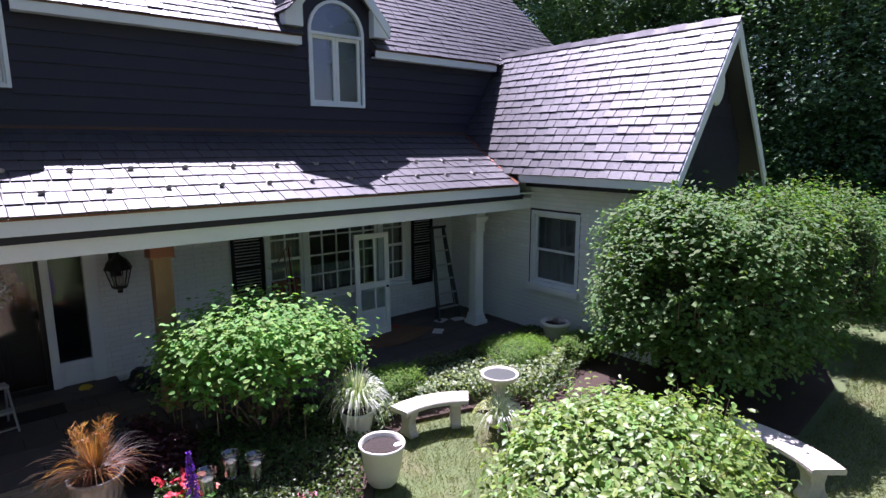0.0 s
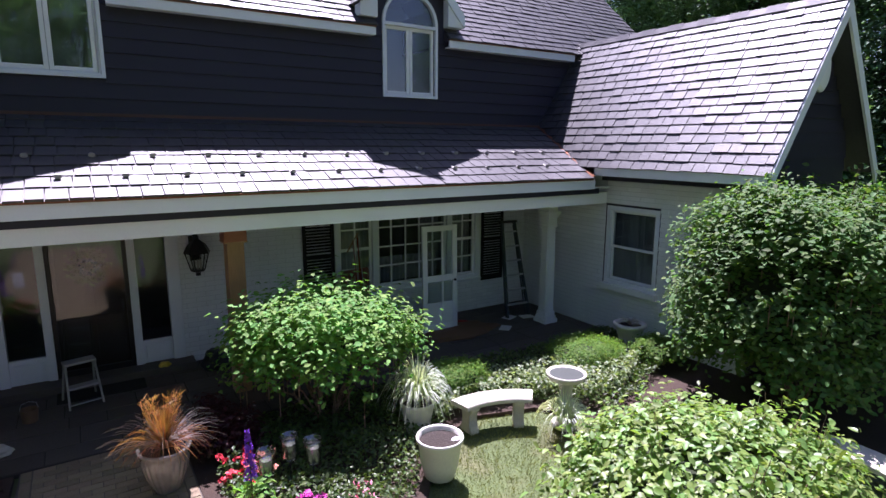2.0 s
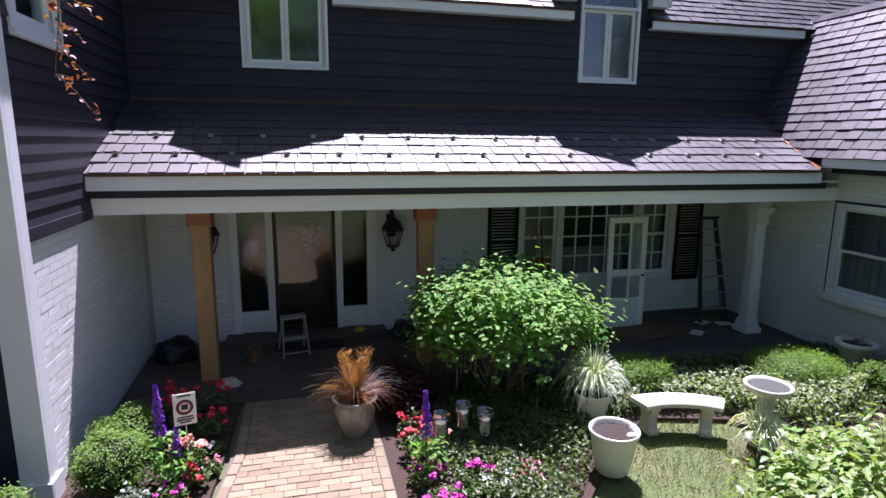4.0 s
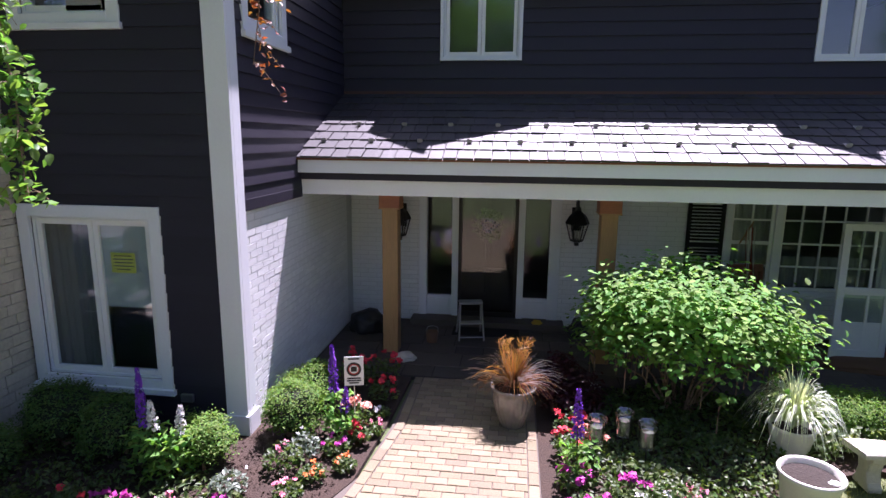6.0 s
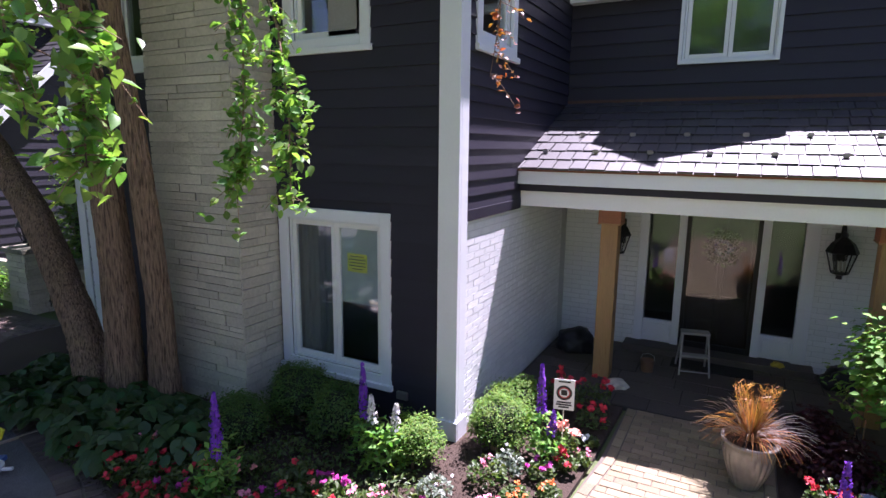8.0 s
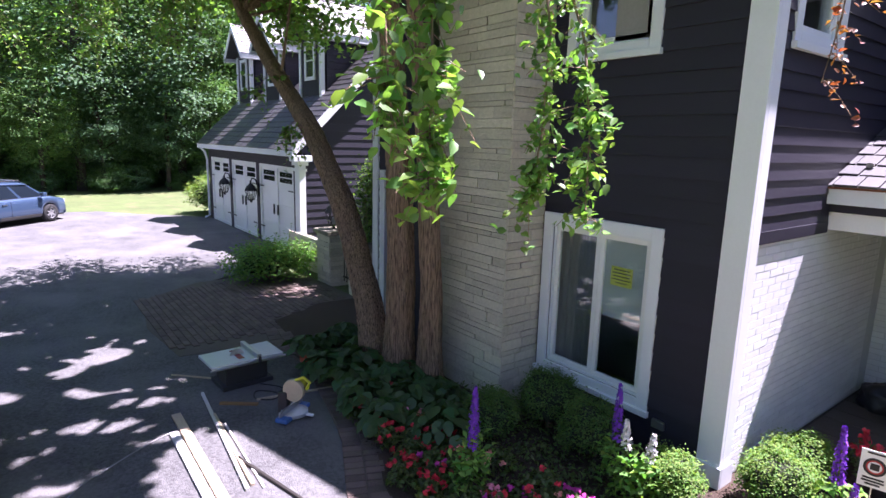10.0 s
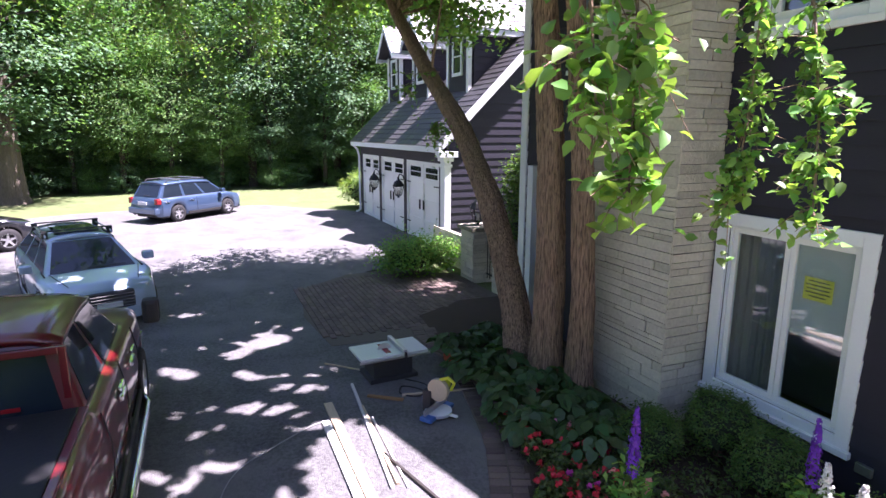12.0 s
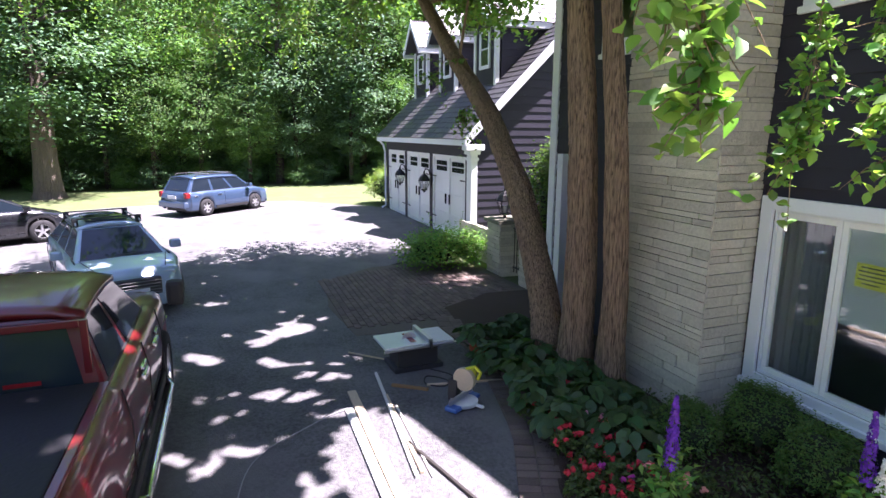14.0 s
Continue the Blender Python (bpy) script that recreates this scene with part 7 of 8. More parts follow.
PALECORE = leaf_mat("yellowish_grass", (0.45, 0.44, 0.16), var=0.3)
grass_plant(d, 0.36, 380, 0.86, 0.54, PALEGRASS, 1, 0.012, 1.2)
grass_plant(d, 0.36, 60, 0.5, 0.2, PALECORE, 2, 0.008, 0.3)
d = planter("ribbed_planter", "ribbed grey glazed pot with dry orange grass", 1.36, 6.4, [(0.125, 0.0), (0.14, 0.035), (0.23, 0.38), (0.236, 0.43), (0.255, 0.45), (0.255, 0.475), (0.228, 0.475), (0.205, 0.38)], GREYGLAZE, 0.215, 0.43, 22)
ORANGEG = leaf_mat("dry_orange_grass", (0.42, 0.21, 0.075), var=0.35, through_light=0.3)
BRONZEG = leaf_mat("bronze_grass", (0.17, 0.07, 0.03), var=0.4)
GREYTWIG = mat("grey_wiry_stem", (0.36, 0.30, 0.26), 0.8, bump=0.0, island=0.3)
grass_plant(d, 0.44, 200, 0.5, 0.2, ORANGEG, 3, 0.005, 0.0)
for k, (dx, dy) in enumerate(((-0.09, 0), (0.09, 0.02))):
    rg = np.random.default_rng(50 + k)
    n = 210
    t = rg.uniform(0, 1, n) ** 0.8
    a = rg.uniform(0, math.tau, n)
    r = 0.075 * (0.35 + 0.75 * t) * rg.uniform(0.3, 1, n)
    p = np.stack([dx * (0.8 + 0.5 * t) + np.cos(a) * r * 1.25, dy + np.sin(a) * r, 0.66 + 0.36 * t], 1)
    al = np.stack([np.cos(a) * 0.5, np.sin(a) * 0.5, np.ones(n)], 1)
    part("plume", leaf_mesh("plume", p, rg.normal(size=(n, 3)), rg.uniform(0.06, 0.12, n), rg, 0.05, 0.0, al), ORANGEG, d, "feathery orange plume")
grass_plant(d, 0.44, 200, 0.38, 0.46, BRONZEG, 4, 0.008, 1.2)
grass_plant(d, 0.44, 90, 0.42, 0.5, ORANGEG, 14, 0.006, 1.0)
grass_plant(d, 0.44, 130, 0.5, 0.62, GREYTWIG, 5, 0.0035, 0.75)
d = planter("stone_urn", "white stone urn with dried stems by the side window", 8.72, 6.58, [(0.15, 0.0), (0.14, 0.05), (0.18, 0.2), (0.24, 0.38), (0.28, 0.42), (0.28, 0.47), (0.22, 0.47), (0.2, 0.38)], WHITEGLAZE, 0.2, 0.42)
grass_plant(d, 0.42, 90, 0.2, 0.22, GREYTWIG, 6, 0.006, 1.0)

bath = thing("bird_bath", "round pale stone bird bath full of water", "bird bath", pose(5.78, 5.17, 0))
bm = B()
lathe(bm, [(0.0, 0.0), (0.16, 0.0), (0.16, 0.05), (0.09, 0.12), (0.07, 0.35), (0.09, 0.56), (0.12, 0.6), (0.0, 0.6)], 24)
part("pedestal", bm, CONCRETE, bath, smooth=True)
bm = B()
lathe(bm, [(0.0, 0.58), (0.12, 0.59), (0.22, 0.64), (0.25, 0.69), (0.25, 0.71), (0.225, 0.71), (0.19, 0.67), (0.0, 0.64)], 32)
part("bowl", bm, CONCRETE, bath, smooth=True)
bm = B()
lathe(bm, [(0.0, 0.695), (0.212, 0.695)], 32)
part("water", bm, mat("still_water", (0.10, 0.11, 0.10), 0.06, bump=0.02), bath)
d = thing("spider_plant", "pale drooping grass clump at the bird bath's foot", "plant", pose(5.62, 5.02, 0))
grass_plant(d, 0.1, 260, 0.62, 0.42, PALEGRASS, 9, 0.012, 1.1)

def curved_bench(m, label):
    d = thing("stone_bench", label, "bench", m, "curved stone benches")
    R, half = 1.35, 0.45
    bm = B()
    n = 18
    prof = [(-0.175, 0.385), (-0.18, 0.40), (-0.18, 0.435), (-0.165, 0.45), (0.165, 0.45), (0.18, 0.435), (0.18, 0.40), (0.175, 0.385)]
    rings = []
    for k in range(n + 1):
        a = -half + 2 * half * k / n
        rings.append([bm.verts.new(((R + r) * math.sin(a), (R + r) * math.cos(a) - R, z)) for r, z in prof])
    for r, s in zip(rings, rings[1:]):
        for i in range(len(prof)):
            bm.faces.new((r[i], s[i], s[(i + 1) % len(prof)], r[(i + 1) % len(prof)]))
    bm.faces.new(rings[0]), bm.faces.new(rings[-1][::-1])
    bmesh.ops.recalc_face_normals(bm, faces=bm.faces[:])
    part("seat", bm, CONCRETE, d)
    for s in (-1, 1):
        a = s * half * 0.66
        q = pose(R * math.sin(a), R * math.cos(a) - R, 0, 0, 0, -math.degrees(a))
        bm = B()
        out = [(-0.15, 0.0), (0.15, 0.0), (0.15, 0.05), (0.11, 0.09), (0.085, 0.2), (0.11, 0.3), (0.155, 0.34), (0.155, 0.384), (-0.155, 0.384), (-0.155, 0.34), (-0.11, 0.3), (-0.085, 0.2), (-0.11, 0.09), (-0.15, 0.05)]
        prism(bm, out, "x", -0.075, 0.075, 0.008)
        part("leg", bm, CONCRETE, d, m=q)
curved_bench(pose(5.06, 5.72, -0.04, 0, 0, -16) @ Matrix.Diagonal((0.84, 0.84, 0.92, 1)), "curved pale concrete bench on the lawn's edge")
curved_bench(pose(7.34, 2.3, -0.04, 0, 0, -104), "curved weathered concrete bench in dappled shade")

WAX = mat("grey_wax", (0.11, 0.108, 0.098), 0.5, bump=0.0)
HURR = glass_mat("hurricane_glass", (0.72, 0.75, 0.73), 0.22)
def hurricane(x, y, z):
    d = thing("candle_lantern", "glass hurricane candle on a thin stake", "candle lantern", pose(x, y, 0), "hurricane candles")
    bm = B()
    tube(bm, [(0, 0, -0.02), (0, 0, z)], 0.008, 6)
    part("stake", bm, BLACK, d)
    bm = B()
    lathe(bm, [(0.0, z), (0.075, z), (0.08, z + 0.03), (0.085, z + 0.18), (0.10, z + 0.25), (0.096, z + 0.25), (0.08, z + 0.18), (0.072, z + 0.02), (0.0, z + 0.012)], 24)
    g = part("glass", bm, HURR, d, smooth=True)
    bm = B()
    lathe(bm, [(0.0, z + 0.014), (0.055, z + 0.014), (0.055, z + 0.16), (0.0, z + 0.165)], 20)
    part("candle", bm, WAX, d, "grey pillar candle")
hurricane(2.17, 5.63, 0.29)
hurricane(2.45, 5.76, 0.31)
hurricane(2.64, 5.6, 0.29)

sign = thing("yard_sign", "small white yard sign with a round red and black emblem", "sign", pose(-0.30, 5.82, 0, 0, 0, 14))
bm = B()
tube(bm, [(0, 0.008, 0.0), (0, 0.008, 0.7)], 0.006, 6)
part("stake", bm, ALU, sign)
part("board", box(B(), (-0.10, 0.0, 0.62), (0.10, 0.006, 0.94), 0.002), WHITE, sign)
INK, RINK = mat("black_print", (0.015, 0.015, 0.015), 0.6, bump=0.0), mat("red_print", (0.4, 0.03, 0.03), 0.6, bump=0.0)
for r0, r1, mm, yy in ((0.077, 0.058, INK, -0.002), (0.058, 0.047, RINK, -0.003)):
    bm = B()
    for k in range(28):
        a, b = math.tau * k / 28, math.tau * (k + 1) / 28
        prism(bm, [(r * math.cos(t), 0.80 + r * math.sin(t)) for r, t in ((r0, a), (r0, b), (r1, b), (r1, a))], "y", yy, 0.0)
    part("emblem_ring", bm, mm, sign)
part("emblem_shape", box(B(), (-0.03, -0.003, 0.775), (0.03, 0.0, 0.83), 0.004), INK, sign)
for z, w in ((0.915, 0.06), (0.70, 0.07), (0.675, 0.075), (0.65, 0.05)):
    part("text_bar", box(B(), (-w, -0.0025, z - 0.008), (w, 0.0, z + 0.008)), INK, sign)
lump("field_stone", "rough grey edging stone beside the post", "stone", pose(2.2, 7.2, 0), (0.28, 0.16, 0.14), STONE, 3)
lump("field_stone", "rough grey edging stone at the bed", "stone", pose(-0.2, 8.1, 0), (0.16, 0.12, 0.07), STONE, 6)

# ---- brick walk and paver edging, last ----
walk_base = sheet("brick_walk", [(0.05, 7.54), (1.64, 7.54), (1.64, 4.4), (1.7, 2.0), (1.7, -3.0), (-1.1, -3.0), (-0.9, 2.6), (-0.45, 4.3), (-0.08, 5.2), (0.02, 6.2)], -0.012, 0.2, SAND, "tan clay brick garden walk with a soldier border", "walk")
def walk_left(y):
    if y > 6.2:
        return 0.06
    if y > 5.0:
        return 0.06 - 0.17 * (6.2 - y) / 1.2
    return -0.11 - 0.36 * (5.0 - y) / 0.9 * min(1, (5.0 - y) / 0.9 + 0.4)
unit = B()
box(unit, (-0.5, -0.5, -1), (0.5, 0.5, 0))
bmesh.ops.bevel(unit, geom=[e for e in unit.edges if all(v.co.z > -0.01 for v in e.verts)], offset=0.06, segments=1, affect="EDGES")
paver_me = bpy.data.meshes.new("paver")
unit.to_mesh(paver_me)
unit.free()
paver_me.materials.append(PAVER)
PAVERS = mat("tan_clay_pavers", (0.240, 0.188, 0.112), 0.75, coarse=0.15, fine=0.2, fs=45, bump=0.4, bs=80, island=0.2, hue=0.012)
rng = random.Random(21)
def paver(x, y, w, l, turn=0.0):
    ob = new("paver", paver_me)
    ob.matrix_basis = Matrix.LocRotScale((x, y, rng.uniform(-0.004, 0.004)), Euler((rng.uniform(-0.01, 0.01), rng.uniform(-0.01, 0.01), turn + rng.uniform(-0.008, 0.008))), (w - 0.008, l - 0.008, 0.06))
    ob.parent = walk_base
y, row = 7.48, 0
while y > 4.3:
    a, b = walk_left(y) + 0.11, 1.52
    x = a - (0.105 if row % 2 else 0.0)
    while x < b - 0.02:
        p, q = max(x, a), min(x + 0.21, b)
        if q - p > 0.03:
            paver((p + q) / 2, y, q - p, 0.108)
        x += 0.21
    y -= 0.108
    row += 1
y = 7.42
while y > 4.3:
    paver(1.575, y, 0.105, 0.205)
    paver(walk_left(y) + 0.052, y, 0.105, 0.205, math.atan2(walk_left(y + 0.1) - walk_left(y - 0.1), 0.2) * -1)
    y -= 0.205

def brick_field(name, label, cells, material):
    verts, faces = [], []
    for x, y, w, l, turn in cells:
        c, s = math.cos(turn), math.sin(turn)
        i = len(verts)
        dz = rng.uniform(-0.004, 0.004)
        for z, k in ((-0.06, 0.5), (dz - 0.006, 0.5), (dz, 0.46)):
            for sx, sy in ((-1, -1), (1, -1), (1, 1), (-1, 1)):
                px, py = sx * (w - 0.008) * k, sy * (l - 0.008) * k
                verts.append((x + c * px - s * py, y + s * px + c * py, z))
        for o in (0, 4):
            for k in range(4):
                faces.append((i + o + k, i + o + (k + 1) % 4, i + o + 4 + (k + 1) % 4, i + o + 4 + k))
        faces.append((i + 8, i + 9, i + 10, i + 11))
    me = bpy.data.meshes.new(name)
    me.from_pydata(verts, [], faces)
    return tagged(part(name, me, material), label, "pavers", kind="stuff")
cells, row, y = [], 0, 4.25
while y > -3.0:
    a = max(walk_left(y), -0.95) if y > 2.6 else -0.95
    x = a + 0.11 - (0.105 if row % 2 else 0.0)
    while x < 1.6:
        p, q = max(x, a), min(x + 0.21, 1.64)
        if q - p > 0.05:
            cells.append(((p + q) / 2, y, q - p, 0.108, 0.0))
        x += 0.21
    y -= 0.108
    row += 1
brick_field("walk_pavers", "tan clay pavers of the garden walk", cells, PAVERS)
edge = [(-2.2, 2.55), (-2.8, 2.72), (-3.44, 2.97), (-4.25, 3.34), (-4.74, 3.5), (-5.64, 3.7), (-6.6, 3.92), (-7.8, 3.85), (-8.3, 3.95)]
cells = []
for (xa, ya), (xb, yb) in zip(edge, edge[1:]):
    L = math.hypot(xb - xa, yb - ya)
    turn = math.atan2(yb - ya, xb - xa)
    for k in range(max(1, round(L / 0.105))):
        t = (k + 0.5) / round(L / 0.105)
        for off in (-0.11, 0.1):
            cells.append((xa + (xb - xa) * t - math.sin(turn) * off, ya + (yb - ya) * t + math.cos(turn) * off, 0.105, 0.205, turn))
brick_field("paver_edging", "brown clay paver edging between drive and bed", cells, PAVERD)
sheet("edging_base", [(-2.1, 2.35), (-2.9, 2.58), (-3.5, 2.8), (-4.3, 3.17), (-5.7, 3.52), (-6.6, 3.72), (-7.8, 3.62), (-7.9, 2.3), (-9.5, 2.15), (-11.4, 2.4), (-12.3, 3.6), (-12.4, 4.6), (-11.4, 6.05), (-9.3, 6.1), (-9.35, 5.2), (-8.75, 4.1), (-7.75, 4.05), (-6.6, 4.12), (-5.1, 3.78), (-4.3, 3.55), (-3.3, 3.12), (-2.0, 2.75)], -0.015, 0.1, SAND, "sandy bed under the paver edging", "pavers")
cells = []
row, y = 0, 2.3
while y < 6.1:
    x = -12.4 + (0.105 if row % 2 else 0)
    while x < -8.3:
        inside = (x > -12.1 + abs(y - 4.0) * 0.4) and x < (-9.4 if y > 5.2 else -8.8 - 0.5 * (y - 4.1) if y > 4.05 else -7.9 if y > 3.6 else -7.75) and y < 5.95 and not (y > 3.45 and x > -8.2)
        if inside:
            cells.append((x, y, 0.21, 0.108, 0.0))
        x += 0.21
    y += 0.108
    row += 1
brick_field("paver_apron", "brown clay paver apron before the garden gate", cells, PAVERD)

# ---- vehicles ----
TYRE = mat("tyre_rubber", (0.018, 0.018, 0.019), 0.8, bump=0.2, bs=60)
ALLOY = mat("alloy_wheel", (0.60, 0.60, 0.61), 0.3, 0.8, coarse=0.05, fine=0.05, bump=0.0)
# bluish base colour stands in for sky reflected in the car windows
TINT = mat("sky_tinted_car_glass", (0.012, 0.019, 0.028), 0.06, coarse=0.0, fine=0.0, bump=0.0, spec=0.5, coat=0.0)
PLASTIC = mat("dark_trim_plastic", (0.02, 0.02, 0.021), 0.6, bump=0.05)
CHROME = mat("chrome", (0.75, 0.75, 0.76), 0.12, 1.0, coarse=0.0, fine=0.0, bump=0.0)
LENS = mat("clear_lamp_lens", (0.55, 0.57, 0.58), 0.15, 0.2, bump=0.0)
REDLENS = mat("red_lamp_lens", (0.22, 0.015, 0.018), 0.15, bump=0.0)
AMBER = mat("amber_lamp_lens", (0.6, 0.2, 0.02), 0.2, bump=0.0)
PLATE = mat("pale_plate", (0.55, 0.58, 0.6), 0.5, bump=0.0)
def paint(name, c, rough=0.35, metal=0.5, coat=1.0):
    return mat(name, c, rough, metal, coarse=0.04, fine=0.03, bump=0.0, coat=coat)

def lerp_table(t, x):
    for (xa, za), (xb, zb) in zip(t, t[1:]):
        if xa <= x <= xb:
            return za + (zb - za) * (x - xa) / (xb - xa)
    return t[0][1] if x < t[0][0] else t[-1][1]

def wheel(parent, x, y, r, side, spokes, width=0.22):
    w = part("wheel", lathe(B(), [(r * 0.60, -width / 2), (r * 0.93, -width / 2), (r, -width * 0.36), (r, width * 0.36), (r * 0.93, width / 2), (r * 0.60, width / 2)], 36), TYRE, parent, "black rubber tyre", True, pose(x, y, r, 90 if side < 0 else -90, 0, 0))
    bm = B()
    lathe(bm, [(r * 0.63, 0.02), (r * 0.63, width / 2 - 0.005), (r * 0.58, width / 2 - 0.01), (r * 0.56, 0.02)], 32)
    lathe(bm, [(0.0, width / 2 - 0.02), (r * 0.13, width / 2 - 0.025), (r * 0.15, 0.03)], 20)
    part("rim", bm, ALLOY, w)
    for k in range(spokes):
        a = math.tau * k / spokes
        q = Matrix.Rotation(a, 4, "Z")
        bm = B()
        prism(bm, [(-0.035, r * 0.10), (0.035, r * 0.10), (0.022, r * 0.60), (-0.022, r * 0.60)], "z", 0.03, width / 2 - 0.022)
        part("spoke", bm, ALLOY, w, m=q)
    bm = B()
    lathe(bm, [(0.0, 0.015), (r * 0.58, 0.015)], 24)
    part("brake_disc", bm, PLASTIC, w)

def vehicle(name, label, m, colour, half, top, wheels, wr, sill, cabin, spokes=5, taper=0.86, roof_colour=None, bumper=None, clad=None):
    """half: table of half widths by x; top: table of the body's upper edge by x; cabin: foot and roof outline of the glasshouse."""
    d = thing(name, label, "car", m)
    x0, x1 = top[0][0], top[-1][0]
    n = 110
    bm = B()
    rings = []
    for k in range(n + 1):
        x = x0 + (x1 - x0) * k / n
        hw, zt, zb = lerp_table(half, x), lerp_table(top, x), sill
        for wx in wheels:
            R = wr * 1.13
            if abs(x - wx) < R:
                zb = max(zb, wr + math.sqrt(R * R - (x - wx) ** 2))
        zb = min(zb, zt - 0.1)
        end = min(x - x0, x1 - x)
        lift = max(0, 0.12 - end) * 0.9
        zb += lift
        sec = [(hw * 0.93, zb), (hw * 0.99, zb + (zt - zb) * 0.2), (hw, zb + (zt - zb) * 0.45), (hw * 0.985, zb + (zt - zb) * 0.72), (hw * 0.95, zt - (zt - zb) * 0.07), (hw * 0.88, zt), (hw * 0.5, zt + 0.018), (0, zt + 0.025)]
        rings.append([bm.verts.new((x, y, z)) for y, z in sec] + [bm.verts.new((x, -y, z)) for y, z in sec[-2::-1]])
    for r, s in zip(rings, rings[1:]):
        for i in range(len(r) - 1):
            bm.faces.new((r[i], s[i], s[i + 1], r[i + 1]))
    bm.faces.new(rings[0]), bm.faces.new(rings[-1][::-1])
    bmesh.ops.recalc_face_normals(bm, faces=bm.faces[:])
    body = part("body", bm, colour, d, smooth=True)
    part("underbody", box(B(), (x0 + 0.25, -lerp_table(half, 0) * 0.8, sill - 0.06), (x1 - 0.25, lerp_table(half, 0) * 0.8, sill + 0.12)), PLASTIC, d)
    foot, roof = cabin
    wf = lerp_table(half, 0) * 0.93
    wr_ = wf * taper
    xs_f, zs_f, xs_r, zs_r = foot[1][0], foot[1][1], foot[0][0], foot[0][1]
    rf, zf, rr, zr = roof[1][0], roof[1][1], roof[0][0], roof[0][1]
    corner = {}
    for s in (-1, 1):
        corner[s] = [Vector(p) for p in ((xs_r, s * wf * 0.95, zs_r - 0.03), (xs_f, s * wf * 0.92, zs_f - 0.03), (rf, s * wr_ * 0.93, zf), (rr, s * wr_ * 0.95, zr))]
    bm = B()
    lv, rv = ([bm.verts.new(p) for p in corner[s]] for s in (-1, 1))
    for q in (lv, rv[::-1], (lv[1], rv[1], rv[2], lv[2]), (rv[0], lv[0], lv[3], rv[3]), (lv[3], lv[2], rv[2], rv[3]), (lv[0], rv[0], rv[1], lv[1])):
        bm.faces.new(q)
    bmesh.ops.recalc_face_normals(bm, faces=bm.faces[:])
    bmesh.ops.bevel(bm, geom=[e for e in bm.edges if max(v.co.z for v in e.verts) > max(zs_f, zs_r)], offset=0.05, segments=3, affect="EDGES", profile=0.6)
    part("cabin_shell", bm, colour, d, smooth=False)
    def window(name, q, u0, u1, v0, v1, lean=0.0):
        """A pane set on a cabin face; q runs round the face from its low start."""
        def at(u, v):
            return (q[0].lerp(q[1], u)).lerp(q[3].lerp(q[2], u), v)
        n = (q[1] - q[0]).cross(q[3] - q[0]).normalized()
        if n.dot((q[0] + q[2]) / 2 - Vector(((xs_f + xs_r) / 2, 0, zs_f))) < 0:
            n = -n
        bm = B()
        ring = [at(u0, v0), at(u1, v0), at(u1 - lean, v1), at(u0 + lean, v1)]
        lo, hi = [bm.verts.new(p - n * 0.01) for p in ring], [bm.verts.new(p + n * 0.006) for p in ring]
        bm.faces.new(hi)
        for i in range(4):
            bm.faces.new((lo[i], lo[(i + 1) % 4], hi[(i + 1) % 4], hi[i]))
        bmesh.ops.recalc_face_normals(bm, faces=bm.faces[:])
        part(name, bm, TINT, d, "dark glass with the sky's reflection tinted in")
    L, Rr = corner[-1], corner[1]
    window("windshield", [L[1], Rr[1], Rr[2], L[2]], 0.055, 0.945, 0.09, 0.94)
    window("rear_window", [L[0], Rr[0], Rr[3], L[3]], 0.07, 0.93, 0.12, 0.92)
    cuts = ((0.05, 0.33), (0.37, 0.64), (0.68, 0.955)) if xs_f - xs_r > 2.6 else ((0.06, 0.42), (0.47, 0.95))
    for s in (-1, 1):
        for u0, u1 in cuts:
            window("side_window", corner[s], u0, u1, 0.10, 0.90)
    bm = B()
    nx, ny = 10, 8
    grid = []
    for i in range(nx + 1):
        x = rr - 0.03 + (rf - rr + 0.06) * i / nx
        t = i / nx
        row = []
        for j in range(ny + 1):
            s = -1 + 2 * j / ny
            row.append(bm.verts.new((x, s * wr_ * 0.99, (zr + (zf - zr) * t) + 0.05 * (1 - s * s) + 0.045 * math.sin(math.pi * t) + 0.012 - 0.03 * s ** 8)))
        grid.append(row)
    for a, b in zip(grid, grid[1:]):
        for j in range(ny):
            bm.faces.new((a[j], b[j], b[j + 1], a[j + 1]))
    ret = bmesh.ops.extrude_face_region(bm, geom=bm.faces[:])
    for v in ret["geom"]:
        if isinstance(v, bmesh.types.BMVert):
            v.co.z -= 0.05
    bmesh.ops.recalc_face_normals(bm, faces=bm.faces[:])
    part("roof_panel", bm, roof_colour or colour, d, smooth=True)
    for s in (-1, 1):
        bm = B()
        tube(bm, [(xs_f, s * wf * 0.905, zs_f + 0.005), ((xs_f + xs_r) / 2, s * wf * 0.925, (zs_f + zs_r) / 2 + 0.005), (xs_r, s * wf * 0.925, zs_r + 0.005)], 0.016, 6)
        part("window_trim", bm, PLASTIC, d)
        mx = xs_f - 0.42
        mirror = None if clad is PLASTIC else part("mirror", box(B(), (mx - 0.09, s * (wf + 0.04), zs_f + 0.03), (mx + 0.09, s * (wf + 0.24), zs_f + 0.19), 0.04), colour, d)
        None if mirror is None else part("mirror_glass", box(B(), (mx - 0.096, s * (wf + 0.07), zs_f + 0.055), (mx - 0.088, s * (wf + 0.215), zs_f + 0.165)), CHROME, mirror)
        for hx in ((xs_f + xs_r) / 2 - 0.22, xs_r + 0.35 if xs_r < -1 else (xs_f + xs_r) / 2 + 0.75):
            hw = lerp_table(half, hx)
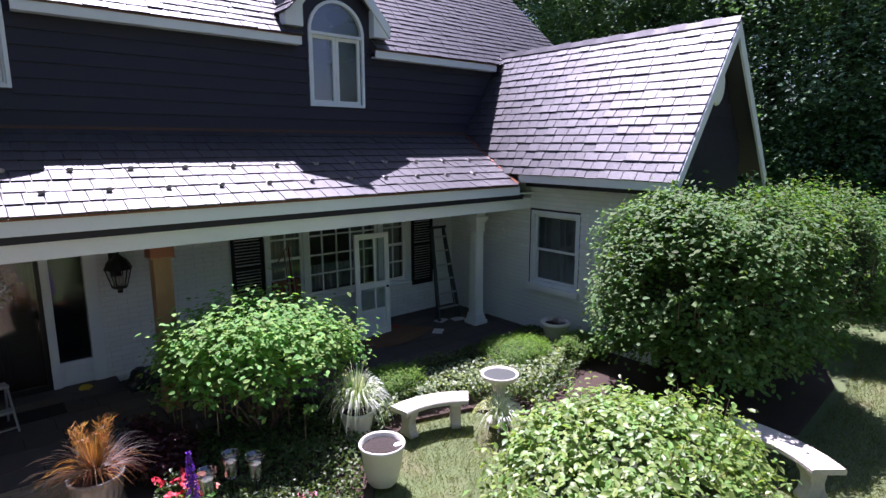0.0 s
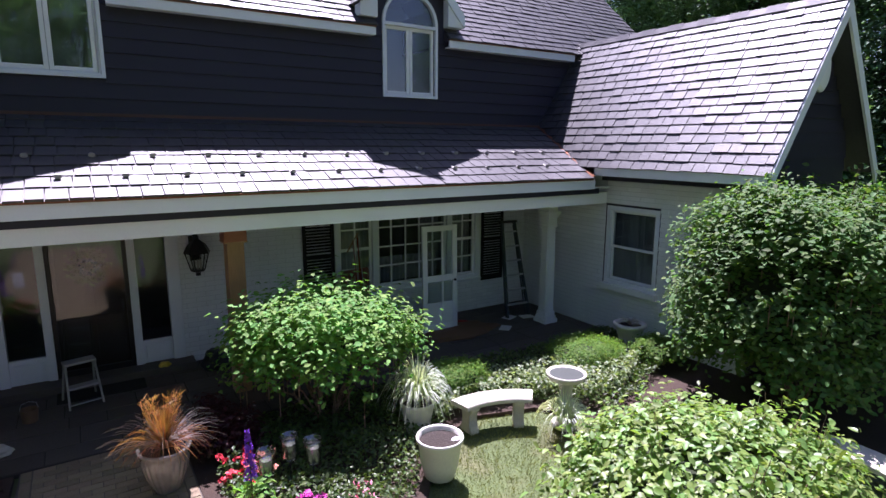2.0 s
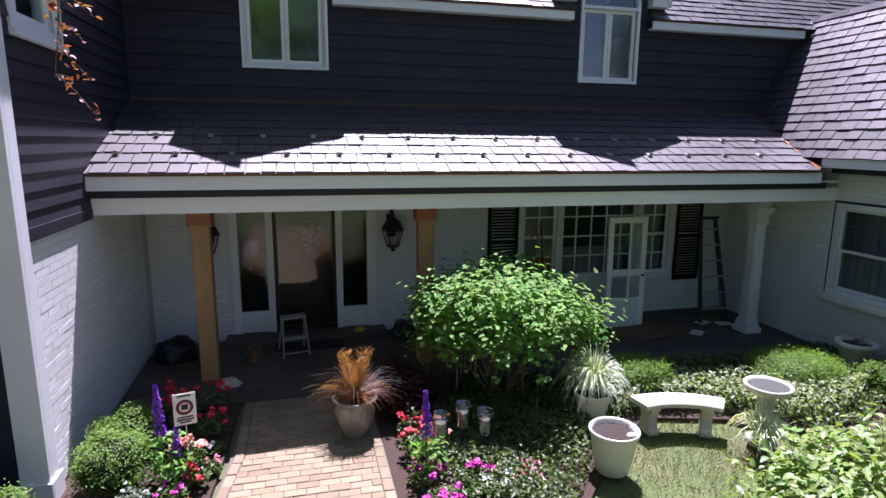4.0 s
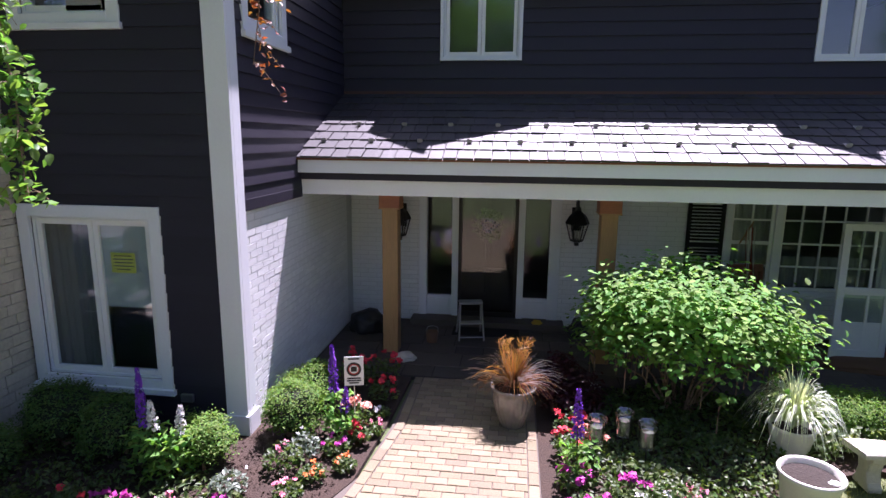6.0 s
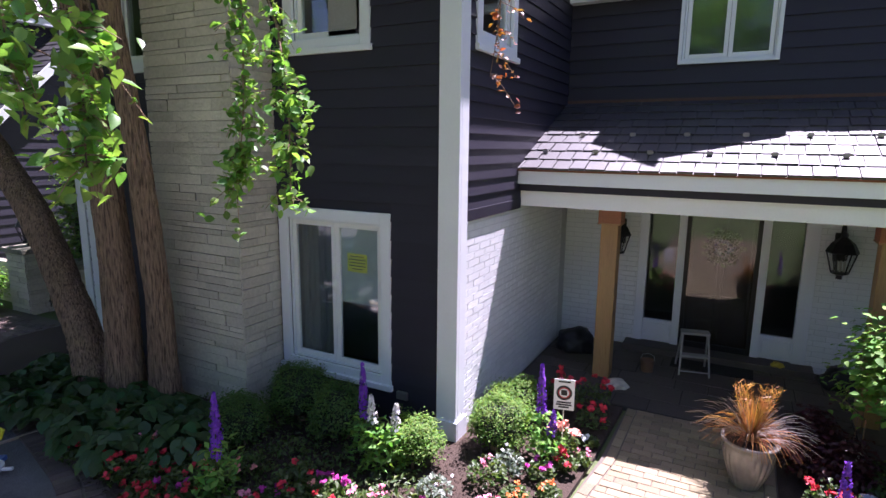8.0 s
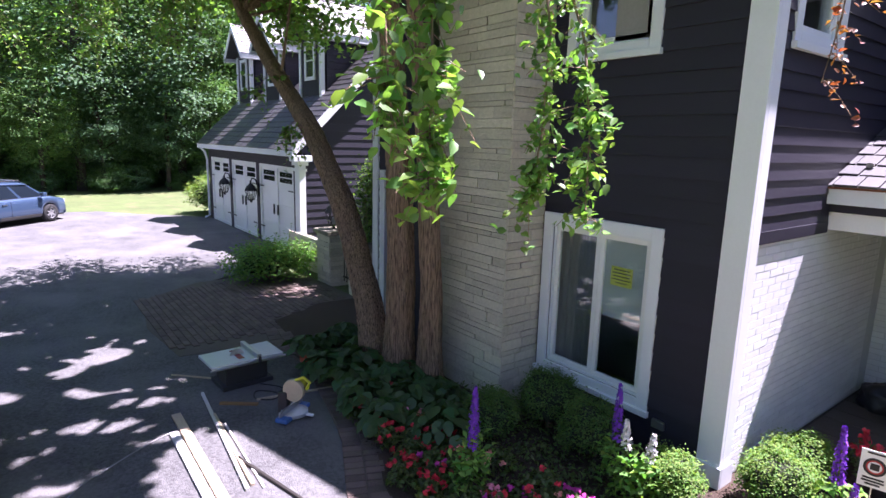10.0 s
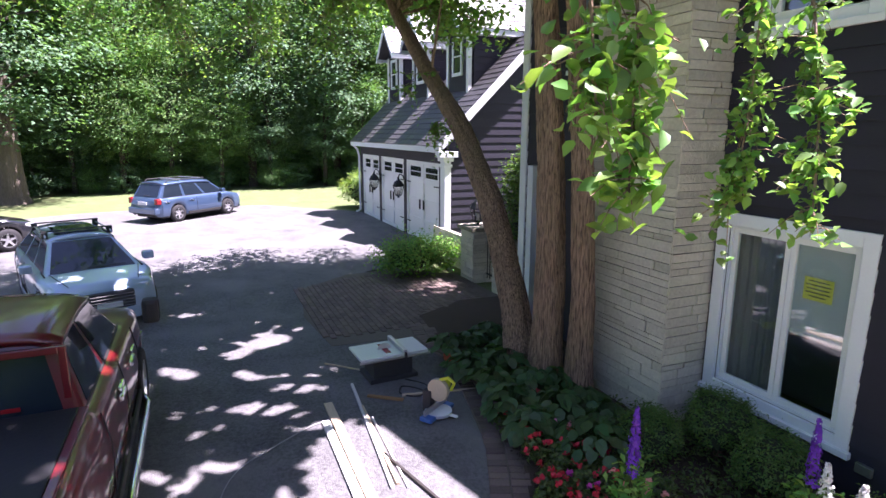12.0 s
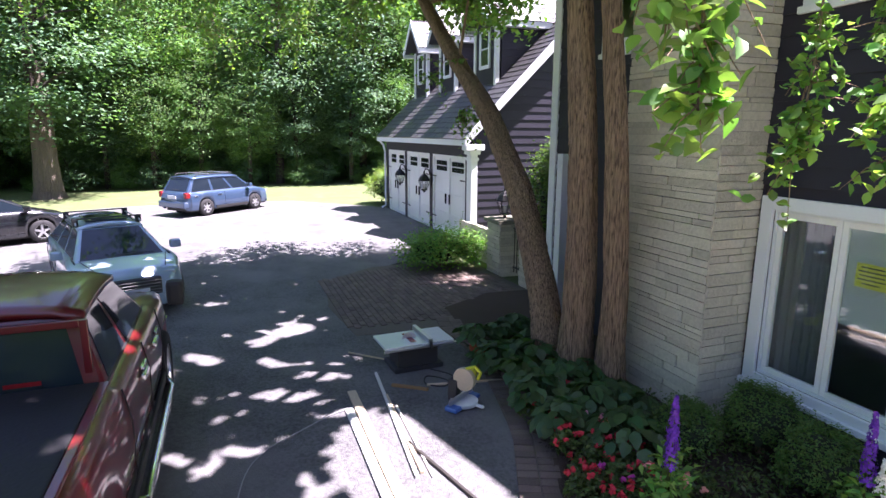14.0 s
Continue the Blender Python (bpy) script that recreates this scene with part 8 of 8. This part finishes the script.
            part("door_handle", box(B(), (hx - 0.1, s * hw * 0.975, lerp_table(top, hx) - 0.19), (hx + 0.1, s * (hw * 0.975 + 0.035), lerp_table(top, hx) - 0.155), 0.01), CHROME if clad is None or clad is PLASTIC else colour, d)
        for wx in wheels:
            wheel(d, wx, s * (lerp_table(half, wx) - 0.11), wr, s, spokes)
        for hx in (((xs_f + xs_r) / 2 + 0.03, xs_f - 0.05, xs_r + 0.1)):
            bm = B()
            hw = lerp_table(half, hx)
            zt = lerp_table(top, hx)
            tube(bm, [(hx, s * hw * 0.955, zt - 0.05), (hx, s * hw * 1.003, zt - 0.3), (hx, s * hw * 0.995, sill + 0.1)], 0.006, 4)
            part("door_gap", bm, PLASTIC, d)
        part("side_moulding", box(B(), (wheels[0] + wr * 1.3, s * lerp_table(half, 0) * 0.985, sill), (wheels[1] - wr * 1.3, s * (lerp_table(half, 0) + 0.012), sill + 0.10), 0.01), PLASTIC if clad is None else clad, d)
    return d

def seam(d, pts, r=0.008, name="panel_gap", material=None):
    bm = B()
    tube(bm, pts, r, 5)
    part(name, bm, material or PLASTIC, d)

def bumper(d, xa, xb, w, za, zb, material):
    """A front bumper rounded back towards the wheels."""
    bm = B()
    prism(bm, [(xa, -w), (xa + (xb - xa) * 0.55, -w * 0.86), (xb, -w * 0.52), (xb, w * 0.52), (xa + (xb - xa) * 0.55, w * 0.86), (xa, w)], "z", za, zb, 0.025)
    part("front_bumper", bm, material, d)

# blue wagon
BLUE = paint("blue_metallic_paint", (0.060, 0.105, 0.19))
wagon = vehicle("station_wagon", "blue station wagon with roof rails parked by the grass", pose(-23.95, 0.22, -0.02, 0, 0, 131) @ Matrix.Diagonal((0.92, 0.93, 0.95, 1)), BLUE, [(-2.2, 0.72), (-2.0, 0.84), (0, 0.87), (1.6, 0.86), (2.05, 0.76), (2.25, 0.55)], [(-2.25, 0.72), (-2.18, 0.95), (-2.0, 0.98), (1.0, 0.98), (1.35, 0.97), (2.0, 0.84), (2.2, 0.70), (2.25, 0.55)], (-1.28, 1.28), 0.335, 0.27, ([(-2.12, 0.97), (1.32, 0.97)], [(-1.78, 1.50), (0.45, 1.50)]), 6, 0.84)
bumper(wagon, 2.0, 2.29, 0.79, 0.25, 0.55, BLUE)
part("rear_bumper", box(B(), (-2.33, -0.78, 0.38), (-2.1, 0.78, 0.62), 0.05), BLUE, wagon)
part("number_plate", box(B(), (-2.275, -0.24, 0.72), (-2.25, 0.24, 0.84)), PLATE, wagon)
for s in (-1, 1):
    part("headlight", box(B(), (2.0, s * 0.48 - 0.17, 0.66), (2.18, s * 0.48 + 0.17, 0.80), 0.04), LENS, wagon)
    part("tail_light", box(B(), (-2.235, s * 0.74 - 0.07, 0.74), (-2.02, s * 0.74 + 0.10, 0.97), 0.04), REDLENS, wagon)
    bm = B()
    tube(bm, [(0.3, s * 0.6, 1.54), (0.25, s * 0.6, 1.62), (-1.5, s * 0.6, 1.62), (-1.6, s * 0.6, 1.54)], 0.02, 8)
    part("roof_rail", bm, PLASTIC, wagon)
for x in (0.05, -0.95):
    part("cross_bar", box(B(), (x - 0.03, -0.62, 1.62), (x + 0.03, 0.62, 1.65), 0.008), ALU, wagon)
part("rear_wiper", box(B(), (-2.12, -0.25, 1.05), (-2.09, 0.1, 1.07)), PLASTIC, wagon)

# silver crossover
SILVER = paint("silver_blue_paint", (0.36, 0.46, 0.58), 0.32, 0.3)
suv = vehicle("crossover_car", "silver-blue crossover car with a sunroof and roof bars", pose(-12.03, -1.64, -0.02, 0, 0, 18.7) @ Matrix.Diagonal((0.96, 0.94, 0.94, 1)), SILVER, [(-2.3, 0.75), (-2.0, 0.90), (0, 0.94), (1.5, 0.93), (2.1, 0.82), (2.32, 0.55)], [(-2.32, 0.7), (-2.25, 0.98), (-2.0, 1.02), (1.0, 0.99), (1.4, 0.96), (2.05, 0.86), (2.25, 0.74), (2.32, 0.55)], (-1.40, 1.42), 0.36, 0.24, ([(-2.1, 1.0), (1.45, 0.965)], [(-1.55, 1.45), (0.42, 1.44)]), 5, 0.66, clad=SILVER)
part("sunroof", box(B(), (-0.75, -0.38, 1.53), (0.15, 0.38, 1.552), 0.01), TINT, suv)
part("grille", box(B(), (2.16, -0.42, 0.42), (2.345, 0.42, 0.74), 0.05), PLASTIC, suv)
bumper(suv, 2.0, 2.37, 0.86, 0.22, 0.42, SILVER)
part("number_plate", box(B(), (2.34, -0.2, 0.46), (2.352, 0.2, 0.56)), PLATE, suv)
for k in range(5):
    part("grille_bar", box(B(), (2.335, -0.40, 0.46 + k * 0.055), (2.352, 0.40, 0.475 + k * 0.055)), CHROME, suv)
for s in (-1, 1):
    part("headlight", box(B(), (1.93, s * 0.57 - 0.17, 0.68), (2.2, s * 0.57 + 0.13, 0.80), 0.05), LENS, suv)
    part("fog_grille", box(B(), (2.15, s * 0.48 - 0.12, 0.28), (2.33, s * 0.48 + 0.12, 0.38), 0.03), PLASTIC, suv)
    for x in (0.15, -1.15):
        part("bar_foot", box(B(), (x - 0.06, s * 0.56 - 0.05, 1.45), (x + 0.06, s * 0.56 + 0.05, 1.58), 0.012), PLASTIC, suv)
    bm = B()
    tube(bm, [(0.3, s * 0.57, 1.48), (0.2, s * 0.56, 1.53), (-1.3, s * 0.56, 1.53), (-1.45, s * 0.57, 1.47)], 0.016, 8)
    part("roof_rail", bm, ALU, suv)
    seam(suv, [(1.45, s * 0.72, 1.0), (2.1, s * 0.55, 0.885)])
for x in (0.15, -1.15):
    part("cross_bar", box(B(), (x - 0.03, -0.62, 1.575), (x + 0.03, 0.62, 1.60), 0.01), PLASTIC, suv)
part("wiper", box(B(), (1.28, -0.1, 1.0), (1.31, 0.55, 1.02)), PLASTIC, suv)

# black hatchback
BLACKP = paint("black_car_paint", (0.012, 0.013, 0.016), 0.25, 0.2)
hatch = vehicle("hatchback", "black hatchback with bright alloy wheels", pose(-18.55, -5.92, -0.02, 0, 0, 118), BLACKP, [(-2.0, 0.70), (-1.8, 0.86), (0, 0.89), (1.4, 0.88), (1.95, 0.74), (2.12, 0.5)], [(-2.08, 0.7), (-2.0, 0.95), (1.0, 0.93), (1.3, 0.90), (1.95, 0.74), (2.12, 0.55)], (-1.27, 1.30), 0.32, 0.22, ([(-1.95, 0.94), (1.38, 0.89)], [(-1.4, 1.40), (0.25, 1.40)]), 5, 0.80, clad=BLACKP)
bumper(hatch, 1.85, 2.16, 0.78, 0.2, 0.5, BLACKP)
for s in (-1, 1):
    part("headlight", box(B(), (1.66, s * 0.6 - 0.16, 0.62), (1.98, s * 0.6 + 0.16, 0.74), 0.04), LENS, hatch)
    part("indicator", box(B(), (1.9, s * 0.68 - 0.09, 0.40), (2.06, s * 0.68 + 0.085, 0.45), 0.01), AMBER, hatch)
    part("tail_light", box(B(), (-2.06, s * 0.66 - 0.12, 0.72), (-1.9, s * 0.66 + 0.14, 0.9), 0.03), REDLENS, hatch)

# red pickup
RED = paint("dark_red_paint", (0.12, 0.005, 0.009), 0.35, 0.0, 0.8)
truck = vehicle("pickup_truck", "dark red pickup truck with a black bed cover", pose(-4.79, -1.19, -0.02, 0, 0, 180), RED, [(-2.85, 0.95), (-2.7, 1.0), (0, 1.0), (1.9, 1.0), (2.6, 0.93), (2.85, 0.7)], [(-2.85, 1.30), (-2.8, 1.33), (-0.85, 1.33), (-0.75, 1.28), (1.2, 1.26), (1.4, 1.27), (2.5, 1.14), (2.78, 1.02), (2.85, 0.8)], (-1.75, 1.87), 0.40, 0.42, ([(-0.80, 1.30), (1.45, 1.25)], [(-0.62, 1.82), (0.55, 1.83)]), 6, 0.82, clad=PLASTIC)
COVER = mat("black_vinyl_cover", (0.014, 0.014, 0.015), 0.55, spec=0.25, coarse=0.15, fine=0.15, bump=0.12, bs=40)
part("bed_cover", box(B(), (-2.76, -0.86, 1.355), (-0.88, 0.86, 1.385), 0.012), COVER, truck, "black bed cover")
part("tailgate", box(B(), (-2.88, -0.84, 0.62), (-2.84, 0.84, 1.33), 0.01), RED, truck)
part("rear_bumper", box(B(), (-3.0, -0.92, 0.5), (-2.84, 0.92, 0.68), 0.03), CHROME, truck)
part("front_bumper", box(B(), (2.75, -0.92, 0.45), (2.98, 0.92, 0.68), 0.04), CHROME, truck)
part("rear_window_frame", rect_frame(B(), -0.80, 0.80, 1.32, 1.80, 0.05, -0.02, 0.02, 0.006), RED, truck, m=pose(-0.735, 0, 0, 0, 0, 90) @ pose(0, 0, 0, 0, 0, 0))
part("window_sticker", box(B(), (0.28, -0.006, 1.36), (0.5, 0.0, 1.39)), REDLENS, truck, m=pose(-0.80, 0, 0.02, 0, 0, -90))
part("antenna_base", box(B(), (-0.5, -0.04, 1.93), (-0.38, 0.04, 1.97), 0.012), PLASTIC, truck)
for s in (-1, 1):
    part("bed_rail", box(B(), (-2.8, s * 0.885 - 0.03, 1.345), (-0.86, s * 0.885 + 0.03, 1.372), 0.008), RED, truck)
    bm = B()
    tube(bm, [(-0.9, s * 1.0, 0.42), (-0.8, s * 1.06, 0.36), (1.3, s * 1.06, 0.36), (1.4, s * 1.0, 0.42)], 0.04, 10)
    part("side_step", bm, CHROME, truck, smooth=True)
    part("tail_light", box(B(), (-2.9, s * 0.94 - 0.06, 0.75), (-2.8, s * 0.94 + 0.05, 1.2), 0.02), REDLENS, truck)
    part("tow_mirror", box(B(), (1.22, s * 1.06 - 0.04, 1.28), (1.38, s * 1.22 + 0.05 * s, 1.55), 0.05), PLASTIC, truck, "large black mirror")
    part("wheel_arch_trim", box(B(), (1.40, s * 0.985, 0.42), (1.44, s * 1.01, 0.7), 0.006), PLASTIC, truck)
    part("fuel_door", box(B(), (-2.2, s * 0.99, 1.0), (-2.02, s * 1.004, 1.18), 0.004), RED, truck) if s > 0 else None
    for hx in (0.04, 0.85):
        part("chrome_handle", box(B(), (hx - 0.12, s * 0.985, 1.02), (hx + 0.12, s * 1.03, 1.075), 0.014), CHROME, truck)

# ---- tools and boards on the drive ----
PINE = mat("pale_pine_board", (0.52, 0.42, 0.29), 0.7, coarse=0.12, fine=0.2, fs=12, bump=0.1, stretch=(0.6, 6, 6))
GREYBOARD = mat("grey_primed_board", (0.62, 0.61, 0.58), 0.6, coarse=0.08, fine=0.1, bump=0.08)
def plank(a, b, w, t, material, label, z=-0.02):
    L = math.hypot(b[0] - a[0], b[1] - a[1])
    m = pose(a[0], a[1], z, 0, 0, math.degrees(math.atan2(b[1] - a[1], b[0] - a[0])))
    return tagged(part("plank", box(B(), (0, -w / 2, 0), (L, w / 2, t), 0.003), material, m=m), label, "plank", "boards on the drive")
plank((-5.98, 1.83), (-3.4, 1.80), 0.10, 0.03, PINE, "long pale pine board lying on the drive")
plank((-5.55, 1.71), (-3.4, 1.69), 0.09, 0.03, GREYBOARD, "long pale primed board lying on the drive")
plank((-6.41, 2.24), (-4.05, 2.03), 0.035, 0.03, GREYBOARD, "thin pale trim strip on the drive")
plank((-5.75, 2.20), (-4.1, 2.10), 0.035, 0.03, PINE, "thin pine strip on the drive")
plank((-5.45, 2.24), (-4.0, 2.17), 0.02, 0.02, GREYBOARD, "thin pale trim strip on the drive")
plank((-4.65, 2.13), (-3.4, 2.44), 0.03, 0.03, mat("dark_metal_strip", (0.05, 0.045, 0.04), 0.5, 0.4), "narrow dark metal strip on the drive")
plank((-6.0, 2.34), (-5.72, 2.72), 0.045, 0.03, mat("brown_stick", (0.28, 0.16, 0.07), 0.7), "short brown stick on the drive")
plank((-5.85, 2.75), (-5.65, 3.75), 0.03, 0.025, PINE, "long wooden batten under the mitre saw")
plank((-7.25, 2.05), (-6.8, 2.5), 0.018, 0.02, PINE, "thin pale offcut beside the table saw")

saw = thing("table_saw", "portable table saw with a pale grey top on the drive", "table saw", pose(-6.56, 2.80, -0.02, 0, 0, 3))
SAWTOP = mat("grey_cast_table", (0.60, 0.64, 0.66), 0.35, 0.3, coarse=0.08, fine=0.08, bump=0.03)
SAWBODY = mat("dark_saw_body", (0.03, 0.03, 0.032), 0.6, bump=0.1)
part("table_top", box(B(), (-0.27, -0.48, 0.35), (0.27, 0.48, 0.385), 0.008), SAWTOP, saw)
part("body", box(B(), (-0.2, -0.28, 0.05), (0.2, 0.28, 0.345), 0.02), SAWBODY, saw)
part("base_skirt", box(B(), (-0.24, -0.34, 0.0), (0.24, 0.34, 0.06), 0.01), SAWBODY, saw)
part("fence", box(B(), (-0.30, 0.10, 0.39), (0.32, 0.155, 0.45), 0.006), ALU, saw, "aluminium rip fence")
part("fence_lever", box(B(), (0.30, 0.115, 0.33), (0.36, 0.14, 0.42), 0.01), PLASTIC, saw)
part("throat_plate", box(B(), (-0.18, -0.1, 0.386), (0.18, -0.02, 0.389)), REDLENS, saw, "red throat plate")
bm = B()
lathe(bm, [(0.0, -0.002), (0.1, -0.002), (0.1, 0.002), (0.0, 0.002)], 28)
part("blade", bm, ALU, saw, m=pose(0, -0.06, 0.37, 90, 0, 90) @ pose(0, 0, 0, 0, 0, 0))
part("front_rail", box(B(), (0.275, -0.5, 0.33), (0.30, 0.5, 0.355)), ALU, saw)

mitre = thing("mitre_saw", "mitre saw with a yellow motor and round pale table", "mitre saw", pose(-5.2, 2.98, -0.02, 0, 0, 35))
LIME = mat("lime_yellow_plastic", (0.48, 0.50, 0.02), 0.4, bump=0.03)
TOOLBLUE = mat("blue_plastic", (0.06, 0.16, 0.45), 0.4, bump=0.03)
bm = B()
lathe(bm, [(0.0, 0.03), (0.15, 0.03), (0.16, 0.05), (0.16, 0.075), (0.0, 0.08)], 32)
part("turntable", bm, SAWTOP, mitre)
part("base_wing", box(B(), (-0.1, -0.26, 0.02), (0.06, 0.26, 0.07), 0.012), TOOLBLUE, mitre, "blue base casting")
part("fence", box(B(), (-0.06, -0.24, 0.08), (-0.03, 0.24, 0.14), 0.006), ALU, mitre)
part("pivot_arm", box(B(), (-0.2, -0.05, 0.03), (-0.08, 0.05, 0.30), 0.02), SAWBODY, mitre)
bm = B()
lathe(bm, [(0.0, -0.03), (0.135, -0.03), (0.14, 0.0), (0.135, 0.03), (0.0, 0.03)], 32)
part("blade_guard", bm, mat("beige_guard", (0.42, 0.36, 0.26), 0.5), mitre, m=pose(0.0, 0.0, 0.33, 90, 0, 0))
bm = B()
lathe(bm, [(0.0, 0.0), (0.06, 0.0), (0.065, 0.12), (0.05, 0.17), (0.0, 0.18)], 24)
part("motor", bm, LIME, mitre, m=pose(0.0, 0.03, 0.34, -90, 0, 0))
bm = B()
tube(bm, [(0.02, 0.0, 0.46), (0.12, 0.02, 0.50), (0.2, 0.02, 0.45), (0.16, 0.02, 0.36)], 0.02, 8)
part("handle", bm, LIME, mitre)
part("lock_knob", box(B(), (0.16, -0.02, 0.04), (0.26, 0.02, 0.07), 0.012), WHITE, mitre)

def cable(name, label, pts, r, material):
    P = [Vector(p) for p in pts]
    dense = []
    for i in range(len(P) - 1):
        p0, p1, p2, p3 = P[max(i - 1, 0)], P[i], P[i + 1], P[min(i + 2, len(P) - 1)]
        for k in range(6):
            t = k / 6
            dense.append(0.5 * ((2 * p1) + (p2 - p0) * t + (2 * p0 - 5 * p1 + 4 * p2 - p3) * t * t + (3 * p1 - p0 - 3 * p2 + p3) * t ** 3))
    bm = B()
    tube(bm, dense + [P[-1]], r, 6)
    tagged(part(name, bm, material, smooth=True), label, "cable")
cable("power_cable", "thin pale power cable on the drive", [(-5.62, 1.86, -0.01), (-5.55, 1.62, -0.01), (-5.45, 1.42, -0.01), (-5.2, 1.05, -0.01), (-4.96, 0.74, -0.01), (-4.54, 0.54, -0.01), (-3.6, 0.4, -0.01)], 0.007, mat("grey_cable", (0.3, 0.3, 0.3), 0.5, bump=0.0))
cable("power_cable", "black coiled power cable by the mitre saw", [(-6.3, 2.95, -0.01), (-6.0, 3.15, -0.01), (-5.75, 2.95, -0.01), (-5.9, 2.75, -0.01), (-6.1, 2.85, -0.01), (-5.85, 3.05, -0.01), (-5.5, 2.9, -0.01), (-5.3, 2.95, 0.0)], 0.009, PLASTIC)
lump("orange_bag", "crumpled orange netting bag at the bed's edge", "bag", pose(-6.6, 3.8, 0), (0.16, 0.13, 0.12), mat("orange_netting", (0.42, 0.08, 0.03), 0.8, bump=0.4, bs=40), 7)
